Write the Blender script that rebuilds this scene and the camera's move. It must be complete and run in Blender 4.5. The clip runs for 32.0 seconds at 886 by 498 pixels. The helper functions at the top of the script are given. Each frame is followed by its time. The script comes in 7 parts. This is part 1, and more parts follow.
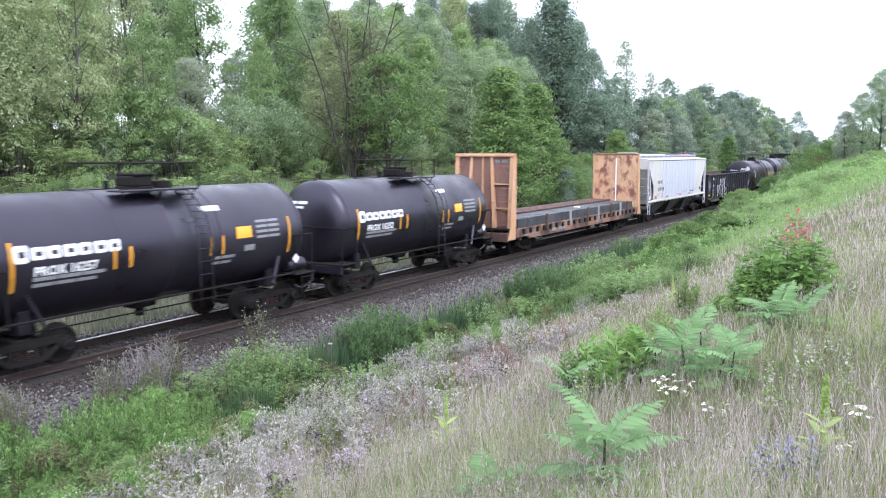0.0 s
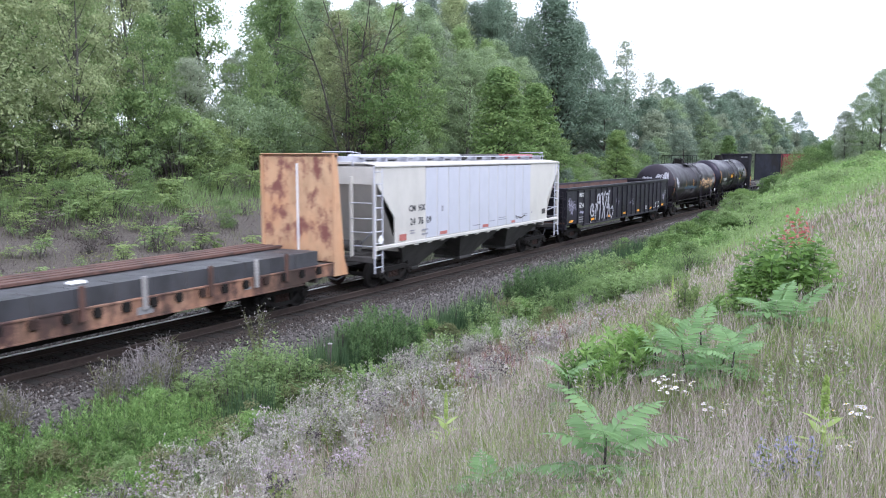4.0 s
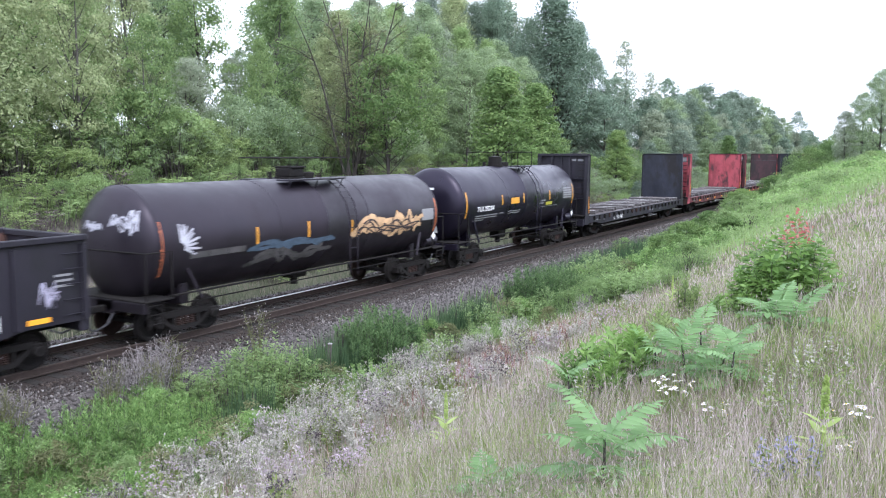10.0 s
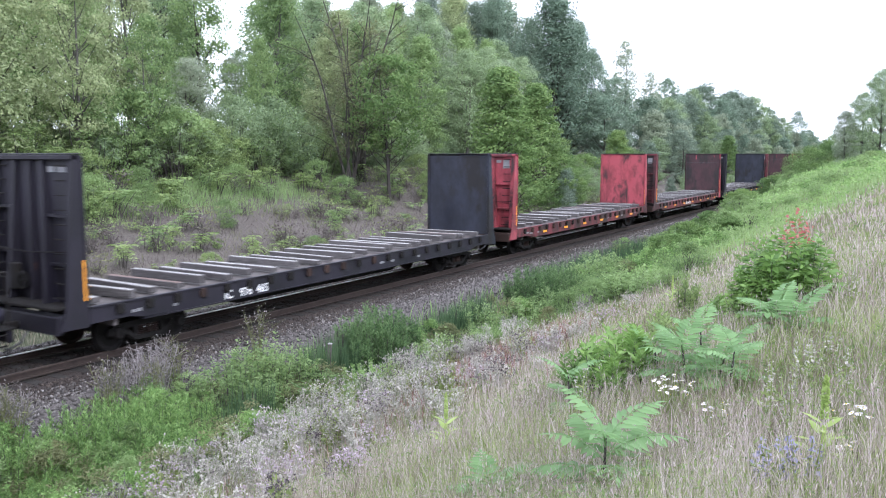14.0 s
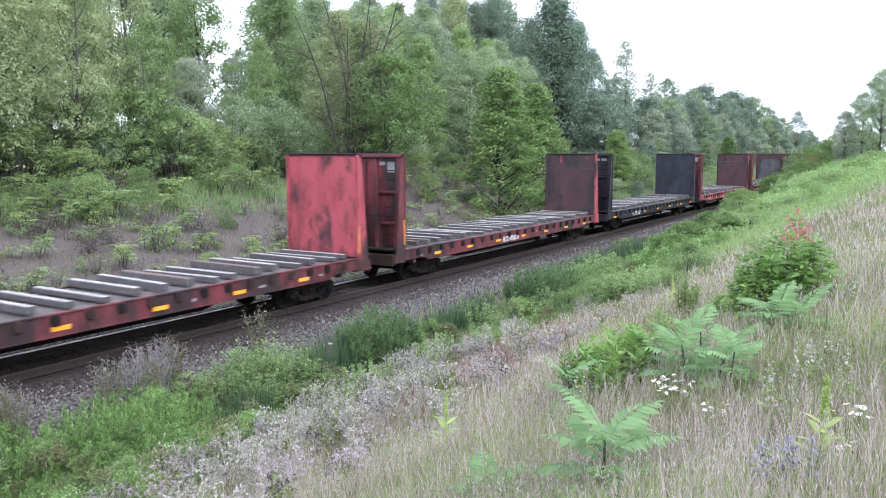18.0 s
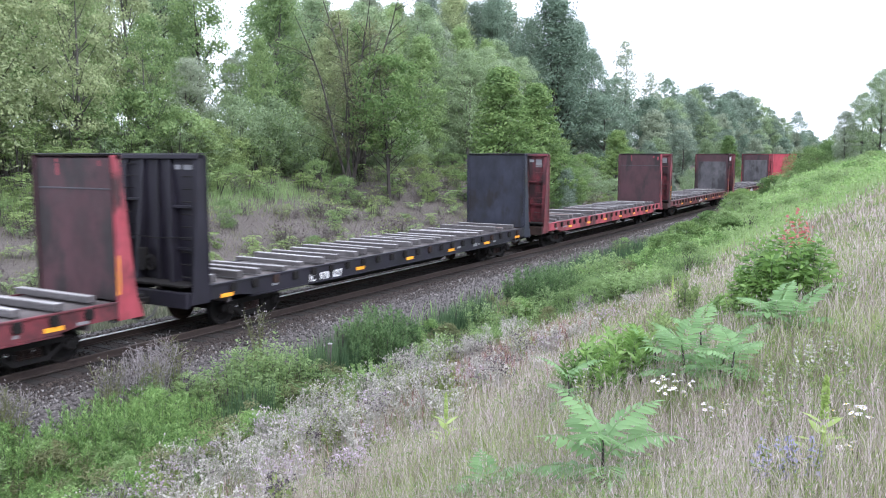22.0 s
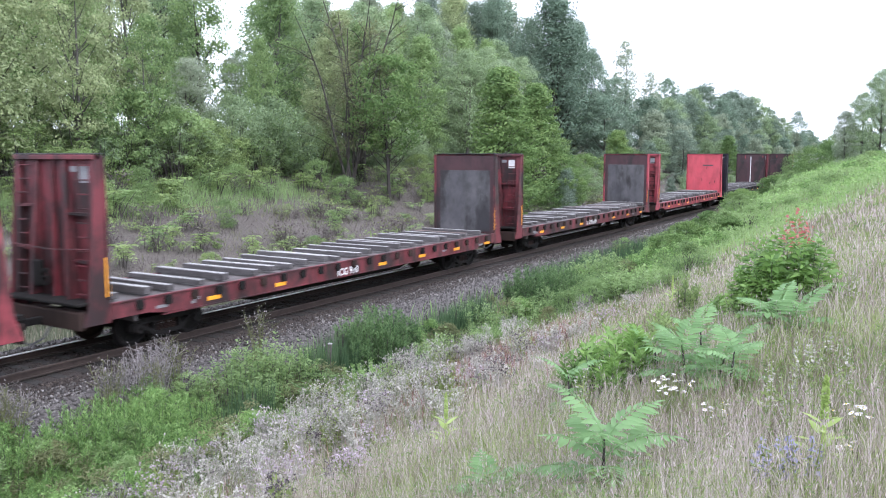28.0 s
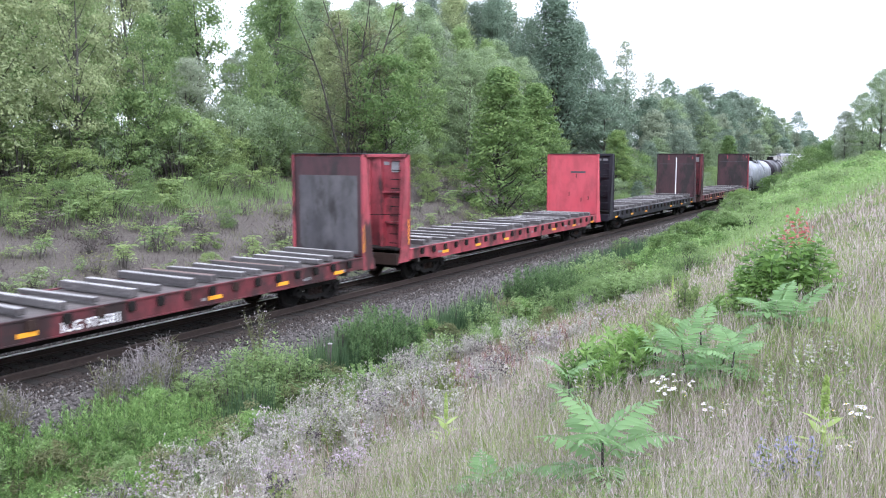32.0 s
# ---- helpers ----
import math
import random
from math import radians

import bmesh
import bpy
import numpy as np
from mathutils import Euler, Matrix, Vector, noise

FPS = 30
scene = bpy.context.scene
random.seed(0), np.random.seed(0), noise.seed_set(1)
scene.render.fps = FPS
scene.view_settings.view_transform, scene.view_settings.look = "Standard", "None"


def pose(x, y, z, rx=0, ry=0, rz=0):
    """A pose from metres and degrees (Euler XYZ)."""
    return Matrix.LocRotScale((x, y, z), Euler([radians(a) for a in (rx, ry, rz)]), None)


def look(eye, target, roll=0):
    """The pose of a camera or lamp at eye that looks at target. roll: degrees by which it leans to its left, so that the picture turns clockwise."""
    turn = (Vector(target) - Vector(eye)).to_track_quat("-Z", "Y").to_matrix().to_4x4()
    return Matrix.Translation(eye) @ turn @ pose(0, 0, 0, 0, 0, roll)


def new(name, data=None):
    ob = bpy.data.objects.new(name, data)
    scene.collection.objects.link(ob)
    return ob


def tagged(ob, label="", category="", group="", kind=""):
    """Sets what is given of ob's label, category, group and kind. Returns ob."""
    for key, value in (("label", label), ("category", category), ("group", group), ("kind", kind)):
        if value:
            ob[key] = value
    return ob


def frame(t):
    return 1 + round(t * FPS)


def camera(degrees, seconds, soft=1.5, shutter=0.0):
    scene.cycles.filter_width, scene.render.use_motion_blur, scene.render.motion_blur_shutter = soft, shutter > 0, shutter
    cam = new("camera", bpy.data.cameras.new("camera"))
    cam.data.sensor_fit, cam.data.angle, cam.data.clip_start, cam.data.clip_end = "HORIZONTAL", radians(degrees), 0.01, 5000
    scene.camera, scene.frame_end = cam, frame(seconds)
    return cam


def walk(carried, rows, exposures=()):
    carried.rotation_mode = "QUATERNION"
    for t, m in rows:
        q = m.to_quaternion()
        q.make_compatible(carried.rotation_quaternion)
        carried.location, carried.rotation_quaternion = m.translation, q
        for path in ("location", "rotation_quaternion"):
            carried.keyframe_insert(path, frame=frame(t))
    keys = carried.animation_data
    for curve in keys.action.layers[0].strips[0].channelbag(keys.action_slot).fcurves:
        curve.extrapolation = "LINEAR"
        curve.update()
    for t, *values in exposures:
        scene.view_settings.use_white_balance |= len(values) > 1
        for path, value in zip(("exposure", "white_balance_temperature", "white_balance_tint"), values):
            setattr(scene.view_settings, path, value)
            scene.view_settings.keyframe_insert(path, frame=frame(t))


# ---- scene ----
# ---- camera and walk ----
cam = camera(57.13, 32.0, soft=1.0, shutter=0.5)
EYE = Matrix.Translation((0, -16.71, 4.49)) @ pose(0, 0, 0, 90 - 6.68, 0, 30.79 - 90)
walk(cam, [(0, EYE), (32, EYE)], exposures=[(t, e, 5900, 14) for t, e in ((0, 1.12), (1.8, 1.12), (3.0, 0.97), (3.5, 0.9), (5.5, 0.6), (6.1, 0.6), (6.6, 0.7), (7.0, 0.83), (7.5, 1.0), (8.2, 1.12), (32, 1.12))])


def travel(t):
    """Metres that the train has gone since 16 s."""
    u = (t - 16) / 16
    return 1.09 * (109.5755 * u + 0.458 * u * u + 0.0816 * u ** 3)


# ---- sky and light: a bright overcast ----
world = bpy.data.worlds.new("overcast_sky")
scene.world = world
world.use_nodes = True
wn, wl = world.node_tree.nodes, world.node_tree.links
wn.clear()
w_out, w_bg, w_mix = wn.new("ShaderNodeOutputWorld"), wn.new("ShaderNodeBackground"), wn.new("ShaderNodeMix")
w_sky = wn.new("ShaderNodeTexSky")
w_sky.sky_type, w_sky.sun_disc = "NISHITA", False
w_sky.sun_elevation, w_sky.sun_rotation = radians(52), radians(200)
w_sky.dust_density = 3.0
w_mix.data_type = "RGBA"
w_mix.inputs["Factor"].default_value = 0.90
w_mix.inputs["B"].default_value = (10.2, 10.6, 11.4, 1)
w_bg.inputs["Strength"].default_value = 0.125
wl.new(w_sky.outputs["Color"], w_mix.inputs["A"])
wl.new(w_mix.outputs["Result"], w_bg.inputs["Color"])
wl.new(w_bg.outputs["Background"], w_out.inputs["Surface"])
sun = new("sun", bpy.data.lights.new("sun", "SUN"))
sun.data.energy, sun.data.angle, sun.data.color = 1.5, radians(35), (1.0, 0.97, 0.92)
sun.matrix_world = look((-20, -60, 80), (20, 0, 0))


# ---- materials ----
def nodes_of(name):
    m = bpy.data.materials.new(name)
    m.use_nodes = True
    nt = m.node_tree
    nt.nodes.clear()
    out, bsdf = nt.nodes.new("ShaderNodeOutputMaterial"), nt.nodes.new("ShaderNodeBsdfPrincipled")
    nt.links.new(bsdf.outputs[0], out.inputs[0])
    return m, nt, bsdf, out


def node(nt, kind, **inputs):
    n = nt.nodes.new(kind)
    for k, v in inputs.items():
        n.inputs[k.replace("_", " ")].default_value = v
    return n


def mixed(nt, fac, a, b):
    """Colour mix; fac, a and b are sockets or values."""
    n = nt.nodes.new("ShaderNodeMix")
    n.data_type = "RGBA"
    for key, v in (("Factor", fac), ("A", a), ("B", b)):
        if isinstance(v, bpy.types.NodeSocket):
            nt.links.new(v, n.inputs[key])
        else:
            n.inputs[key].default_value = v if key == "Factor" else (*v, 1) if len(v) == 3 else v
    return n.outputs["Result"]


def noise_fac(nt, scale, detail=5, lo=0.35, hi=0.65, stretch=(1, 1, 1), rough=0.6):
    tc = nt.nodes.new("ShaderNodeTexCoord")
    mp = node(nt, "ShaderNodeMapping", Scale=stretch)
    nz = node(nt, "ShaderNodeTexNoise", Scale=scale, Detail=detail, Roughness=rough)
    mr = node(nt, "ShaderNodeMapRange", From_Min=lo, From_Max=hi)
    info, far = nt.nodes.new("ShaderNodeObjectInfo"), node(nt, "ShaderNodeMath")
    far.operation, far.inputs[1].default_value = "MULTIPLY", 41.0
    shift = nt.nodes.new("ShaderNodeVectorMath")
    nt.links.new(info.outputs["Random"], far.inputs[0])
    nt.links.new(tc.outputs["Object"], mp.inputs[0])
    nt.links.new(mp.outputs[0], shift.inputs[0])
    nt.links.new(far.outputs[0], shift.inputs[1])
    nt.links.new(shift.outputs[0], nz.inputs["Vector"])
    nt.links.new(nz.outputs["Fac"], mr.inputs["Value"])
    return mr.outputs[0]


def bumped(nt, bsdf, fac, strength, dist):
    b = node(nt, "ShaderNodeBump", Strength=strength, Distance=dist)
    nt.links.new(fac, b.inputs["Height"])
    nt.links.new(b.outputs[0], bsdf.inputs["Normal"])


def paint(name, colour, worn, rust=(0.10, 0.045, 0.025), wear=0.35, rusty=0.2, rough=0.5, metal=0.0, streak=True, bump=0.25, rust_scale=1.3, grime=0.55, gloss=0.5, soot=0.0, sheen=(1, 1, 1)):
    """Weathered paint on steel: faded patches, downward streaks, rust blooms, fine grain."""
    m, nt, bsdf, _ = nodes_of(name)
    fade = noise_fac(nt, 0.9, 6, 0.3, 0.75)
    c = mixed(nt, fade, colour, [a * (1 - wear) + b * wear for a, b in zip(colour, worn)])
    if streak:
        st = noise_fac(nt, 3.0, 4, 0.52, 0.78, (1.2, 1.2, 0.12))
        c = mixed(nt, st, c, [a * 0.55 + b * 0.45 for a, b in zip(colour, worn)])
    gr = noise_fac(nt, 1.6, 8, 0.44, 0.62, (1, 1, 0.5), 0.68)
    gk = node(nt, "ShaderNodeMath")
    gk.operation, gk.inputs[1].default_value = "MULTIPLY", grime
    nt.links.new(gr, gk.inputs[0])
    c = mixed(nt, gk.outputs[0], c, [0.22 * v + 0.004 for v in colour])
    if soot:
        so = noise_fac(nt, 0.75, 7, 0.545 - 0.06 * soot, 0.60, (1.2, 1.2, 0.55), 0.62)
        sk = node(nt, "ShaderNodeMath")
        sk.operation, sk.inputs[1].default_value = "MULTIPLY", 0.88
        nt.links.new(so, sk.inputs[0])
        c = mixed(nt, sk.outputs[0], c, (0.010, 0.008, 0.0085))
    lo = 0.70 - 0.25 * rusty
    ru = noise_fac(nt, rust_scale, 9, lo, lo + 0.12, (1, 1, 0.7), 0.68)
    c = mixed(nt, ru, c, rust)
    nt.links.new(c, bsdf.inputs["Base Color"])
    grain = noise_fac(nt, 26, 4, 0.3, 0.7)
    mr = node(nt, "ShaderNodeMapRange", To_Min=max(rough - 0.12, 0.1), To_Max=min(rough + 0.2, 1))
    nt.links.new(fade, mr.inputs["Value"])
    nt.links.new(mr.outputs[0], bsdf.inputs["Roughness"])
    bsdf.inputs["Metallic"].default_value = metal
    bsdf.inputs["Specular IOR Level"].default_value = gloss
    bsdf.inputs["Specular Tint"].default_value = (*sheen, 1)
    bumped(nt, bsdf, grain, bump, 0.006)
    return m


def plain(name, colour, rough=0.6, metal=0.0, vary=0.25, scale=12):
    m, nt, bsdf, _ = nodes_of(name)
    f = noise_fac(nt, scale, 5, 0.3, 0.7)
    nt.links.new(mixed(nt, f, colour, [v * (1 - vary) for v in colour]), bsdf.inputs["Base Color"])
    bsdf.inputs["Roughness"].default_value, bsdf.inputs["Metallic"].default_value = rough, metal
    bumped(nt, bsdf, f, 0.2, 0.004)
    return m


def leafy(name, a, b, c, through_light=0.3, rough=0.55, spread=0.5, vary=0.55, shine=0.12):
    """Foliage: colour by leaf and by plant, light passing through."""
    m, nt, bsdf, out = nodes_of(name)
    a, b, c = ((1.03 * p[0], p[1], 1.09 * p[2]) for p in (a, b, c))
    geo, info = nt.nodes.new("ShaderNodeNewGeometry"), nt.nodes.new("ShaderNodeObjectInfo")
    ramp = nt.nodes.new("ShaderNodeValToRGB")
    ramp.color_ramp.elements[0].color, ramp.color_ramp.elements[1].color = (*a, 1), (*c, 1)
    ramp.color_ramp.elements.new(0.5).color = (*b, 1)
    add = node(nt, "ShaderNodeMath")
    add.operation = "MULTIPLY_ADD"
    sc = node(nt, "ShaderNodeMapRange", To_Min=0.5 - vary / 2 - spread / 2, To_Max=0.5 - vary / 2 + spread / 2)
    nt.links.new(info.outputs["Random"], sc.inputs["Value"])
    nt.links.new(geo.outputs["Random Per Island"], add.inputs[0])
    add.inputs[1].default_value = vary
    nt.links.new(sc.outputs[0], add.inputs[2])
    patch = node(nt, "ShaderNodeMapRange", From_Min=0.3, From_Max=0.7, To_Min=-0.28, To_Max=0.28)
    tc = nt.nodes.new("ShaderNodeTexCoord")
    nz = node(nt, "ShaderNodeTexNoise", Scale=0.55, Detail=3)
    nt.links.new(tc.outputs["Object"], nz.inputs["Vector"])
    nt.links.new(nz.outputs["Fac"], patch.inputs["Value"])
    both = node(nt, "ShaderNodeMath")
    nt.links.new(add.outputs[0], both.inputs[0])
    nt.links.new(patch.outputs[0], both.inputs[1])
    nt.links.new(both.outputs[0], ramp.inputs["Fac"])
    nt.links.new(ramp.outputs["Color"], bsdf.inputs["Base Color"])
    bsdf.inputs["Roughness"].default_value = rough
    bsdf.inputs["Specular IOR Level"].default_value = shine
    tr, mx = nt.nodes.new("ShaderNodeBsdfTranslucent"), nt.nodes.new("ShaderNodeMixShader")
    nt.links.new(ramp.outputs["Color"], tr.inputs["Color"])
    mx.inputs[0].default_value = min(through_light + 0.15, 0.5)
    nt.links.new(bsdf.outputs[0], mx.inputs[1])
    nt.links.new(tr.outputs[0], mx.inputs[2])
    nt.links.new(mx.outputs[0], out.inputs[0])
    return m


M = {
    "tank": paint("black_tank_paint", (0.0056, 0.0046, 0.0098), (0.0115, 0.0095, 0.0185), wear=0.6, rusty=0.0, rough=0.34, bump=0.02, grime=0.15, gloss=0.38, streak=False, sheen=(0.86, 0.79, 1.0)),
    "tank_worn": paint("sooty_tank_paint", (0.0090, 0.0078, 0.0125), (0.019, 0.0165, 0.024), wear=0.6, rusty=0.0, rough=0.37, bump=0.03, grime=0.3, gloss=0.6, sheen=(0.86, 0.80, 1.0)),
    "tank_old": paint("dusty_tank_paint", (0.009, 0.0076, 0.011), (0.027, 0.022, 0.027), wear=0.6, rusty=0.12, rough=0.42, bump=0.06, grime=0.4, gloss=0.36, sheen=(0.9, 0.82, 1.0)),
    "tank_grey": paint("grey_tank_paint", (0.22, 0.235, 0.27), (0.30, 0.30, 0.33), rusty=0.1, rough=0.45),
    "iron": paint("grimy_cast_iron", (0.010, 0.009, 0.0092), (0.026, 0.022, 0.020), rusty=0.35, rust=(0.022, 0.015, 0.013), rough=0.8, gloss=0.18, streak=False),
    "black": paint("black_car_paint", (0.0085, 0.0074, 0.0135), (0.026, 0.0225, 0.034), wear=0.55, rusty=0.10, rough=0.55, gloss=0.35),
    "navy": paint("blue_black_paint", (0.007, 0.008, 0.016), (0.036, 0.040, 0.060), wear=0.9, rusty=0.2, rust=(0.016, 0.012, 0.013), soot=0.6, rough=0.55, gloss=0.35),
    "brown": paint("brown_oxide_paint", (0.043, 0.0145, 0.019), (0.068, 0.030, 0.037), wear=0.6, rusty=0.15, rust=(0.05, 0.022, 0.02), rough=0.6, soot=0.3, grime=0.6),
    "red": paint("faded_red_paint", (0.29, 0.036, 0.052), (0.34, 0.08, 0.10), wear=0.6, rusty=0.62, rust=(0.050, 0.016, 0.018), rough=0.6, rust_scale=0.9, soot=0.5, grime=0.6),
    "deep_red": paint("grimy_red_paint", (0.125, 0.018, 0.026), (0.17, 0.042, 0.05), wear=0.5, rusty=0.8, rust=(0.026, 0.012, 0.014), rough=0.6, rust_scale=0.9, soot=1.0, grime=0.8),
    "bright_red": paint("bright_red_paint", (0.45, 0.052, 0.076), (0.45, 0.10, 0.12), wear=0.4, rusty=0.12, rust=(0.16, 0.03, 0.03), rough=0.55, grime=0.35),
    "orange": paint("orange_rusty_paint", (0.47, 0.245, 0.13), (0.52, 0.36, 0.235), wear=0.7, rusty=0.25, rust=(0.12, 0.050, 0.037), rough=0.65, grime=0.25, rust_scale=2.2),
    "orange_stained": paint("rust_stained_orange_paint", (0.47, 0.25, 0.135), (0.54, 0.38, 0.24), wear=0.8, rusty=0.85, rust=(0.17, 0.062, 0.050), rough=0.65, grime=0.3, rust_scale=2.3),
    "rust_plate": paint("pinkish_rust_plate", (0.165, 0.088, 0.070), (0.24, 0.135, 0.105), wear=0.7, rusty=0.35, rust=(0.10, 0.045, 0.036), rough=0.8, grime=0.3),
    "orange_sill": paint("rust_eaten_orange_paint", (0.27, 0.125, 0.075), (0.33, 0.22, 0.16), wear=0.7, rusty=0.95, rust=(0.055, 0.027, 0.024), rough=0.7, grime=0.7, soot=0.6),
    "rust": paint("rust_brown_steel", (0.085, 0.042, 0.034), (0.14, 0.075, 0.058), wear=0.6, rusty=0.5, rust=(0.035, 0.022, 0.02), rough=0.85),
    "old_rust": paint("dark_rusty_steel", (0.030, 0.019, 0.017), (0.055, 0.034, 0.028), wear=0.6, rusty=0.4, rust=(0.016, 0.012, 0.012), rough=0.85, gloss=0.18, streak=False),
    "deck": paint("scuffed_deck_steel", (0.07, 0.060, 0.060), (0.15, 0.13, 0.128), wear=0.7, rusty=0.6, rust=(0.04, 0.028, 0.026), rough=0.85, streak=False),
    "white": paint("pale_hopper_paint", (0.41, 0.42, 0.49), (0.45, 0.455, 0.52), wear=0.5, rusty=0.06, rust=(0.30, 0.24, 0.19), rough=0.5, grime=0.08),
    "cream": paint("cream_hopper_paint", (0.46, 0.445, 0.43), (0.52, 0.495, 0.46), wear=0.5, rusty=0.1, rust=(0.30, 0.23, 0.17), rough=0.5, grime=0.12),
    "underframe": paint("grey_grimy_steel", (0.055, 0.052, 0.054), (0.10, 0.092, 0.092), wear=0.6, rusty=0.45, rust=(0.05, 0.045, 0.042), rough=0.75),
    "plate_grey": paint("scuffed_grey_panel", (0.035, 0.033, 0.041), (0.11, 0.105, 0.11), wear=1.0, rusty=0.6, soot=0.4, rust=(0.02, 0.018, 0.022), rough=0.6, rust_scale=0.8),
    "load": paint("dark_grey_wrapped_load", (0.040, 0.041, 0.050), (0.066, 0.066, 0.074), wear=0.6, rusty=0.15, rust=(0.035, 0.033, 0.038), rough=0.5),
    "yellow": plain("reflective_yellow", (0.68, 0.31, 0.03), 0.4, vary=0.35, scale=5),
    "lime": plain("dull_yellow_panel", (0.42, 0.40, 0.05), 0.5),
    "amber": plain("amber_reflector", (0.90, 0.38, 0.03), 0.35, vary=0.1),
    "stencil": plain("white_stencil", (0.72, 0.72, 0.74), 0.6, vary=0.15, scale=30),
    "faint": plain("faint_grey_stencil", (0.27, 0.265, 0.31), 0.6),
    "stencil_dim": plain("dirty_white_stencil", (0.24, 0.24, 0.255), 0.6, vary=0.3, scale=30),
    "ink": plain("dark_stencil", (0.05, 0.05, 0.06), 0.6),
    "pale": plain("pale_lilac_spray", (0.40, 0.38, 0.50), 0.6, vary=0.4, scale=4),
    "spray_white": plain("white_spray", (0.42, 0.42, 0.48), 0.6, vary=0.3, scale=5),
    "spray_tan": plain("tan_spray", (0.62, 0.40, 0.22), 0.6, vary=0.4, scale=3),
    "spray_blue": plain("blue_spray", (0.065, 0.10, 0.15), 0.6, vary=0.5, scale=3),
    "spray_dark": plain("dark_spray", (0.03, 0.02, 0.025), 0.6),
    "spray_orange": plain("orange_spray", (0.45, 0.13, 0.05), 0.6, vary=0.4),
    "salmon": plain("salmon_panel", (0.40, 0.13, 0.115), 0.5),
    "hatch_red": plain("dull_red_hatch", (0.30, 0.05, 0.06), 0.5, vary=0.4, scale=2),
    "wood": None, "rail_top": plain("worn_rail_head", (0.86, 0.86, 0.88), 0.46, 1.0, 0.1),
    # near rail head: same steel, its missing sky reflection is put into the colour
    "rail_top_unlit": plain("unlit_rail_head", (0.060, 0.042, 0.036), 0.6, 0.0, 0.3),
    "rail": plain("rusty_rail_web", (0.040, 0.026, 0.021), 0.85, 0.0, 0.4, 8),
}


def wood_mat(name, a, b, dark):
    m, nt, bsdf, _ = nodes_of(name)
    info = nt.nodes.new("ShaderNodeObjectInfo")
    grain = noise_fac(nt, 9, 6, 0.35, 0.7, (5, 0.35, 5))
    big = noise_fac(nt, 1.7, 5, 0.45, 0.7)
    c = mixed(nt, info.outputs["Random"], a, b)
    c = mixed(nt, grain, c, dark)
    c = mixed(nt, big, c, [0.5 * v for v in a])
    nt.links.new(c, bsdf.inputs["Base Color"])
    bsdf.inputs["Roughness"].default_value = 0.85
    bumped(nt, bsdf, grain, 0.5, 0.01)
    return m


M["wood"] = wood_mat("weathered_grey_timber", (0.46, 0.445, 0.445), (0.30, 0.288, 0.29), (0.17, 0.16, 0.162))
# darker copy of the timber: shade of sides and ends put into its colour
M["wood_shade"] = wood_mat("shade_sided_timber", (0.13, 0.12, 0.122), (0.07, 0.063, 0.066), (0.035, 0.031, 0.033))
M["wood_red"] = wood_mat("reddish_timber", (0.22, 0.14, 0.12), (0.18, 0.12, 0.11), (0.08, 0.055, 0.05))
M["tie"] = wood_mat("creosoted_tie", (0.020, 0.017, 0.015), (0.028, 0.023, 0.021), (0.012, 0.010, 0.009))
M["bark"] = wood_mat("grey_brown_bark", (0.042, 0.036, 0.032), (0.065, 0.057, 0.05), (0.025, 0.02, 0.018))
M["bark_pale"] = wood_mat("pale_aspen_bark", (0.17, 0.165, 0.15), (0.11, 0.105, 0.095), (0.05, 0.045, 0.04))
M["twig"] = wood_mat("grey_dead_twig", (0.085, 0.074, 0.068), (0.125, 0.11, 0.10), (0.05, 0.045, 0.04))

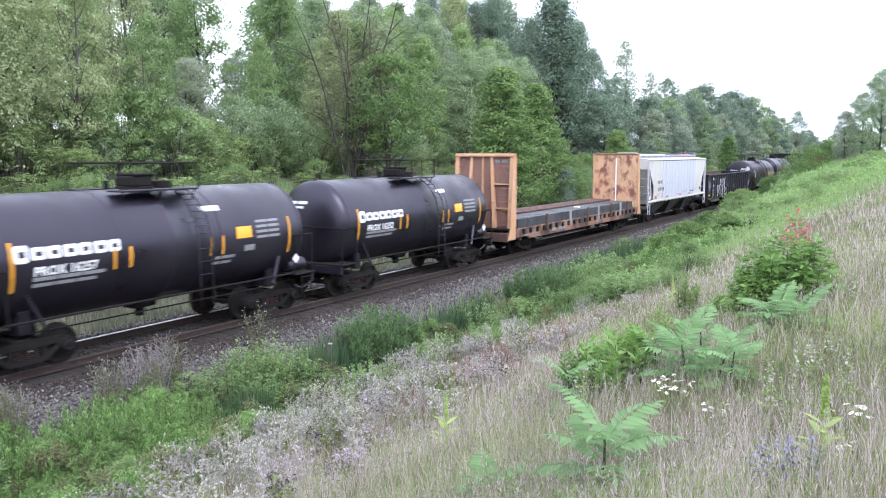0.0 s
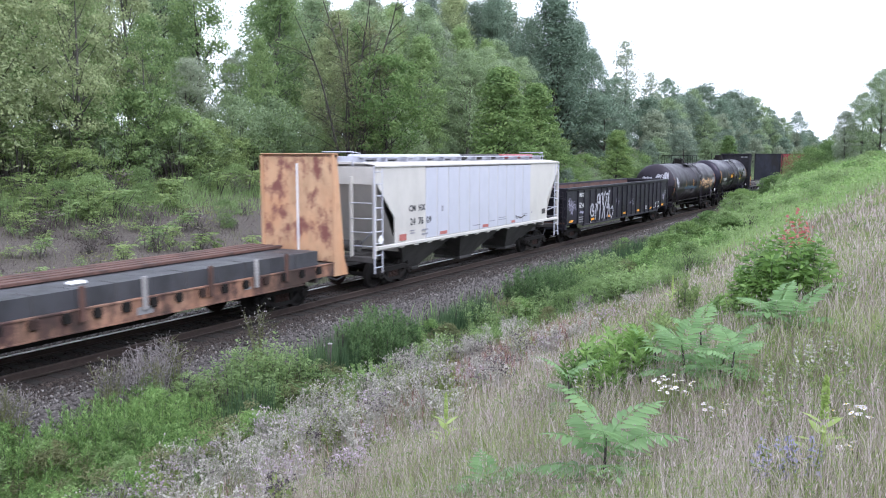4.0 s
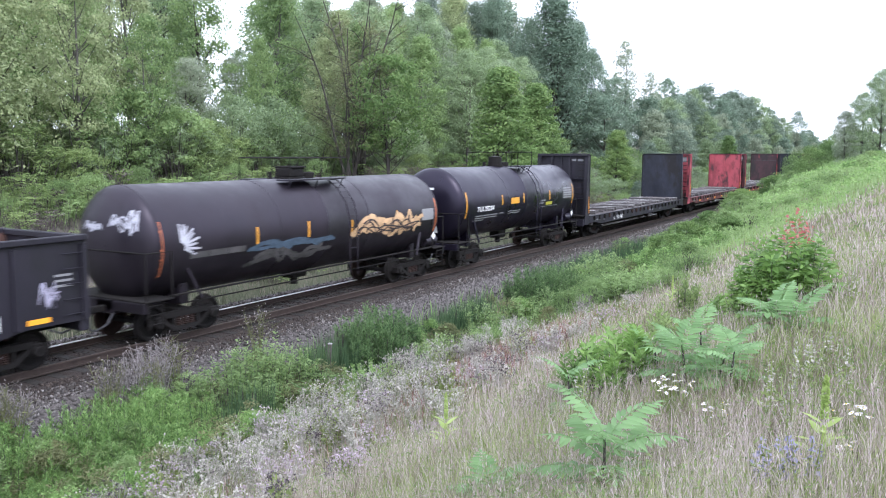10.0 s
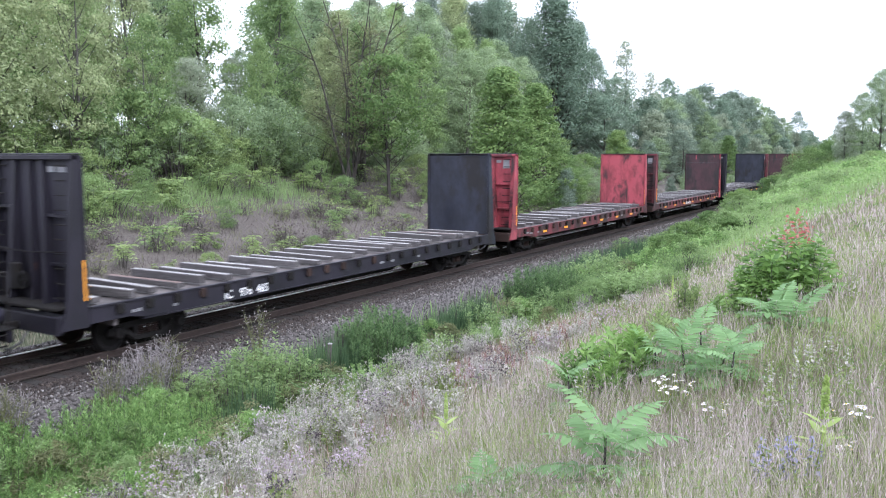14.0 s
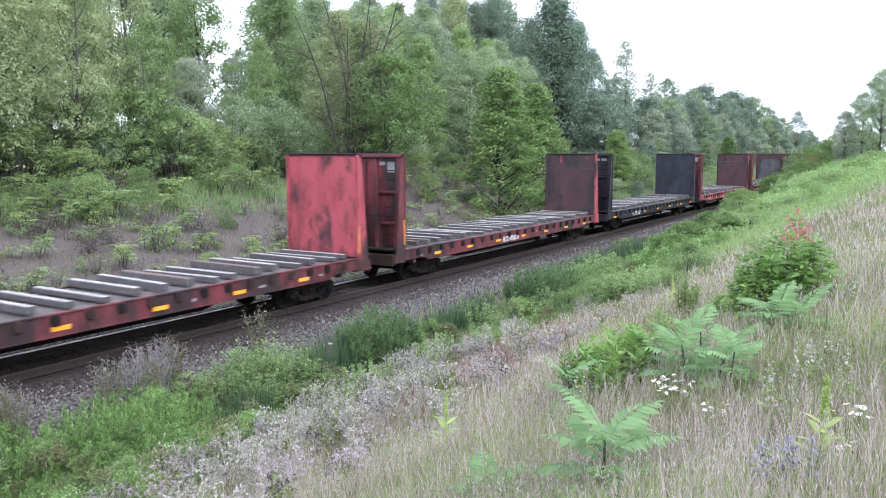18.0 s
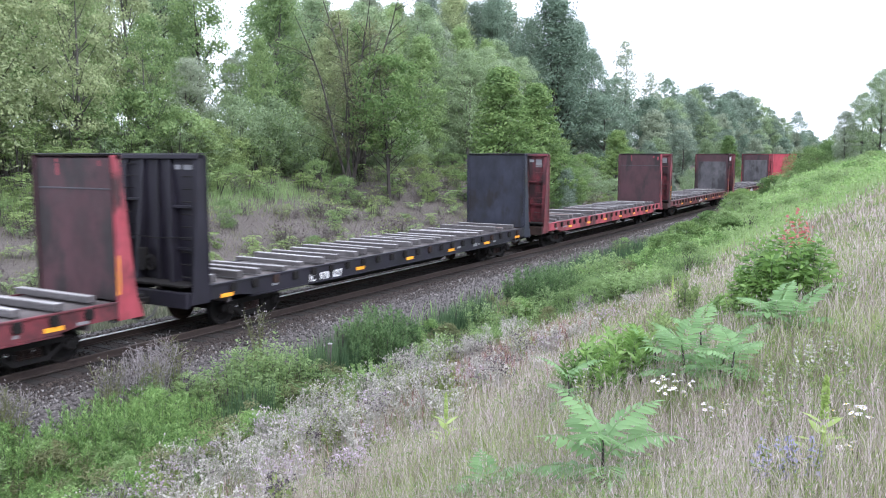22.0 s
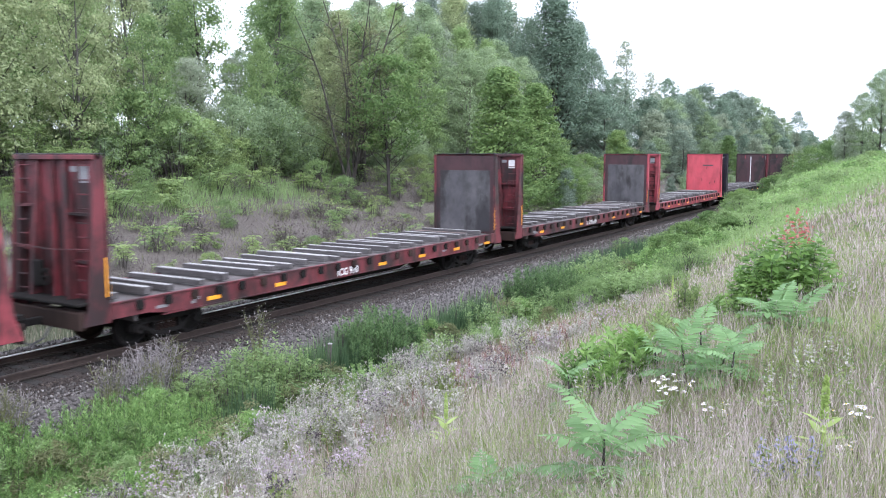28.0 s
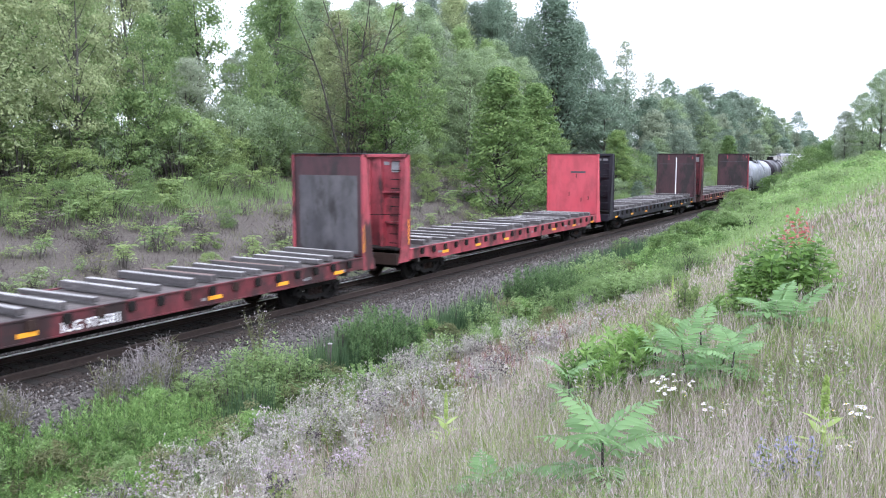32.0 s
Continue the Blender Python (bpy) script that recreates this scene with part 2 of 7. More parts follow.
L = {
    "verge": leafy("verge_grass_blades", (0.07, 0.082, 0.05), (0.125, 0.142, 0.088), (0.185, 0.205, 0.135), 0.3),
    "mid": leafy("mid_green_leaves", (0.155, 0.222, 0.114), (0.242, 0.330, 0.168), (0.335, 0.430, 0.230), 0.4, vary=0.7),
    "light": leafy("light_green_leaves", (0.138, 0.215, 0.084), (0.220, 0.320, 0.124), (0.305, 0.420, 0.170), 0.45, vary=0.7),
    "aspen": leafy("yellow_green_aspen_leaves", (0.205, 0.256, 0.122), (0.320, 0.388, 0.186), (0.430, 0.500, 0.255), 0.45, vary=0.7),
    "shoot": leafy("yellow_green_shoots", (0.140, 0.205, 0.074), (0.230, 0.315, 0.114), (0.325, 0.420, 0.165), 0.45, vary=0.8),
    "lilac": leafy("lilac_flower_heads", (0.30, 0.25, 0.25), (0.46, 0.40, 0.42), (0.62, 0.55, 0.57), 0.3, vary=0.9),
    "bract": leafy("dark_seed_heads", (0.07, 0.058, 0.062), (0.12, 0.10, 0.105), (0.20, 0.17, 0.175), 0.2, vary=0.9),
    "bright": leafy("bright_green_leaves", (0.085, 0.150, 0.052), (0.155, 0.245, 0.080), (0.245, 0.345, 0.115), 0.4),
    "glossy": leafy("glossy_green_leaves", (0.105, 0.20, 0.050), (0.185, 0.315, 0.080), (0.275, 0.42, 0.120), 0.4, 0.38, shine=0.4),
    "dark": leafy("dark_green_leaves", (0.112, 0.168, 0.112), (0.175, 0.248, 0.165), (0.240, 0.325, 0.215), 0.35),
    "grey": leafy("grey_green_leaves", (0.180, 0.222, 0.146), (0.265, 0.320, 0.208), (0.350, 0.405, 0.272), 0.4),
    "far": leafy("hazy_green_leaves", (0.130, 0.180, 0.125), (0.175, 0.235, 0.162), (0.230, 0.295, 0.205), 0.4),
    "ditch": leafy("ditch_green_leaves", (0.105, 0.182, 0.056), (0.195, 0.325, 0.100), (0.305, 0.460, 0.160), 0.4, vary=0.8),
    "olive": leafy("olive_leaves", (0.110, 0.125, 0.060), (0.180, 0.200, 0.090), (0.270, 0.285, 0.140), 0.3),
    "shrub": leafy("dark_shrub_leaves", (0.055, 0.105, 0.040), (0.105, 0.180, 0.068), (0.185, 0.285, 0.110), 0.3, vary=0.8),
    "reed": leafy("reed_blades", (0.040, 0.085, 0.040), (0.075, 0.130, 0.060), (0.125, 0.190, 0.090), 0.25),
    "sumac": leafy("sumac_leaflets", (0.14, 0.25, 0.092), (0.205, 0.345, 0.138), (0.275, 0.435, 0.19), 0.35, shine=0.3),
    "dry": leafy("dry_grass_blades", (0.19, 0.167, 0.118), (0.395, 0.358, 0.268), (0.58, 0.54, 0.435), 0.35, vary=0.9),
    "dry_pink": leafy("pinkish_dry_stalks", (0.19, 0.152, 0.128), (0.40, 0.342, 0.305), (0.60, 0.53, 0.485), 0.35, vary=0.9),
    "green_grass": leafy("green_grass_blades", (0.15, 0.20, 0.065), (0.25, 0.325, 0.11), (0.37, 0.44, 0.18), 0.4, vary=0.9),
    "lime_grass": leafy("lime_grass_blades", (0.170, 0.262, 0.102), (0.248, 0.362, 0.142), (0.330, 0.448, 0.195), 0.4),
    "thistle": leafy("grey_pink_thistle", (0.27, 0.272, 0.21), (0.43, 0.428, 0.35), (0.575, 0.56, 0.48), 0.3, vary=0.9),
    "grey_weed": leafy("grey_olive_weed", (0.17, 0.16, 0.14), (0.28, 0.265, 0.24), (0.46, 0.43, 0.41), 0.3, vary=0.9),
    "brush": leafy("brown_brush", (0.075, 0.064, 0.055), (0.13, 0.113, 0.10), (0.21, 0.188, 0.165), 0.25, vary=0.9),
    "white_petal": leafy("white_petals", (0.65, 0.63, 0.58), (0.75, 0.74, 0.70), (0.8, 0.8, 0.78), 0.3),
    "violet": leafy("violet_petals", (0.27, 0.265, 0.33), (0.36, 0.355, 0.44), (0.46, 0.45, 0.54), 0.3),
    "crimson": leafy("crimson_leaves", (0.32, 0.10, 0.085), (0.43, 0.15, 0.13), (0.50, 0.24, 0.20), 0.3),
    "yellow_petal": leafy("yellow_petals", (0.65, 0.5, 0.03), (0.75, 0.58, 0.04), (0.8, 0.62, 0.06), 0.2),
    "mullein": leafy("mullein_green", (0.30, 0.41, 0.12), (0.40, 0.52, 0.17), (0.50, 0.60, 0.22), 0.35),
    "red_grass": leafy("reddish_stalks", (0.22, 0.10, 0.085), (0.30, 0.155, 0.13), (0.38, 0.22, 0.18), 0.25),
}


# ---- mesh building ----
class Shape:
    """Collects points and faces of one mesh."""

    def __init__(self):
        self.v, self.f = [], []

    def add(self, pts, faces):
        n = len(self.v)
        self.v += [tuple(p) for p in pts]
        self.f += [tuple(i + n for i in q) for q in faces]
        return self

    def box(self, x0, x1, y0, y1, z0, z1, c=0.0):
        if c <= 0:
            p = [(x, y, z) for x in (x0, x1) for y in (y0, y1) for z in (z0, z1)]
            return self.add(p, [(0, 1, 3, 2), (4, 6, 7, 5), (0, 4, 5, 1), (2, 3, 7, 6), (0, 2, 6, 4), (1, 5, 7, 3)])
        c = min(c, (x1 - x0) / 2.5, (y1 - y0) / 2.5, (z1 - z0) / 2.5)
        p, ix = [], {}
        for a, x in enumerate((x0, x1)):
            for b, y in enumerate((y0, y1)):
                for d, z in enumerate((z0, z1)):
                    s = (1 - 2 * a, 1 - 2 * b, 1 - 2 * d)
                    for k in range(3):
                        ix[a, b, d, k] = len(p)
                        p.append((x + (0 if k == 0 else c * s[0]), y + (0 if k == 1 else c * s[1]), z + (0 if k == 2 else c * s[2])))
        mid = Vector(((x0 + x1) / 2, (y0 + y1) / 2, (z0 + z1) / 2))
        fs = []
        for k in range(3):
            o = [i for i in range(3) if i != k]
            for side in (0, 1):
                q = []
                for m in ((0, 0), (1, 0), (1, 1), (0, 1)):
                    key = [0, 0, 0]
                    key[k], key[o[0]], key[o[1]] = side, m[0], m[1]
                    q.append(ix[(*key, k)])
                fs.append(q)
            for m in ((0, 0), (1, 0), (1, 1), (0, 1)):
                e0, e1 = [0, 0, 0], [0, 0, 0]
                e0[k], e1[k] = 0, 1
                e0[o[0]] = e1[o[0]] = m[0]
                e0[o[1]] = e1[o[1]] = m[1]
                fs.append([ix[(*e0, o[0])], ix[(*e0, o[1])], ix[(*e1, o[1])], ix[(*e1, o[0])]])
        for a in (0, 1):
            for b in (0, 1):
                for d in (0, 1):
                    fs.append([ix[a, b, d, 0], ix[a, b, d, 1], ix[a, b, d, 2]])
        out = []
        for q in fs:
            pv = [Vector(p[i]) for i in q]
            n = (pv[1] - pv[0]).cross(pv[2] - pv[0])
            out.append(q if n.dot(sum(pv, Vector()) / len(pv) - mid) > 0 else q[::-1])
        return self.add(p, out)

    def tube(self, pts, radii, n=8, cap=True):
        pts = [Vector(p) for p in pts]
        if not isinstance(radii, (list, tuple)):
            radii = [radii] * len(pts)
        vs, fs = [], []
        ref = Vector((0.13, 0.31, 0.94))
        for i, p in enumerate(pts):
            d = (pts[min(i + 1, len(pts) - 1)] - pts[max(i - 1, 0)]).normalized()
            if abs(d.dot(ref)) > 0.95:
                ref = Vector((0.95, 0.2, 0.1))
            a = d.cross(ref).normalized()
            b = d.cross(a)
            for k in range(n):
                t = 2 * math.pi * k / n
                vs.append(p + (a * math.cos(t) + b * math.sin(t)) * radii[i])
        for i in range(len(pts) - 1):
            for k in range(n):
                k2 = (k + 1) % n
                fs.append((i * n + k, (i + 1) * n + k, (i + 1) * n + k2, i * n + k2))
        if cap:
            fs.append(tuple(range(n)))
            fs.append(tuple(range((len(pts) - 1) * n, len(pts) * n))[::-1])
        return self.add(vs, fs)

    def prism(self, outline, y0, y1):
        """outline: (x, z) points, anticlockwise seen from -Y."""
        n = len(outline)
        vs = [(x, y0, z) for x, z in outline] + [(x, y1, z) for x, z in outline]
        fs = [tuple(range(n)), tuple(range(2 * n - 1, n - 1, -1))]
        fs += [(i, i + n, (i + 1) % n + n, (i + 1) % n) for i in range(n)]
        return self.add(vs, fs)

    def lathe(self, profile, n=40, axis="x", centre=(0, 0, 0)):
        """profile: (along, radius) pairs, turned about the axis through centre."""
        vs, fs = [], []
        for a, r in profile:
            for k in range(n):
                t = 2 * math.pi * k / n
                c, s = r * math.cos(t), r * math.sin(t)
                q = (a, c, s) if axis == "x" else (s, a, c) if axis == "y" else (c, s, a)
                vs.append((q[0] + centre[0], q[1] + centre[1], q[2] + centre[2]))
        for i in range(len(profile) - 1):
            for k in range(n):
                k2 = (k + 1) % n
                fs.append((i * n + k, i * n + k2, (i + 1) * n + k2, (i + 1) * n + k))
        return self.add(vs, fs)

    def ribbon(self, pts, width, put):
        """A flat stroke along 2D points, laid on a surface by put(u, v)."""
        vs, fs = [], []
        for i, (x, y) in enumerate(pts):
            a, b = pts[max(i - 1, 0)], pts[min(i + 1, len(pts) - 1)]
            d = Vector((b[0] - a[0], b[1] - a[1]))
            d = d.normalized() if d.length > 0 else Vector((1, 0))
            w = width * (0.75 + 0.5 * abs(math.sin(i * 1.7))) / 2
            vs += [put(x - d.y * w, y + d.x * w), put(x + d.y * w, y - d.x * w)]
        fs = [(2 * i, 2 * i + 1, 2 * i + 3, 2 * i + 2) for i in range(len(pts) - 1)]
        return self.add(vs, fs)

    def mesh(self, name, smooth=35):
        me = bpy.data.meshes.new(name)
        me.from_pydata(self.v, [], self.f)
        if smooth:
            me.polygons.foreach_set("use_smooth", [True] * len(me.polygons))
            me.set_sharp_from_angle(angle=radians(smooth))
        me.update()
        return me


def fast_mesh(name, verts, faces):
    """A mesh from numpy arrays; faces of one size."""
    me = bpy.data.meshes.new(name)
    k = faces.shape[1]
    me.vertices.add(len(verts))
    me.vertices.foreach_set("co", np.ascontiguousarray(verts, dtype=np.float32).ravel())
    me.loops.add(faces.size)
    me.loops.foreach_set("vertex_index", np.ascontiguousarray(faces, dtype=np.int32).ravel())
    me.polygons.add(len(faces))
    me.polygons.foreach_set("loop_start", np.arange(0, faces.size, k, dtype=np.int32))
    me.update(calc_edges=True)
    return me


def part(name, shape, material, parent=None, label="", m=None):
    """One mesh object under a thing or a part; shape: a Shape or a mesh that several share."""
    me = shape.mesh(name) if isinstance(shape, Shape) else shape
    if not me.materials:
        me.materials.append(None)
    ob = new(name, me)
    ob.material_slots[0].link = "OBJECT"
    ob.material_slots[0].material = material
    if parent:
        ob.parent = parent
    if m is not None:
        ob.matrix_basis = m
    return tagged(ob, label)


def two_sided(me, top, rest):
    """Gives the upper faces of a shared mesh a lit material and its other faces a shaded one."""
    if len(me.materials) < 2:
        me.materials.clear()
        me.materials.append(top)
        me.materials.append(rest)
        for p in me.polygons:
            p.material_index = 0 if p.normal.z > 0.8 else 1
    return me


def thing(name, label, category, group="", kind="", m=None):
    ob = new(name)
    ob.empty_display_size = 0.3
    if m is not None:
        ob.matrix_basis = m
    return tagged(ob, label, category, group, kind)


KEPT = {}


def kept(key, make):
    """A mesh that is built once and shared."""
    if key not in KEPT:
        s = make()
        KEPT[key] = s.mesh(key) if isinstance(s, Shape) else s
    return KEPT[key]


def letters(text, size, put, lean=0.0):
    """Letters of the built-in font, laid on a surface by put(u, v); u runs right from 0, v up."""
    cu = bpy.data.curves.new("letters", "FONT")
    cu.body, cu.size, cu.resolution_u, cu.offset = text, size, 2, 0.008
    ob = bpy.data.objects.new("letters", cu)
    scene.collection.objects.link(ob)
    bpy.context.view_layer.update()
    me = bpy.data.meshes.new_from_object(ob.evaluated_get(bpy.context.evaluated_depsgraph_get()))
    s = Shape()
    s.add([put(v.co.x + lean * v.co.y, v.co.y) for v in me.vertices], [tuple(p.vertices) for p in me.polygons])
    bpy.data.objects.remove(ob)
    bpy.data.curves.remove(cu)
    bpy.data.meshes.remove(me)
    return s


def bars(rows, put, gap=0.0):
    """Plain bars for writing that cannot be read: (u, v, length, height)."""
    s = Shape()
    for u, v, w, h in rows:
        n = max(1, round(w / 0.22))
        for i in range(n):
            a, b = u + w * i / n, u + w * (i + 1) / n - (gap if i % 3 == 2 else 0)
            s.add([put(a, v), put(b, v), put(b, v + h), put(a, v + h)], [(0, 1, 2, 3)])
    return s


def stencils(spec, material, parent):
    """Rows of unreadable writing, each word a plain bar of its own: spec is (rows, put) or (rows, put, gap)."""
    rows, put = spec[0], spec[1]
    gap = spec[2] if len(spec) > 2 else 0.0
    for u, v, w, h in rows:
        n = max(1, round(w / 0.55)) if gap else 1
        for i in range(n):
            part("stencil", bars([(u + w * i / n, v, w / n - gap, h)], put), material, parent)


# ---- ground ----
PROFILE = [(-400, 9), (-60, 7.5), (-24, 4.9), (-16.7, 2.95), (-14, 2.05), (-11, 0.85), (-8, -0.45), (-6.2, -1.2), (-4.8, -1.38), (-3.9, -1.1), (-2.5, -0.32),
           (-1.6, -0.21), (1.6, -0.21), (2.5, -0.32), (3.9, -1.0), (5.4, -1.15), (7.0, -0.8), (12, 0.75), (18, 2.4), (26, 4.3), (36, 5.6), (60, 7.0), (400, 12)]
PY, PZ = np.array([p[0] for p in PROFILE]), np.array([p[1] for p in PROFILE])


# farther on, the near bank stands higher and closer to the track
BANK = [(-400, 10), (-60, 8.2), (-24, 5.4), (-16, 4.25), (-12.8, 3.65), (-8.7, 2.6), (-6.6, 1.4), (-5.4, 0.2), (-4.8, -0.9), (-3.9, -1.1), (-2.5, -0.32)]
BY, BZ = np.array([p[0] for p in BANK]), np.array([p[1] for p in BANK])


def ground_z(x, y):
    k = np.clip((x - 20) / 50, 0, 1)
    k = k * k * (3 - 2 * k)
    z = np.interp(y, PY, PZ)
    z = np.where(y < -2.5, z * (1 - k) + np.interp(y, BY, BZ) * k, z)
    soft = np.clip((np.abs(y) - 3.6) / 3, 0, 1)
    return z + soft * (0.16 * np.sin(0.23 * x + 0.31 * y) * np.cos(0.17 * x - 0.4 * y + 1) + 0.05 * np.sin(0.9 * x + 1.3 * y))


def gz(x, y):
    return float(ground_z(np.array(float(x)), np.array(float(y))))


xs = np.concatenate([[-1500, -600, -250, -120], np.arange(-60, 130, 0.8), np.arange(130, 300, 4), [330, 400, 520, 800, 1500, 2600]])
ys = np.concatenate([[-1500, -500, -200, -90, -60, -45, -34], np.arange(-28, -2, 0.5), np.arange(-2, 2.1, 0.4), np.arange(2.5, 30, 0.6), np.arange(30, 60, 4), [70, 90, 130, 220, 500, 1500]])
GX, GY = np.meshgrid(xs, ys, indexing="ij")
GZ = ground_z(GX, np.clip(GY, -400, 400))
ni, nj = GX.shape
idx = np.arange(ni * nj).reshape(ni, nj)
faces = np.stack([idx[:-1, :-1].ravel(), idx[1:, :-1].ravel(), idx[1:, 1:].ravel(), idx[:-1, 1:].ravel()], 1)
g_mesh = fast_mesh("ground", np.stack([GX.ravel(), GY.ravel(), GZ.ravel()], 1), faces)
g_mesh.polygons.foreach_set("use_smooth", [True] * len(g_mesh.polygons))


def ground_mat():
    m, nt, bsdf, _ = nodes_of("soil_gravel_and_thatch")
    tc, sep = nt.nodes.new("ShaderNodeTexCoord"), nt.nodes.new("ShaderNodeSeparateXYZ")
    nt.links.new(tc.outputs["Object"], sep.inputs[0])
    big, fine = noise_fac(nt, 0.35, 6, 0.35, 0.65), noise_fac(nt, 7, 8, 0.3, 0.7)
    soil = mixed(nt, big, (0.15, 0.125, 0.09), (0.105, 0.12, 0.055))
    soil = mixed(nt, fine, soil, (0.22, 0.19, 0.14))
    up = node(nt, "ShaderNodeMapRange", From_Min=5.0, From_Max=9.0)
    nt.links.new(sep.outputs["Y"], up.inputs["Value"])
    soil = mixed(nt, up.outputs[0], soil, mixed(nt, fine, (0.072, 0.060, 0.054), (0.125, 0.108, 0.096)))
    stone = noise_fac(nt, 22, 6, 0.3, 0.7)
    gravel = mixed(nt, stone, (0.055, 0.049, 0.048), (0.14, 0.125, 0.122))
    # gravel lies within four metres of the track's middle
    ab = node(nt, "ShaderNodeMath")
    ab.operation = "ABSOLUTE"
    nt.links.new(sep.outputs["Y"], ab.inputs[0])
    wob = nt.nodes.new("ShaderNodeMath")
    wob.operation = "ADD"
    nt.links.new(ab.outputs[0], wob.inputs[0])
    nt.links.new(big, wob.inputs[1])
    edge = node(nt, "ShaderNodeMapRange", From_Min=3.5, From_Max=4.1)
    nt.links.new(wob.outputs[0], edge.inputs["Value"])
    # dark brown ballast within two metres of the track's middle, fading outwards
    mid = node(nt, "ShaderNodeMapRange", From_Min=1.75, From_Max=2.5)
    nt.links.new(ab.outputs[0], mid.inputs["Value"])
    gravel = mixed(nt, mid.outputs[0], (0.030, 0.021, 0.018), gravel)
    nt.links.new(mixed(nt, edge.outputs[0], gravel, soil), bsdf.inputs["Base Color"])
    bsdf.inputs["Roughness"].default_value = 0.95
    bumped(nt, bsdf, stone, 0.8, 0.04)
    return m


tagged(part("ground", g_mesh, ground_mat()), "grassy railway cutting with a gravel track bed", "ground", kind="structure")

# ---- track ----
track = thing("track", "single railway track of steel rails on dark wooden ties", "railway track", kind="structure")
for y, nm in ((-0.7525, "near"), (0.7525, "far")):
    r = Shape()
    r.prism([(-260, -0.02), (380, -0.02), (380, -0.045), (-260, -0.045)], y - 0.036, y + 0.036)
    r.prism([(-260, -0.045), (380, -0.045), (380, -0.145), (-260, -0.145)], y - 0.010, y + 0.010)
    r.prism([(-260, -0.145), (380, -0.145), (380, -0.17), (-260, -0.17)], y - 0.07, y + 0.07)
    rail = part("rail", r, M["rail"], track)
    # only the far head mirrors; the near one's brown stands for blocked reflection
    part("rail_head", Shape().prism([(-260, 0.0), (380, 0.0), (380, -0.0195), (-260, -0.0195)], y - 0.031, y + 0.031), M["rail_top" if y > 0 else "rail_top_unlit"], rail, "worn running surface")
# ---- things that grow ----
RNG = np.random.default_rng(7)


def leaf_cloud(name, pos, size, rng, lift=0.25, slim=0.55, droop=0.0, out=None):
    """Small pointed leaves, folded along the middle, one at each place."""
    n = len(pos)
    a = rng.normal(size=(n, 3))
    a[:, 2] = a[:, 2] * 0.6 + lift - droop
    a /= np.linalg.norm(a, axis=1, keepdims=True) + 1e-9
    b = np.cross(a, rng.normal(size=(n, 3)) * [0.6, 0.6, 1.0] + [0, 0, 0.6])
    b /= np.linalg.norm(b, axis=1, keepdims=True) + 1e-9
    nn = np.cross(a, b)
    if out is not None:
        # blades turn their faces outwards and up, as on a living crown
        nn = out + [0, 0, 0.45] + rng.normal(0, 0.42, (n, 3))
        nn /= np.linalg.norm(nn, axis=1, keepdims=True) + 1e-9
        a = np.cross(nn, rng.normal(size=(n, 3)))
        a /= np.linalg.norm(a, axis=1, keepdims=True) + 1e-9
        b = np.cross(nn, a)
    s = (size * rng.uniform(0.6, 1.35, n))[:, None] if np.ndim(size) == 0 else (size * rng.uniform(0.7, 1.3, n))[:, None]
    v = np.stack([pos - a * s * 0.5, pos + b * s * slim * 0.5 + nn * s * 0.10, pos + a * s * 0.5, pos - b * s * slim * 0.5 + nn * s * 0.10], 1).reshape(-1, 3)
    q = np.arange(4 * n).reshape(n, 4)
    return fast_mesh(name, v, np.concatenate([q[:, [0, 1, 2]], q[:, [0, 2, 3]]], 0))


ENVELOPES = {
    "oval": lambda u: np.sqrt(np.clip(1 - (2 * u - 0.95) ** 2, 0.03, 1)),
    "cone": lambda u: np.clip(1.12 - u, 0.05, 1) ** 0.75 * np.clip(u * 6 + 0.35, 0, 1),
    "spindle": lambda u: np.clip(1.06 - u, 0.02, 1) ** 0.62 * np.clip(u * 1.6 + 0.5, 0, 1),
    "column": lambda u: np.clip(1 - u ** 3, 0.08, 1) * np.clip(0.55 + u * 1.4, 0, 1),
    "spread": lambda u: np.clip(0.45 + 0.9 * u, 0, 1) * np.sqrt(np.clip(1.06 - u ** 2.2, 0, 1)),
}


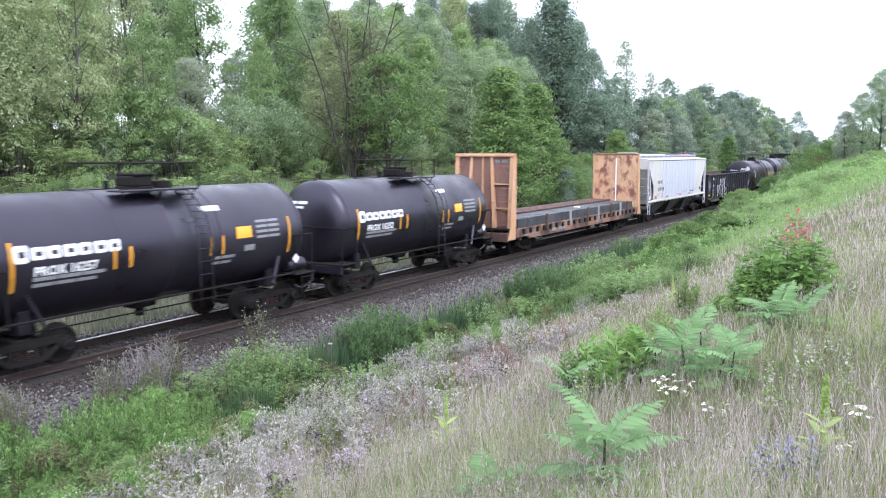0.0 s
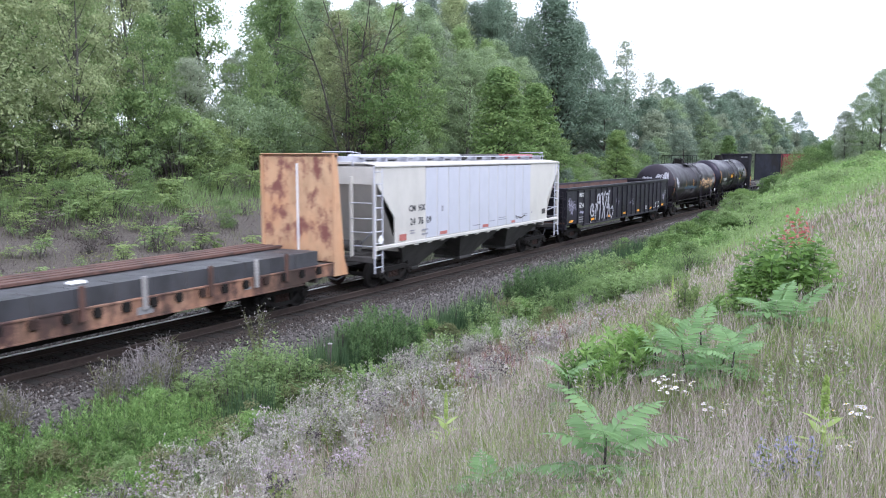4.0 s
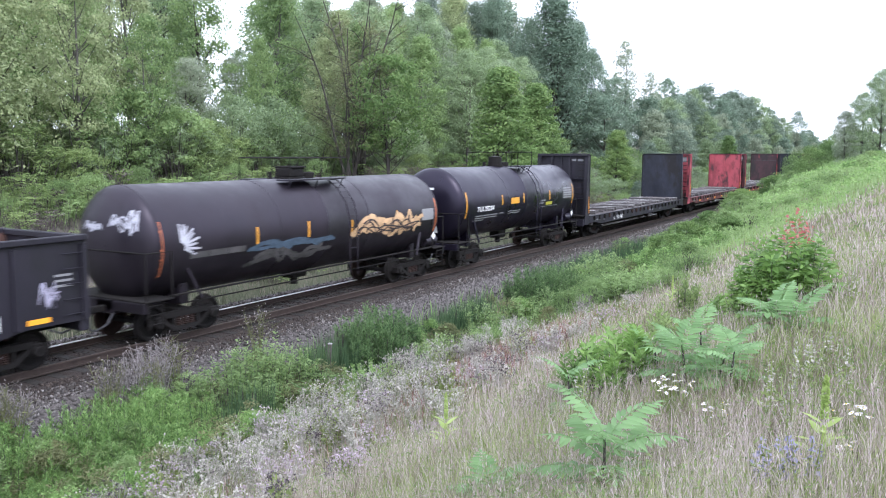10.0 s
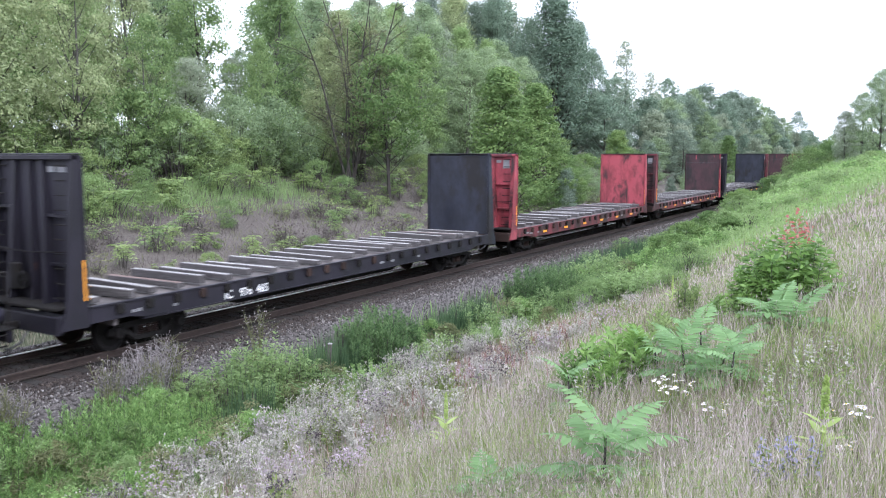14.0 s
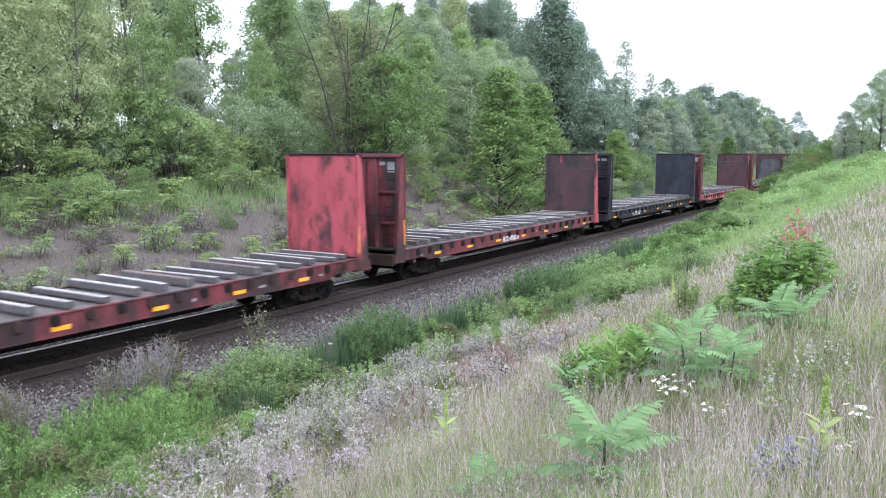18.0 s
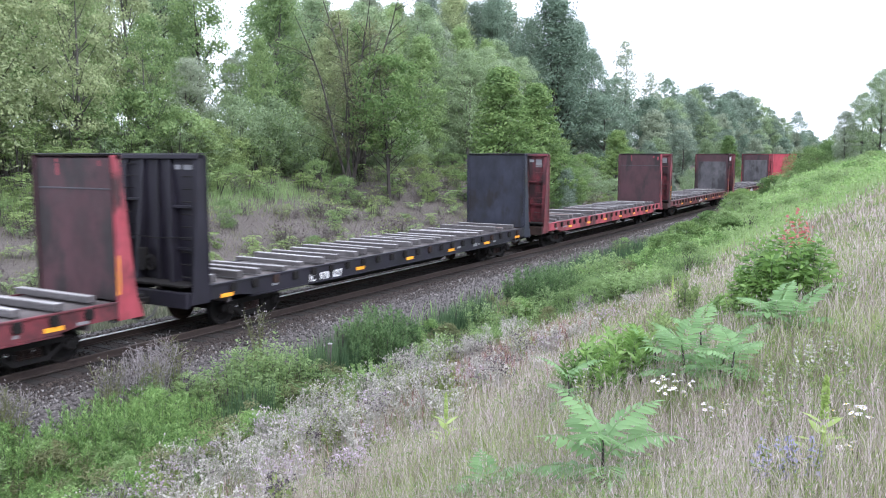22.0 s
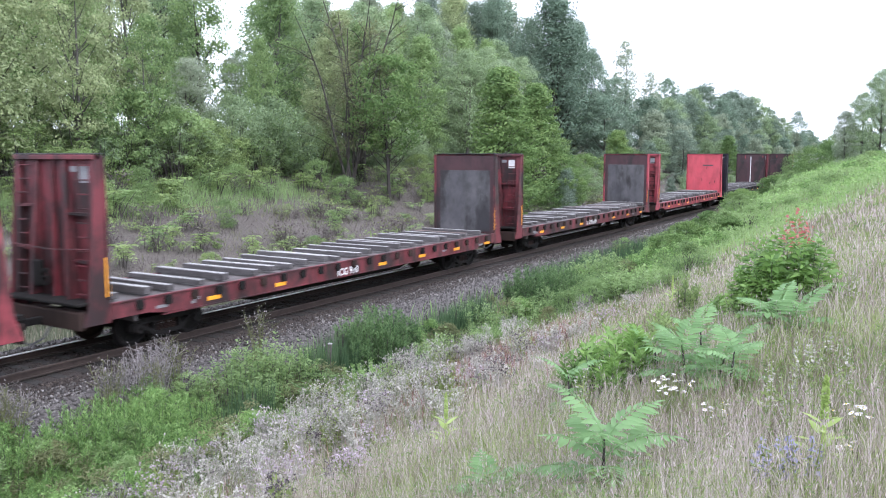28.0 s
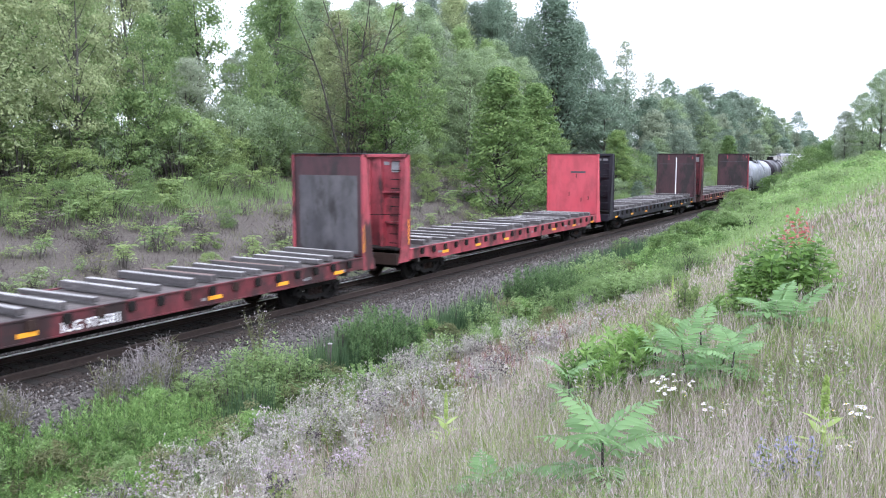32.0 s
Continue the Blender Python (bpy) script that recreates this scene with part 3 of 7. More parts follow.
def grown(key, h, r, base, clumps, per, leaf, form, seed, stems=1, puff=0.5, slim=0.6, faced=1.0):
    """Trunk mesh and crown mesh of one tree or bush, h metres high."""
    rng = np.random.default_rng(seed)
    wood, centres = Shape(), []
    for k in range(stems):
        lean = rng.uniform(-0.05, 0.05, 2) * h if stems == 1 else rng.uniform(-0.3, 0.3, 2) * r
        foot = (0, 0) if stems == 1 else rng.uniform(-0.12, 0.12, 2) * r
        top = 0.9 if stems == 1 else rng.uniform(0.6, 0.85)
        pts, rad = [], []
        for i in range(7):
            u = i / 6
            pts.append((foot[0] + lean[0] * u ** 1.5 + 0.02 * h * math.sin(3 * u + k), foot[1] + lean[1] * u + 0.012 * h * math.sin(4 * u + 2 * k), h * top * u - (0.3 if i == 0 else 0)))
            rad.append((0.011 * h + 0.02) * (1 - 0.86 * u) / (1 if stems == 1 else 1.7))
        wood.tube(pts, rad, 7)
    for k in range(clumps):
        u = rng.uniform() ** 0.85
        rr = r * ENVELOPES[form](np.array(u)) * math.sqrt(rng.uniform(0.12, 1.0)) * rng.uniform(0.8, 1.12)
        a = rng.uniform(0, 2 * math.pi)
        z = h * (base + (1 - base) * u)
        centres.append((rr * math.cos(a), rr * math.sin(a), z))
        if k % 3 == 0:
            z0 = max(h * base * 0.6, z - rr * 0.9 - 0.04 * h)
            t = min(z0 / (h * 0.9), 1)
            p0 = (0.02 * h * math.sin(3 * t), 0.012 * h * math.sin(4 * t), z0)
            mid = (rr * 0.55 * math.cos(a), rr * 0.55 * math.sin(a), z0 + (z - z0) * 0.45)
            w = max(0.0045 * h * (1 - 0.7 * t), 0.008)
            wood.tube([p0, mid, centres[-1]], [w, w * 0.7, w * 0.25], 5, False)
    c = np.repeat(np.array(centres), per, 0)
    sp = rng.normal(size=c.shape)
    sp *= (rng.uniform(0.25, 1, len(c)) ** 0.5 / (np.linalg.norm(sp, axis=1) + 1e-6))[:, None]
    scale = np.repeat(rng.uniform(0.6, 1.3, clumps) * puff, per)[:, None]
    pos = c + sp * scale * [1, 1, 0.62]
    pos[:, 2] = np.maximum(pos[:, 2], 0.04)
    ring = c * [1, 1, 0]
    out = sp / (np.linalg.norm(sp, axis=1, keepdims=True) + 1e-6) + 0.35 * ring / (np.linalg.norm(ring, axis=1, keepdims=True) + 0.3)
    return wood.mesh(key + "_trunk"), leaf_cloud(key + "_crown", pos, leaf, rng, slim=slim, out=out * faced)


def feathered(key, h, r, stems, whorl, pairs, length, seed):
    """A thicket of bare stems, each ending in a whorl of long drooping leaves of paired leaflets."""
    rng = np.random.default_rng(seed)
    wood, pos, way, nor, size = Shape(), [], [], [], []
    for k in range(stems):
        a0, rr = rng.uniform(0, 6.28), r * math.sqrt(rng.uniform(0.02, 1))
        top = Vector((rr * math.cos(a0), rr * math.sin(a0), h * rng.uniform(0.45, 1) * (1 - 0.25 * (rr / r) ** 2)))
        foot = Vector((top.x * 0.45 + rng.normal(0, 0.08 * r), top.y * 0.45 + rng.normal(0, 0.08 * r), -0.05))
        mid = foot.lerp(top, 0.55) + Vector((0, 0, 0.08 * h))
        w = 0.006 + 0.006 * h
        wood.tube([foot, mid, top], [w, w * 0.8, w * 0.4], 5, False)
        for j in range(whorl):
            a = 2.4 * j + rng.uniform(-0.3, 0.3)
            rise = rng.uniform(-0.3, 1.1)
            ln = length * rng.uniform(0.6, 1.2)
            seat = np.array(mid.lerp(top, min(1.0, rng.uniform(0.1, 1.5))))
            for i in range(pairs):
                u = (i + 1.2) / (pairs + 0.5)
                x = np.array([math.cos(a), math.sin(a), 0.0])
                p = seat + x * ln * u + np.array([0, 0, ln * (rise * u - 0.75 * u * u)])
                d = x + np.array([0, 0, rise - 1.5 * u])
                side = np.array([-math.sin(a), math.cos(a), 0.0])
                for sgn in (-1, 1):
                    q = 0.5 * d / np.linalg.norm(d) + sgn * side
                    leaf = ln * 0.42 * math.sin(math.pi * min(0.18 + 0.75 * u, 1))
                    q = q / np.linalg.norm(q)
                    pos.append(p + q * leaf * 0.5)
                    way.append(q)
                    nor.append(np.array([0, 0, 0.8]) + 0.5 * x + rng.normal(0, 0.35, 3))
                    size.append(leaf)
    pos, way, nor, size = np.array(pos), np.array(way), np.array(nor), np.array(size)[:, None]
    b = np.cross(nor, way)
    b /= np.linalg.norm(b, axis=1, keepdims=True) + 1e-9
    up = np.cross(way, b)
    v = np.stack([pos - way * size / 2, pos + b * size * 0.15 + up * size * 0.05, pos + way * size / 2, pos - b * size * 0.15 + up * size * 0.05], 1).reshape(-1, 3)
    v[:, 2] = np.maximum(v[:, 2], 0.02)
    q = np.arange(len(v)).reshape(-1, 4)
    return wood.mesh(key + "_stems"), fast_mesh(key + "_leaves", v, np.concatenate([q[:, [0, 1, 2]], q[:, [0, 2, 3]]], 0))


def leafy_stems(key, h, r, stems, leaves, leaf, slim, rise, seed, low=0.12):
    """A stand of upright stems, with lance-shaped leaves all the way up each."""
    rng = np.random.default_rng(seed)
    wood, pos, way, size = Shape(), [], [], []
    for k in range(stems):
        a0, q = rng.uniform(0, 6.28), math.sqrt(rng.uniform(0.02, 1))
        hh = h * rng.uniform(0.62, 1) * (1 - 0.3 * q * q)
        foot = np.array([0.7 * r * q * math.cos(a0), 0.7 * r * q * math.sin(a0), -0.04])
        top = np.array([r * q * math.cos(a0), r * q * math.sin(a0), hh]) + rng.normal(0, 0.06 * r, 3)
        wood.tube([foot, (foot + top) / 2, foot + 0.9 * (top - foot)], [0.006, 0.005, 0.002], 4, False)
        u = np.sort(low + (1.02 - low) * rng.uniform(0, 1, leaves) ** 0.65)
        a = 2.4 * np.arange(leaves) + rng.normal(0, 0.4, leaves)
        d = np.stack([np.cos(a), np.sin(a), rise + 0.9 * (u - 0.6) + rng.normal(0, 0.25, leaves)], 1)
        d /= np.linalg.norm(d, axis=1, keepdims=True)
        ln = leaf * (1.15 - 0.55 * u) * rng.uniform(0.7, 1.25, leaves)
        pos.append(foot + (top - foot) * u[:, None] + d * ln[:, None] * 0.55)
        way.append(d)
        size.append(ln)
    pos, way, size = np.concatenate(pos), np.concatenate(way), np.concatenate(size)[:, None]
    nor = np.array([0, 0, 1.0]) + rng.normal(0, 0.45, pos.shape)
    b = np.cross(nor, way)
    b /= np.linalg.norm(b, axis=1, keepdims=True) + 1e-9
    up = np.cross(way, b)
    v = np.stack([pos - way * size / 2, pos + b * size * slim / 2 + up * size * 0.06, pos + way * size / 2 - [0, 0, 1] * size * 0.08, pos - b * size * slim / 2 + up * size * 0.06], 1).reshape(-1, 3)
    v[:, 2] = np.maximum(v[:, 2], 0.01)
    q = np.arange(len(v)).reshape(-1, 4)
    return wood.mesh(key + "_stems"), fast_mesh(key + "_leaves", v, np.concatenate([q[:, [0, 1, 2]], q[:, [0, 2, 3]]], 0))


SORTS = {}


def sort(key, crown_mat, bark, *spec, **kw):
    SORTS[key] = (*grown(key, *spec, **kw), crown_mat, bark, spec[0])


#    key, leaves, bark, height, radius, crown base, clumps, leaves each, leaf, form, seed
sort("aspen_a", "mid", "bark_pale", 14, 2.7, 0.16, 170, 84, 0.18, "oval", 1, puff=0.85)
sort("aspen_b", "light", "bark_pale", 13, 2.5, 0.2, 160, 80, 0.175, "column", 2, puff=0.8)
sort("ash_a", "mid", "bark", 15, 3.3, 0.06, 180, 84, 0.20, "oval", 3, puff=0.95)
sort("ash_b", "grey", "bark", 13, 3.0, 0.05, 170, 84, 0.19, "spread", 4, puff=0.9)
sort("poplar_a", "dark", "bark", 22, 3.6, 0.05, 280, 72, 0.26, "spindle", 5, puff=1.45)
sort("poplar_b", "dark", "bark", 20, 3.8, 0.08, 300, 56, 0.28, "spindle", 6, puff=1.5)
sort("far_a", "far", "bark", 16, 4.2, 0.02, 130, 64, 0.36, "oval", 7, puff=1.2)
sort("far_b", "far", "bark", 14, 4.0, 0.02, 120, 64, 0.36, "spread", 8, puff=1.2)
sort("maple", "bright", "bark", 10, 2.7, 0.0, 240, 64, 0.18, "cone", 9, puff=0.62)
sort("ash_young", "bright", "bark", 10.5, 3.3, 0.34, 150, 60, 0.19, "spread", 10, puff=0.68)
sort("poplar_c", "dark", "bark", 20, 4.3, 0.04, 380, 56, 0.27, "spindle", 31, puff=1.5)
sort("airy_tree", "grey", "bark", 17, 3.2, 0.15, 130, 40, 0.26, "spindle", 32, puff=1.3)
sort("brush", "shoot", "twig", 1.2, 1.0, 0.1, 66, 4, 0.085, "spread", 33, stems=8, puff=0.16)
sort("bush_a", "light", "twig", 2.4, 1.6, 0.05, 80, 70, 0.085, "spread", 12, stems=5, puff=0.36)
sort("bush_b", "mid", "twig", 3.0, 1.9, 0.02, 110, 84, 0.085, "oval", 13, stems=5, puff=0.45)
sort("bush_c", "light", "twig", 1.2, 0.9, 0.05, 26, 34, 0.12, "spread", 14, stems=5, puff=0.24)
sort("weed_a", "ditch", "twig", 1.25, 0.85, 0.04, 60, 44, 0.07, "spread", 16, stems=7, puff=0.2, faced=0.5, slim=0.45)
sort("weed_b", "ditch", "twig", 0.95, 0.9, 0.04, 60, 50, 0.085, "column", 17, stems=9, puff=0.2, faced=0.25, slim=0.2)
sort("weed_olive", "olive", "twig", 0.8, 0.7, 0.04, 40, 36, 0.055, "oval", 18, stems=6, puff=0.18, faced=0.3, slim=0.35)
sort("bank_bush", "bright", "twig", 1.5, 1.3, 0.0, 150, 60, 0.09, "oval", 19, stems=6, puff=0.24, faced=0.5)


for key, mat, spec in (("thicket_a", "light", (3.6, 2.0, 30, 12, 6, 0.48, 41)), ("thicket_b", "mid", (3.0, 1.8, 26, 12, 6, 0.46, 42)), ("sprig_a", "light", (0.9, 0.5, 6, 9, 6, 0.28, 43)), ("sprig_b", "mid", (1.0, 0.55, 7, 8, 6, 0.26, 44)), ("sprig_c", "grey", (0.7, 0.5, 6, 8, 6, 0.26, 45))):
    SORTS[key] = (*feathered(key, *spec), mat, "twig", spec[0])


def fanned(key, h, seed):
    """A half-bare tree: dark stems fanning from one foot, long side branches, few leaves."""
    rng = np.random.default_rng(seed)
    wood, tips = Shape(), []
    for k in range(6):
        a = 2 * math.pi * k / 6 + rng.uniform(-0.4, 0.4)
        out = h * rng.uniform(0.06, 0.26)
        top = h * rng.uniform(0.7, 1.0)
        line = [Vector((out * math.cos(a) * u ** 1.2 + 0.012 * h * math.sin(7 * u + k), out * math.sin(a) * u ** 1.2 + 0.012 * h * math.cos(6 * u + k), top * u - 0.2 * (u == 0))) for u in np.linspace(0, 1, 7)]
        wood.tube(line, [0.10 * (1 - 0.9 * u) + 0.012 for u in np.linspace(0, 1, 7)], 6)
        for j in range(9):
            u = rng.uniform(0.2, 0.95)
            i = min(int(u * 6), 5)
            p = line[i].lerp(line[i + 1], u * 6 - i)
            b = a + rng.normal(0, 1.1)
            ln = h * rng.uniform(0.08, 0.24) * (1.15 - 0.6 * u)
            e = p + Vector((math.cos(b) * ln, math.sin(b) * ln, ln * rng.uniform(0.2, 0.8)))
            wood.tube([p, p.lerp(e, 0.5) + Vector((0, 0, 0.06 * ln)), e], [0.035, 0.025, 0.010], 5, False)
            for _ in range(4):
                q = p.lerp(e, rng.uniform(0.35, 1))
                t = q + Vector(rng.normal(0, 0.35 * ln, 3)) + Vector((0, 0, 0.2 * ln))
                wood.tube([q, t], [0.014, 0.006], 4, False)
                tips += [q.lerp(t, f) for f in (0.5, 0.8, 1.0)]
    c = np.repeat(np.array(tips), 8, 0) + rng.normal(0, 0.22, (len(tips) * 8, 3))
    return wood.mesh(key + "_trunk"), leaf_cloud(key + "_crown", c, 0.13, rng)


SORTS["bare_tree"] = (*fanned("bare_tree", 14, 11), "olive", "bark", 14)
#  leaves, then height, radius, stems, leaves on each, leaf length, its slimness, rise, seed
for key, mat, spec in (("feather_weed", "ditch", (1.3, 0.9, 46, 60, 0.15, 0.20, 0.8, 51)), ("broad_weed", "light", (1.4, 0.85, 52, 34, 0.15, 0.46, 0.25, 52)),
                       ("dark_shrub", "shrub", (1.75, 1.05, 150, 52, 0.14, 0.32, 0.6, 53)), ("lance_bush", "glossy", (0.62, 0.34, 22, 22, 0.17, 0.34, 0.5, 54)),
                       ("round_bush", "glossy", (1.1, 0.75, 60, 26, 0.25, 0.40, -0.05, 55)), ("plume", "shoot", (0.6, 0.22, 14, 34, 0.13, 0.26, 0.7, 56)),
                       ("bank_weed", "lime_grass", (1.0, 0.9, 60, 26, 0.18, 0.34, 0.4, 57))):
    SORTS[key] = (*leafy_stems(key, *spec), mat, "twig", spec[0])


def plant(key, x, y, height, turn, name, label, category, group="", wide=1.0, leaves=None, sink=0.05):
    """One tree or bush, standing on the ground."""
    trunk, crown, leaf_mat, bark, h = SORTS[key]
    s = height / h
    ob = thing(name, label, category, group, m=Matrix.Translation((x, y, gz(x, y) - sink)) @ pose(0, 0, 0, 0, 0, turn) @ Matrix.Diagonal((s * wide, s * wide, s, 1)))
    tagged(part("trunk" if name == "tree" else "stalk", trunk, M[bark], ob), kind="" if name == "tree" else "stuff")
    part("crown", crown, L[leaves or leaf_mat], ob)
    return ob


tagrow = {"aspen_a": "slender mid-green aspen in the wood", "aspen_b": "slender light green aspen at the wood's edge", "ash_a": "tall leafy green ash in the wood",
          "ash_b": "grey-green spreading tree in the wood", "poplar_a": "tall dark green poplar above the wood", "poplar_b": "broad dark green tree above the wood",
          "far_a": "distant hazy green tree beside the track", "far_b": "distant rounded green tree beside the track"}
rng = random.Random(5)
# the wood beyond the track: a ragged edge, then deeper rows, thinning with distance
for row, (y0, step, kinds, lo, hi) in enumerate(((21, 4.3, ("aspen_b", "aspen_a", "ash_b"), 8.5, 11.5), (26, 4.6, ("aspen_a", "ash_a", "aspen_b", "ash_b"), 11, 14.5),
                                                 (33, 6.4, ("ash_a", "aspen_a", "ash_a"), 12, 15), (40, 8.0, ("ash_a", "aspen_b", "aspen_a"), 14, 17), (48, 8.0, ("ash_a", "poplar_b", "ash_b"), 15, 18))):
    x = 8 + row * 3.0
    while x < 84 + 5 * row:
        k = rng.choice(kinds)
        # a gap in the wood lets the sky through
        gap = abs((y0 + 16.71) / x - 0.986)
        if row and gap < 0.066:
            x += 2.0
            continue
        plant(k, x + rng.uniform(-1.5, 1.5), y0 + rng.uniform(-2, 2), rng.uniform(lo, hi) * (0.72 if gap < 0.066 else 1), rng.uniform(0, 360), "tree", tagrow[k], "tree", "trees of the wood", wide=rng.uniform(0.9, 1.2), leaves=rng.choice(("aspen", "aspen", "light", None)) if x < 52 else None)
        x += step * rng.uniform(0.75, 1.25)
# the wood stands lower and hazier along the far track
for x, y, h in ((124, 18, 10.5), (142, 20, 11.9), (151, 21, 13.2), (166, 22, 14.6), (160, 18, 12.4), (175, 20, 13.4), (183, 20, 15.0), (194, 20, 14.2), (205, 20, 15.2), (213, 18, 13.3), (229, 17, 11.7), (249, 16, 14.6), (258, 14, 10.2), (277, 14, 8.3), (300, 14, 8)):
    k = rng.choice(("far_a", "far_b", "far_a", "ash_a"))
    plant(k, x, y, h, rng.uniform(0, 360), "tree", tagrow[k], "tree", "distant trees", wide=rng.uniform(1.0, 1.25), leaves="dark" if x > 240 else rng.choice(("far", "dark", "mid")))
for row, (y0, step, lo, hi) in enumerate(((12, 6.5, 5, 8), (17, 6.5, 7, 9.5), (26, 8, 9, 11))):
    x = 92 + row * 4
    while x < 290:
        k = rng.choice(("far_a", "far_b"))
        plant(k, x + rng.uniform(-2, 2), y0 + rng.uniform(-2, 2), rng.uniform(lo, hi), rng.uniform(0, 360), "tree", tagrow[k], "tree", "distant trees", wide=rng.uniform(0.9, 1.2), leaves=rng.choice(("far", "far", "mid", "grey", "dark")))
        x += step * rng.uniform(0.8, 1.3)
# tall dark poplars behind the edge
for k, x, y, h, w in (("poplar_b", 74, 44, 17.5, 0.9), ("poplar_c", 80, 42, 16.5, 1.0), ("poplar_b", 84, 40, 16.2, 0.8), ("poplar_c", 95, 42, 19.5, 1.1), ("poplar_b", 96, 38, 18.8, 0.8), ("poplar_a", 90, 30, 18.2, 0.9), ("airy_tree", 103, 34, 20, 1.0),
                      ("poplar_c", 92.6, 26, 16.6, 0.9), ("poplar_c", 95.6, 24, 20.0, 1.35), ("poplar_b", 99, 24.5, 16.5, 0.9), ("poplar_c", 109.8, 27, 18.5, 1.1), ("ash_a", 108.6, 24, 15.0, 0.9), ("airy_tree", 122.5, 24, 17.8, 1.0), ("far_a", 112, 22, 12.0, 1.0),
                      ("airy_tree", 121.8, 20, 13.7, 1.1), ("far_a", 131, 20, 13.4, 0.9), ("far_b", 118, 19, 10.0, 1.0)):
    plant(k, x, y, h, rng.uniform(0, 360), "tree", "thin grey-green tree with an open crown" if k == "airy_tree" else tagrow["poplar_a"] if k == "poplar_a" else "pointed dark green poplar above the wood" if k == "poplar_c" else tagrow[k], "tree", "trees of the wood", wide=w, leaves="dark" if k in ("ash_a", "far_a", "far_b") else "grey" if k == "poplar_b" and x < 90 else "far" if x < 96 and y > 30 else None)
for n in range(9):
    k = rng.choice(("poplar_b", "ash_a", "poplar_a"))
    plant(k, 70 + 4.1 * n, 35 + rng.uniform(-2, 2), (14.2 if n < 4 else 16.4) + 0.35 * n + rng.uniform(-1, 1), rng.uniform(0, 360), "tree", tagrow[k], "tree", "trees of the wood", wide=1.15, leaves=rng.choice(("grey", "aspen")) if n < 5 else rng.choice(("far", "dark")))
for x, y, h in ((58, 10.5, 2.6), (61, 9.5, 2.2), (66, 10.0, 3.2), (69, 12.0, 3.8), (72, 10.5, 3.0), (76, 12.5, 3.6), (75, 9.0, 2.4), (84, 11, 3.4), (88, 12, 4.2)):
    plant(rng.choice(("bush_b", "bush_a")), x, y, h, rng.uniform(0, 360), "bush", "full green bush at the foot of the wood", "bush", "bushes beside the track", wide=1.15, leaves=rng.choice(("mid", "bright")))
# single trees that stand out
for k, x, y, h, lab in (("ash_a", 65.6, 48, 9.4, "low green tree deep in the wood"), ("ash_b", 59.5, 43, 7.6, "low grey-green tree deep in the wood"), ("aspen_a", 74, 46, 8.6, "low green tree deep in the wood"),
                        ("ash_young", 44.3, 13.8, 9.6, "young green ash with a bare forked trunk"), ("maple", 52.8, 9.8, 10.4, "bright green maple, broad at the foot"),
                        ("bare_tree", 47.5, 18.5, 14.5, "thin half-bare tree with dark twigs"), ("bare_tree", 43.0, 16.0, 11.5, "thin half-bare tree with dark twigs"),
                        ("maple", 62.5, 11.5, 9.6, "bright green young maple at the wood's edge"),
                        ("maple", 80, 10.5, 6.6, "small bright green maple beside the track"), ("maple", 128, 9.5, 7.0, "small bright green maple beside the track"),
                        ("ash_b", 94.6, -9, 6.2, "leafy green tree on the bank"), ("ash_a", 101.8, -10, 8.4, "leafy green tree on the bank"), ("ash_a", 92.6, -12.2, 9.2, "leafy green tree on the bank"),
                        ("far_a", 122, -13, 12.6, "hazy green tree on the bank"), ("far_b", 130, -7.5, 5.7, "hazy green tree on the bank"), ("ash_a", 108, -16, 13, "leafy green tree on the bank")):
    plant(k, x, y, h, rng.uniform(0, 360), "tree", lab, "tree", "trees of the wood", wide=1.3 if k == "maple" else 1.1)
# bushes under the wood's edge, down the far slope, and on the near bank where it hides the track
for n in range(46):
    x, y = 12 + n * 1.75 + rng.uniform(-1, 1), rng.uniform(20.5, 24)
    plant(rng.choice(("bush_b", "bush_b", "bush_a")), x, y, rng.uniform(2.6, 5.2), rng.uniform(0, 360), "bush", "leafy green bush under the wood's edge", "bush", "bushes at the wood", wide=rng.uniform(0.9, 1.25))
for n in range(17):
    x, y = 15 + 1.9 * n + rng.uniform(-1, 1), rng.uniform(19.0, 21.5)
    plant(rng.choice(("thicket_a", "thicket_b", "bush_b")), x, y, rng.uniform(2.4, 3.8), rng.uniform(0, 360), "sumac_thicket", "green thicket of sumac with bare stems", "thicket", "thickets on the slope", wide=rng.uniform(0.9, 1.2), leaves=rng.choice(("light", "shoot", "mid")))
for n in range(250):
    x, y = 9.5 + 62 * rng.random() ** 1.1, 6.3 + 12.5 * rng.random() ** 0.85
    if x > 27 and rng.random() < 0.5:
        continue
    k = rng.choice(("sprig_a", "sprig_a", "sprig_b", "sprig_c"))
    plant(k, x, y, rng.uniform(0.5, 1.2) + (0.5 if y > 14 else 0), rng.uniform(0, 360), "sumac_sprig", "small yellow-green sumac shoot on the brown slope", "shoot", "shoots on the slope", wide=rng.uniform(0.9, 1.3), leaves=rng.choice(("shoot", "shoot", "light")))
for n in range(150):
    x, y = 10 + 62 * rng.random() ** 1.1, 6.5 + 12 * rng.random()
    plant("brush", x, y, rng.uniform(0.6, 1.5), rng.uniform(0, 360), "brush", "tangled grey-brown brush with sparse leaves", "brush", "brush on the slope", wide=rng.uniform(0.9, 1.5), leaves=rng.choice(("shoot", "olive", "brush")))
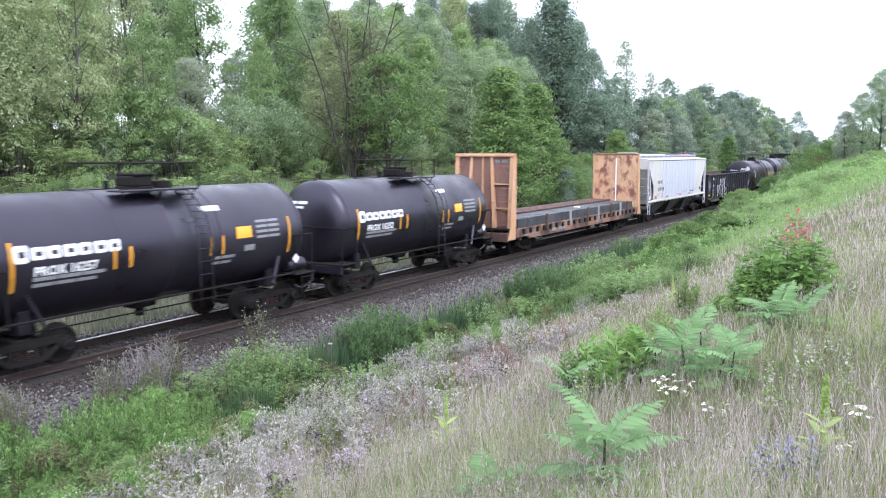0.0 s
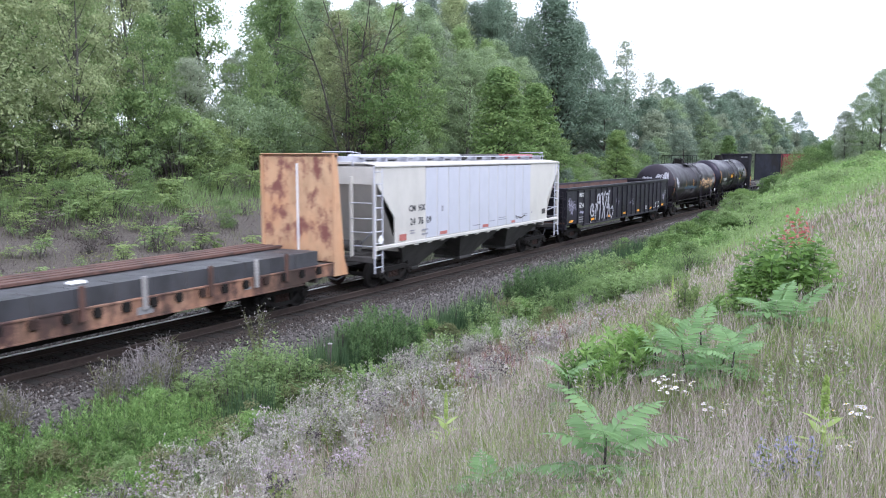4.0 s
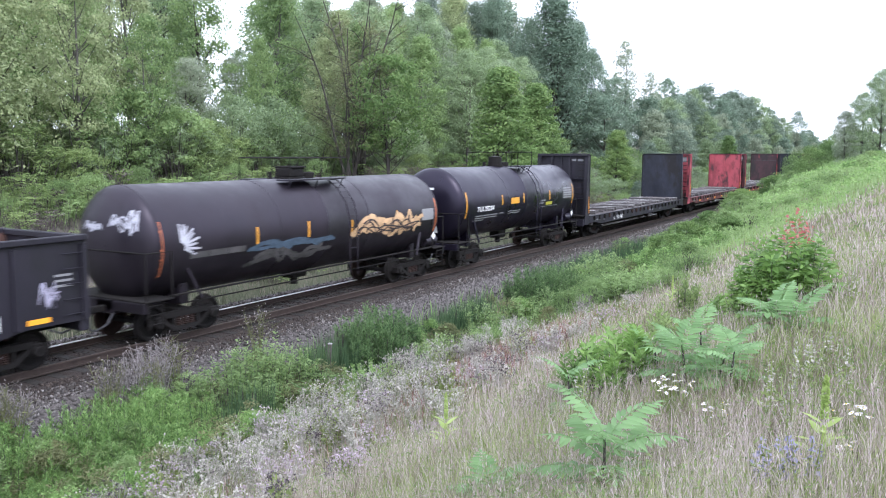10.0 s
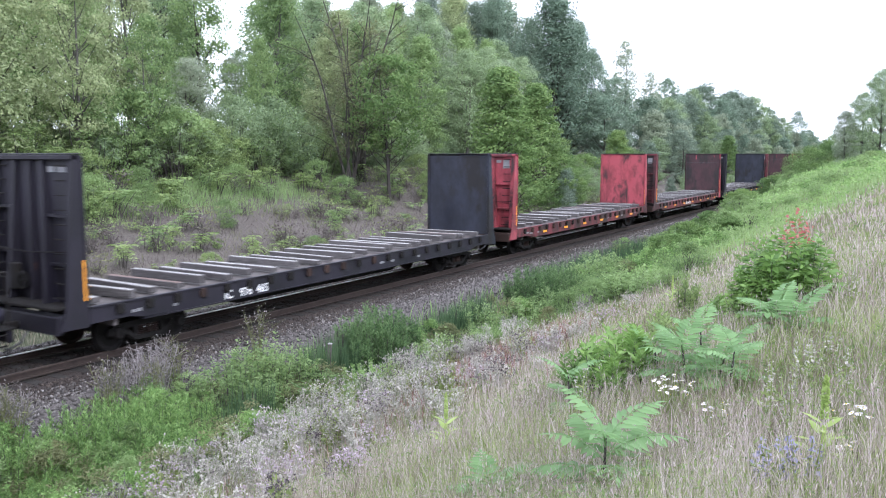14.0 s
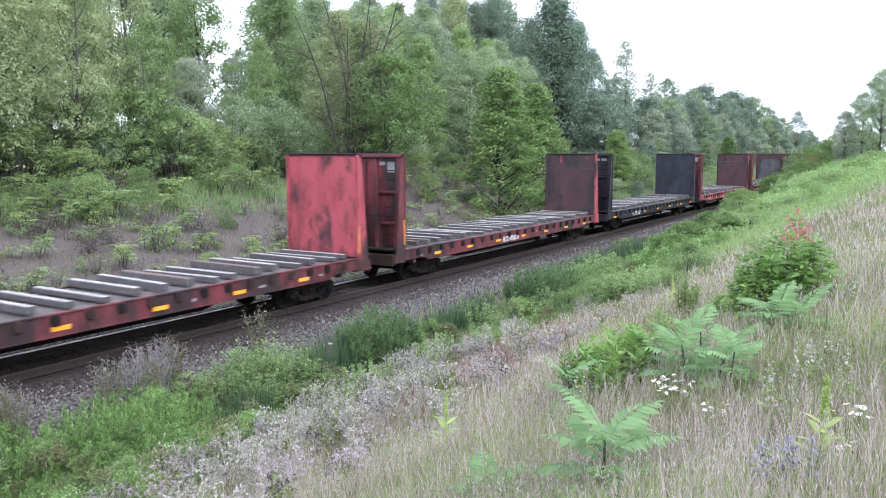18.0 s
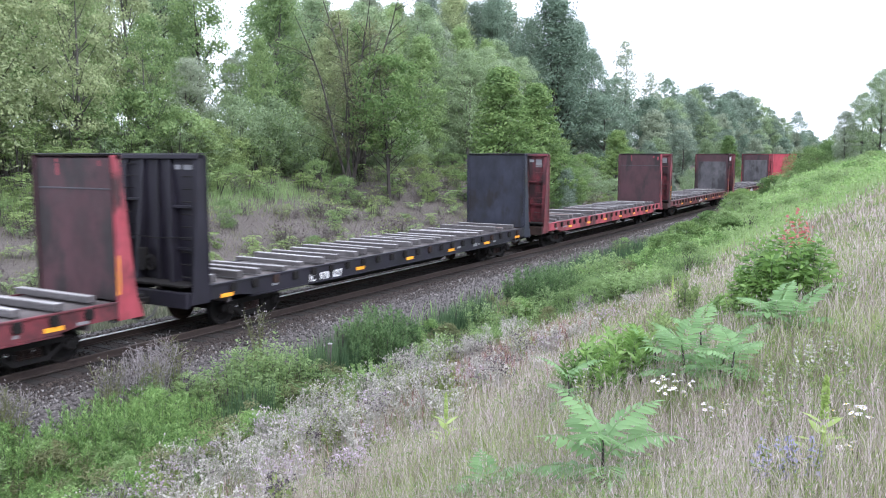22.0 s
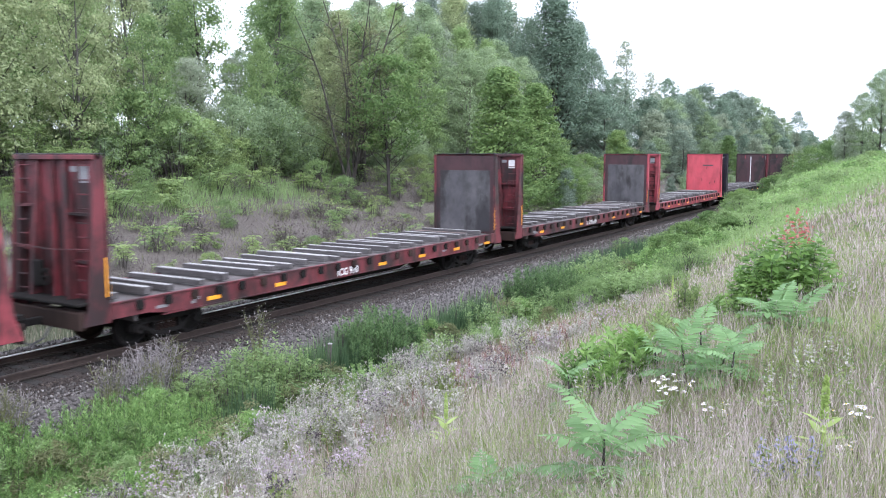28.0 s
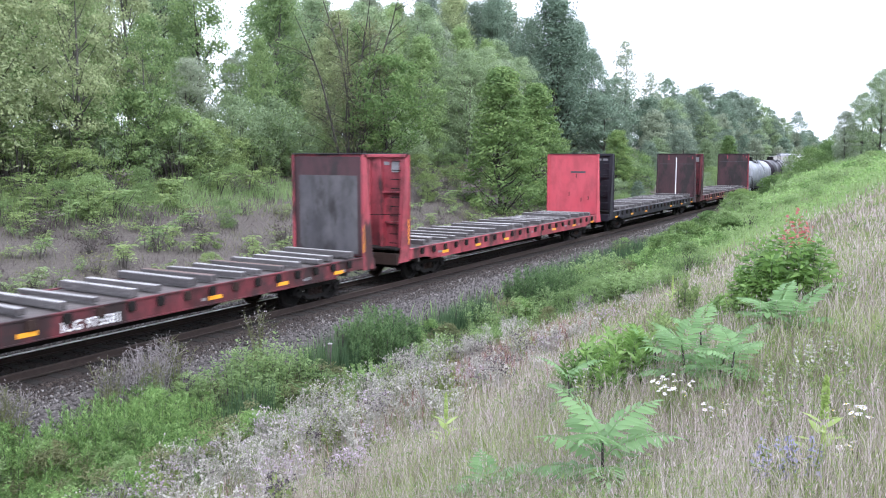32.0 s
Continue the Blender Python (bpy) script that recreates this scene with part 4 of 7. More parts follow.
for n in range(46):
    x, y = rng.uniform(11, 74), 7.5 + 12.5 * rng.random() ** 0.7
    big = y > 13
    if 35 < x < 47 and y < 14:
        continue
    plant("bush_a" if big or rng.random() < 0.3 else "bush_c", x, y, rng.uniform(1.0, 2.2) if big else rng.uniform(0.45, 1.0), rng.uniform(0, 360), "bush", "light green bush on the brown slope", "bush", "bushes on the slope", leaves=rng.choice(("shoot", "light")))
for n in range(22):
    x = 58 + n * 4.2
    plant(rng.choice(("bush_b", "bush_a", "far_b")), x, rng.uniform(6.5, 9.5), rng.uniform(1.6, 3.8), rng.uniform(0, 360), "bush", "green bush beside the far track", "bush", "bushes beside the track")
for x, y, h, k in ((94, -4.9, 4.4, "bush_b"), (99, -5.3, 5.0, "bush_b"), (104, -6.4, 4.2, "bush_b"), (88, -5.2, 2.6, "bush_a"), (112, -8.2, 5.2, "bush_b"), (116, -9.5, 4.6, "bush_b"), (108, -6.0, 5.0, "bush_b"), (84, -4.6, 1.9, "bush_a"), (72, -5.0, 1.7, "bush_a"), (76, -4.3, 2.4, "bush_a"), (121, -8.0, 5.5, "bush_b")):
    plant(k, x, y, h, rng.uniform(0, 360), "bush", "bright green bush on the bank by the track", "bush", "bushes on the bank", leaves="bright" if x < 110 else "light")


# ---- the train ----
R_WHEEL = 0.43
CARS = []
SPINS = []


def wheel_mesh():
    s = Shape()
    s.lathe([(-0.07, 0.10), (-0.07, 0.13), (-0.03, 0.15), (-0.02, 0.33), (-0.07, 0.37), (-0.07, R_WHEEL), (0.045, R_WHEEL + 0.008), (0.06, R_WHEEL + 0.03), (0.07, R_WHEEL + 0.03), (0.075, 0.37), (0.02, 0.33), (0.01, 0.15), (0.08, 0.12), (0.08, 0.10)], 28, "y")
    for k in range(3):
        a = 2 * math.pi * k / 3
        s.tube([(0.24 * math.cos(a), -0.02, 0.24 * math.sin(a)), (0.24 * math.cos(a), -0.05, 0.24 * math.sin(a))], 0.035, 6)
    return s


def side_frame_mesh():
    s = Shape()
    s.prism([(-1.10, 0.40), (-1.08, 0.56), (-0.75, 0.66), (0.75, 0.66), (1.08, 0.56), (1.10, 0.40), (0.95, 0.36), (0.80, 0.46), (0.62, 0.52), (-0.62, 0.52), (-0.80, 0.46), (-0.95, 0.36)][::-1], -0.08, 0.08)
    s.prism([(-0.80, 0.47), (-0.40, 0.19), (0.40, 0.19), (0.80, 0.47), (0.66, 0.50), (0.36, 0.29), (-0.36, 0.29), (-0.66, 0.50)], -0.07, 0.07)
    for x in (-0.42, 0.33):
        s.box(x, x + 0.09, -0.07, 0.07, 0.26, 0.56, 0.01)
    for x in (-0.87, 0.87):
        s.lathe([(-0.17, 0.04), (-0.17, 0.10), (-0.14, 0.13), (-0.06, 0.13), (-0.06, 0.06)], 14, "y", (x, 0, R_WHEEL))
        s.box(x - 0.15, x + 0.15, -0.10, 0.10, R_WHEEL + 0.06, R_WHEEL + 0.17, 0.02)
    return s


def springs_mesh():
    s = Shape()
    for x in (-0.2, 0.0, 0.2):
        s.lathe([(0.29 + 0.0225 * k, 0.055 + 0.03 * (k % 2)) for k in range(11)], 10, "z", (x, 0, 0))
    return s


def bogie(car, x):
    """Three-piece truck under a car: bolster, two side frames with springs, two turning wheelsets."""
    b = part("bogie", kept("bolster", lambda: Shape().box(-0.2, 0.2, -0.95, 0.95, 0.50, 0.70, 0.03).box(-0.9, 0.9, -0.05, 0.05, 0.34, 0.42, 0.02)), M["iron"], car, "grimy cast steel truck", Matrix.Translation((x, 0, 0)))
    for side in (-1, 1):
        part("side_frame", kept("side_frame", side_frame_mesh), M["iron"], b, m=pose(0, side * 0.99, 0, 0, 0, 0 if side < 0 else 180))
        part("spring", kept("springs", springs_mesh), M["old_rust"], b, m=Matrix.Translation((0, side * 0.99, 0)))
    for dx in (-0.87, 0.87):
        ws = part("wheelset", kept("axle", lambda: Shape().tube([(0, -1.0, 0), (0, 1.0, 0)], 0.075, 10)), M["iron"], car, "steel axle with two wheels", Matrix.Translation((x + dx, 0, R_WHEEL)))
        for side in (-1, 1):
            part("wheel", kept("wheel", wheel_mesh), M["old_rust"] if side > 0 else M["iron"], ws, m=pose(0, side * 0.7525, 0, 0, 0, 0 if side < 0 else 180))
        SPINS.append((ws, x + dx))


def coupler(car, x, way):
    s = Shape()
    s.box(min(x, x + way * 0.42), max(x, x + way * 0.42), -0.07, 0.07, 0.76, 0.92, 0.02)
    a = x + way * 0.40
    s.box(min(a, a + way * 0.24), max(a, a + way * 0.24), -0.14, 0.13, 0.70, 0.98, 0.05)
    c = part("coupler", s, M["iron"], car, "rusty knuckle coupler")
    part("air_hose", Shape().tube([(x, 0.32 * way, 0.75), (x + way * 0.2, 0.34 * way, 0.5), (x + way * 0.45, 0.25 * way, 0.38), (x + way * 0.55, 0.05, 0.48)], 0.025, 6), M["ink"], c)


def car_thing(name, label, category, centre):
    ob = thing(name, label, category, "cars of the freight train")
    ob.location = (centre, 0, 0)
    CARS.append((ob, centre))
    return ob


def flat_put(x0, z0, y=-1.456):
    return lambda u, v: (x0 + u, y, z0 + v)


def ladder(shape, x, y, z0, z1, wide=0.42, along="y", n=6, r=0.016):
    d = Vector((0, wide, 0)) if along == "y" else Vector((wide, 0, 0))
    a, b = Vector((x, y, z0)), Vector((x, y, z1))
    shape.tube([a, b], r * 1.4, 6).tube([a + d, b + d], r * 1.4, 6)
    for k in range(n):
        p = a.lerp(b, (k + 0.5) / n)
        shape.tube([p, p + d], r, 5)


# -- flat car with a bulkhead at each end --


def bulkhead_back():
    """Ribbed frame of the outer side, near the plane x = 0, outside towards -x; it leans in towards the top."""
    s = Shape()
    for y in (-1.40, 1.24):
        s.prism([(0.02, 1.22), (0.30, 1.22), (0.30, 4.42), (0.24, 4.42)], y, y + 0.16)
    for y0, y1, w in ((-0.62, -0.40, 0.12), (0.74, 0.56, 0.12), (0.06, 0.06, 0.06)):
        for k in range(6):
            a, b = y0 + (y1 - y0) * k / 6, y0 + (y1 - y0) * (k + 1) / 6
            z0, z1 = 1.22 + 3.2 * k / 6, 1.22 + 3.2 * (k + 1) / 6
            d = 0.02 if w > 0.1 else 0.14
            d0, d1 = d + (0.24 - d) * k / 6, d + (0.24 - d) * (k + 1) / 6
            s.add([(d0, a, z0), (d0, a + w, z0), (d1, b + w, z1), (d1, b, z1), (0.30, a, z0), (0.30, a + w, z0), (0.30, b + w, z1), (0.30, b, z1)],
                  [(0, 3, 2, 1), (0, 4, 7, 3), (1, 2, 6, 5), (3, 7, 6, 2), (0, 1, 5, 4)])
    s.box(0.18, 0.36, -1.44, 1.44, 4.36, 4.47, 0.015)
    return s


def bulkhead_cheek(y):
    """Side plate, wider at the foot."""
    s = Shape()
    s.prism([(-0.22, 0.80), (0.45, 0.80), (0.45, 4.46), (0.24, 4.46), (-0.06, 1.3)], y - 0.02, y + 0.02)
    s.box(0.40, 0.45, y - 0.05, y + 0.05, 1.3, 4.44, 0.01)
    return s


def bulkhead_fittings(b, material):
    """Ladder rungs up both edges, a slack safety chain, a footboard, the brake wheel and its housing."""
    rung = kept("bulkhead_rung", lambda: Shape().tube([(0, 0, 0), (0, 0.34, 0)], 0.016, 5))
    for y in (-1.22, 0.92):
        for k in range(10):
            part("rung", rung, material, b, m=Matrix.Translation((0.01 + 0.22 * (0.23 + 0.31 * k) / 3.2, y, 1.45 + 0.31 * k)))
    part("chain", kept("bulkhead_chain", lambda: Shape().tube([(0.03, -1.36, 2.45), (0.03, 0, 2.38), (0.03, 1.36, 2.45)], 0.014, 6)), material, b)
    part("footboard", kept("bulkhead_foot", lambda: Shape().box(-0.30, 0.28, -1.36, 1.36, 1.24, 1.30, 0.01)), M["iron"], b)
    part("brake_housing", kept("brake_housing", lambda: Shape().box(0.06, 0.20, 0.45, 0.75, 1.5, 2.1, 0.03)), M["iron"], b)
    part("brake_wheel", kept("brake_wheel", lambda: Shape().lathe([(0.0, 0.15), (0.0, 0.2), (0.04, 0.2), (0.04, 0.15)], 16, "x", (0.0, 0.2, 1.75)).box(0.01, 0.03, 0.02, 0.38, 1.735, 1.765).box(0.012, 0.032, 0.185, 0.215, 1.57, 1.93)), M["iron"], b)


def dunnage_mesh(key):
    rr = random.Random(key)
    a, b = rr.uniform(-1.38, -1.22), rr.uniform(1.22, 1.4)
    s = Shape()
    s.box(-0.1, 0.1, a, b, 0.0, 0.165, 0.016)
    return s


def flat_car(centre, deck, left, right, face, mark, seed, panel=None, stripe=(1, 1), mark_x=-3.0, reflectors=True, bearers=True, label="", HALF=9.18):
    """deck, left, right: the paint of the deck sill and of the two bulkheads; face: the inner board of the far one."""
    rr = random.Random(seed)
    car = car_thing("bulkhead_flatcar", label, "flat car", centre)
    body = Shape()
    body.box(-HALF, HALF, -1.36, 1.36, 1.10, 1.20)
    for k in range(13):
        x = -HALF + 0.7 + k * (2 * HALF - 1.4) / 12
        body.prism([(x - 0.05, 0.70), (x + 0.05, 0.70), (x + 0.05, 1.10), (x - 0.05, 1.10)], -1.36, 1.36)
    part("deck", body, M["deck"], car, "worn deck with cross beams")
    part("centre_beam", kept("centre_beam%d" % (100 * HALF), lambda: Shape().prism([(-HALF, 0.62), (4.4 - HALF, 0.62), (5.4 - HALF, 0.36), (HALF - 5.4, 0.36), (HALF - 4.4, 0.62), (HALF, 0.62), (HALF, 1.098), (-HALF, 1.098)], -0.36, 0.36)), M["iron"], car, "deep black centre beam")
    for y in (-1.42, 1.42):
        sill = Shape()
        n = 24
        lower = [(-HALF, 0.86), (-HALF + 1.0, 0.86), (-HALF + 1.5, 0.78), (-4.2, 0.74), (4.2, 0.74), (HALF - 1.5, 0.78), (HALF - 1.0, 0.86), (HALF, 0.86)]
        sill.prism(lower + [(HALF, 1.19), (-HALF, 1.19)], y - 0.025, y + 0.025)
        sill.box(-HALF, HALF, y - 0.05, y + 0.05, 1.19, 1.235, 0.008)
        sill.box(-HALF + 1.4, HALF - 1.4, y - 0.05, y + 0.05, 0.735, 0.765)
        si = part("side_sill", sill, M["orange_sill" if deck == "orange" else deck], car)
        if y < 0:
            for k in range(22):
                x = -HALF + 0.75 + k * (2 * HALF - 1.5) / 21
                part("stake_pocket", kept("stake_pocket", lambda: Shape().box(-0.085, 0.085, -0.06, 0.0, -0.15, 0.075, 0.012).box(-0.11, 0.11, -0.035, 0.0, -0.10, 0.02)), M["iron"] if rr.random() < 0.7 else M["old_rust"], si, m=Matrix.Translation((x, -1.45, 1.12)))
            for k in range(rr.randint(5, 8)):
                x = rr.choice((rr.uniform(-HALF + 0.8, -6.4), rr.uniform(0.8, HALF - 0.8)))
                part("stencil", bars([(0, 0, rr.uniform(0.1, 0.35), 0.07)], flat_put(x, rr.uniform(0.84, 0.95), -1.449)), M["stencil_dim"], si)
    for w in (-1, 1):
        ends = Shape()
        ends.box(min(w * HALF, w * (HALF + 0.72)), max(w * HALF, w * (HALF + 0.72)), -1.3, 1.3, 0.78, 0.98, 0.02)
        ends.box(min(w * (HALF + 0.6), w * (HALF + 0.74)), max(w * (HALF + 0.6), w * (HALF + 0.74)), -1.40, 1.40, 0.72, 1.12, 0.02)
        part("end_sill", ends, M["black"] if deck == "black" else M["rust" if deck == "orange" else "old_rust"], car)
    for w, col in ((-1, left), (1, right)):
        b = part("bulkhead", kept("bulkhead_back", bulkhead_back), M[col], car, "tall ribbed end bulkhead", pose(w * (HALF + 0.46), 0, 0, 0, 0, 0 if w < 0 else 180))
        part("back_plate", kept("back_plate", lambda: Shape().box(0.305, 0.36, -1.40, 1.40, 1.22, 4.44)), M["rust_plate" if col == "orange" else col], b)
        part("top_cap", kept("top_cap", lambda: Shape().box(0.20, 0.45, -1.45, 1.45, 4.472, 4.50, 0.012)), M["orange" if col == "orange" else "black"], b, "grimy top cap")
        for z, y0, y1 in ((2.1, -1.24, -0.55), (3.15, -1.24, -0.48), (2.3, 0.8, 1.24), (3.3, 0.75, 1.24)):
            part("cross_bar", kept("cross_bar%d" % (100 * z), lambda: Shape().box(0.20, 0.305, y0, y1, z, z + 0.06)), M[col], b)
        for y in (-1.42, 1.42):
            part("side_plate", kept("cheek%d" % (y > 0), lambda: bulkhead_cheek(y)), M["red" if col == "brown" and deck != "black" and y > 0 else col], b)
        bulkhead_fittings(b, M["rust_plate"] if col == "orange" else M["iron"] if rr.random() < 0.5 else M[col])
        near = -1.445 if w < 0 else 1.445
        if stripe[0 if w < 0 else 1]:
            st = Shape()
            st.prism([(0.36, 1.38), (0.47, 1.38), (0.45, 2.25), (0.36, 2.25)] if near < 0 else [(0.36, 1.38), (0.36, 2.25), (0.45, 2.25), (0.47, 1.38)][::-1], near - 0.004, near + 0.004)
            part("reflective_stripe", st, M["amber"], b, "yellow reflective stripe")
        # inner boards, towards the load
        fs = Shape().box(0.362, 0.40, -1.38, 1.38, 1.235, 4.40, 0.004)
        lining = part("lining", fs, M[face if w > 0 else col], b, "plain plate facing the deck")
        if w > 0 and panel:
            part("panel", Shape().box(0.402, 0.414, -1.18, 1.20, 1.30, 3.80, 0.004), M[panel], b, "scuffed lighter board")
        if w > 0 and face == "brown" and not panel:
            part("seam", Shape().box(0.398, 0.412, -1.30, 1.30, 3.70, 3.73, 0.004), M["ink"], b)
            for yy, zz, hh in ((1.18, 4.08, 0.2), (-0.6, 4.0, 0.28), (-0.62, 4.3, 0.08), (0.9, 4.22, 0.12)):
                part("scrape", Shape().box(0.402, 0.407, yy, yy + 0.08, zz, zz + hh), M["red"], b, "red paint showing through")
        if w > 0 and mark == "slot":
            part("slot", Shape().box(0.402, 0.41, -0.1, 0.75, 3.45, 3.55), M["ink"], b)
            for yy, zz in ((0.9, 2.0), (-0.2, 2.2), (0.5, 1.9), (0.2, 3.2)):
                part("scrape", Shape().box(0.402, 0.407, yy, yy + 0.05, zz, zz + 0.22), M["deep_red"], b)
        if w > 0 and mark == "line":
            part("stripe", Shape().box(0.402, 0.41, -0.02, 0.05, 1.4, 4.2), M["stencil"], b, "thin white upright stripe")
        if w < 0:
            z0 = 4.10 if left in ("black", "orange") else 3.86
            part("stencil", Shape().box(0.288, 0.298, -1.12, -0.82, z0, 4.22), M["stencil"] if seed == 64 else M["stencil_dim"], b)
            part("stencil", Shape().box(0.288, 0.298, -0.72, -0.5, 4.10, 4.22), M["stencil_dim"], b)
    if reflectors:
        rf = kept("reflector", lambda: Shape().box(-0.22, 0.22, -0.006, 0.0, -0.05, 0.05, 0.003))
        for k in range(7):
            x = -HALF + (0.55 if deck == "black" else 2.1) + k * (2.85 if deck == "black" else 2.45 + 0.05 * (seed % 3)) + (0 if deck == "black" else 0.3 * (seed % 4))
            if mark and mark_x - 0.4 < x < mark_x + 1.9 or x > HALF - 0.4:
                continue
            part("reflector", rf, M["amber"], car, "amber reflector" if k == 0 else "", Matrix.Translation((x, -1.4475, 0.905)))
    if bearers:
        x, k = -HALF + 0.25, 0
        while x < HALF - 0.35:
            z = 1.236 + rr.uniform(0, 0.03)
            # bright tops and dark sides: light from above is painted into the bearers
            me = two_sided(kept("dunnage%d" % (k % 4), lambda: dunnage_mesh(k % 4)), M["wood"], M["wood_shade"])
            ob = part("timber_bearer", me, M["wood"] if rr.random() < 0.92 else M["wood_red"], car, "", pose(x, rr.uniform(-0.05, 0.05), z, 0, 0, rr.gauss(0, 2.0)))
            ob.scale = (rr.uniform(0.85, 1.15), 1, rr.uniform(0.65, 1.25))
            x += rr.uniform(0.70, 0.96)
            k += 1
    if mark not in ("slot", "line", ""):
        part("car_number", letters(mark, 0.30, flat_put(mark_x, 0.80, -1.449)), M["stencil"], car, "white car number")
    for x in (1.85 - HALF, HALF - 1.85):
        bogie(car, x)
    coupler(car, -HALF - 0.7, -1)
    coupler(car, HALF + 0.7, 1)
    return car


# -- tank car --
def tank_car(centre, half, name_label, mat, R=1.42, axis=2.50, stripes=(), walk_rail=(-1.3, 1.3), dome=0.0, heavy=False, truck=3.6):
    car = car_thing("tank_car", name_label, "tank car", centre)
    Lc = half - 0.55
    prof = [(-Lc - 0.46, 0.02)]
    for k in range(1, 9):
        a = k / 8 * math.pi / 2
        prof.append((-Lc - 0.46 * math.cos(a), R * math.sin(a) ** 0.8))
    prof += [(-Lc * 0.5, R), (-0.02, R), (0.0, R + 0.012), (0.02, R), (Lc * 0.5, R)]
    prof += [(-a, r) for a, r in prof[:9]][::-1]
    shell = Shape().lathe(prof[::-1], 64, "x", (0, 0, axis))
    tank = part("tank", shell, M[mat], car)
    for x in (-Lc, -Lc * 0.33, Lc * 0.33, Lc):
        part("weld_seam", Shape().lathe([(x + 0.025, R - 0.01), (x + 0.02, R + 0.007), (x - 0.02, R + 0.007), (x - 0.025, R - 0.01)], 64, "x", (0, 0, axis)), M[mat], tank)
    # sills and bolsters at each end
    for w in (-1, 1):
        s = Shape()
        a, b = w * (truck - 0.6), w * half
        s.box(min(a, b), max(a, b), -0.32, 0.32, 0.72, 1.08, 0.02)
        s.box(min(b - w * 0.16, b), max(b - w * 0.16, b), -1.4, 1.4, 0.80, 1.06, 0.02)
        part("stub_sill", s, M[mat], car)
        s = Shape()
        bx = w * truck
        for y in (-1, 1):
            s.prism([(bx - 0.16, 0.85), (bx + 0.16, 0.85), (bx + 0.13, axis - 0.75), (bx - 0.13, axis - 0.75)], y * 0.95 - 0.03, y * 0.95 + 0.03)
            s.tube([(bx - 0.25 * w, y * 1.34, 0.95), (bx + 0.1 * w, y * 1.25, axis - 0.62)], 0.045, 6)
        s.prism([(bx - 0.13, 0.80), (bx + 0.13, 0.80), (bx + 0.11, axis - R * 0.72), (bx - 0.11, axis - R * 0.72)], -1.0, 1.0)
        part("saddle", s, M[mat], car)
        s = Shape()
        s.box(min(b - w * 0.85, b), max(b - w * 0.85, b), -1.45, 1.45, 1.06, 1.10, 0.008)
        part("end_platform", s, M["iron"], car)
        s = Shape()
        for y in (-1.4, 1.4):
            s.tube([(b - w * 0.85, y, 1.1), (b - w * 0.85, y, 2.2), (b - w * 0.1, y, 2.2)], 0.022, 6)
            s.tube([(b - w * 0.1, y, 2.2), (b - w * 0.1, y, 1.1)], 0.022, 6)
            ladder(s, b - w * 0.55, y, 0.42, 1.08, 0.4 * w, "x", 3)
        s.tube([(b - w * 0.1, -1.4, 2.2), (b - w * 0.1, 1.4, 2.2)], 0.022, 6)
        part("handrail", s, M["iron"], car)
        if w > 0:
            s = Shape()
            s.lathe([(b - 0.75, 0.02), (b - 0.75, 0.17), (b - 0.05, 0.19), (b - 0.05, 0.02)][::-1], 20, "x", (0, -0.95, 1.30))
            part("brake_cylinder", s, M[mat], car)
            pl = Shape().prism([(b - 0.98, 1.55), (b - 0.84, 1.41), (b - 0.70, 1.55), (b - 0.84, 1.69)], -1.455, -1.447)
            part("placard", pl, M["stencil"], car, "white diamond placard")
        coupler(car, b, w)
    # running boards and rods along the foot
    s = Shape()
    for y in (-1.33, 1.33):
        s.tube([(-half + 0.8, y, 1.12), (half - 0.8, y, 1.12)], 0.03, 6)
        s.tube([(-Lc + 0.9, y * 0.9, 0.86), (Lc - 0.9, y * 0.9, 0.86)], 0.02, 6)
    s.box(-0.35, 0.35, -0.25, 0.25, 0.72, axis - R + 0.05, 0.05)
    s.tube([(0, 0, 0.5), (0, 0, 1.0)], 0.12, 12)
    part("foot_rail", s, M["iron"], car)
    # top fittings, platform and ladder
    top = axis + R
    s = Shape()
    if heavy:
        s.lathe([(top - 0.08, 0.36), (top + 0.06, 0.36), (top + 0.06, 0.30), (top + 0.42, 0.30), (top + 0.46, 0.02)][::-1], 28, "z", (dome, 0, 0))
    else:
        # square housing with a hinged lid, on a round flange
        s.lathe([(top - 0.08, 0.46), (top + 0.05, 0.46), (top + 0.05, 0.02)][::-1], 28, "z", (dome, 0, 0))
        s.box(dome - 0.30, dome + 0.30, -0.32, 0.32, top + 0.05, top + 0.30, 0.03)
        s.box(dome - 0.27, dome + 0.34, -0.35, 0.35, top + 0.305, top + 0.37, 0.02)
        for y in (-0.2, 0.2):
            s.tube([(dome + 0.36, y - 0.06, top + 0.3), (dome + 0.36, y + 0.06, top + 0.3)], 0.035, 8)
            s.tube([(dome - 0.24, y, top + 0.37), (dome - 0.24, y, top + 0.43)], 0.03, 8)
    s.lathe([(top - 0.08, 0.24), (top + 0.16, 0.24), (top + 0.18, 0.02)][::-1], 18, "z", (dome + 0.8, 0, 0))
    s.tube([(dome - 0.65, 0.2, top - 0.1), (dome - 0.65, 0.2, top + 0.2)], 0.07, 10)
    part("manway", s, M["iron"], car, "black manway cover and valves")
    s = Shape()
    a, b = walk_rail
    x0 = dome + 0.45 if heavy else a
    for y in (-0.98, 0.48):
        s.box(x0, b, y, y + 0.50, top - 0.04, top, 0.008)
    for y in (-1.0, 1.0):
        for x in (x0 + 0.1, (x0 + b) / 2, b - 0.1):
            s.tube([(x, y * 0.95, top - 0.01), (x, y * 0.8, top - 0.35)], 0.018, 5)
    part("platform", s, M["black"], car, "grated top platform")
    s = Shape()
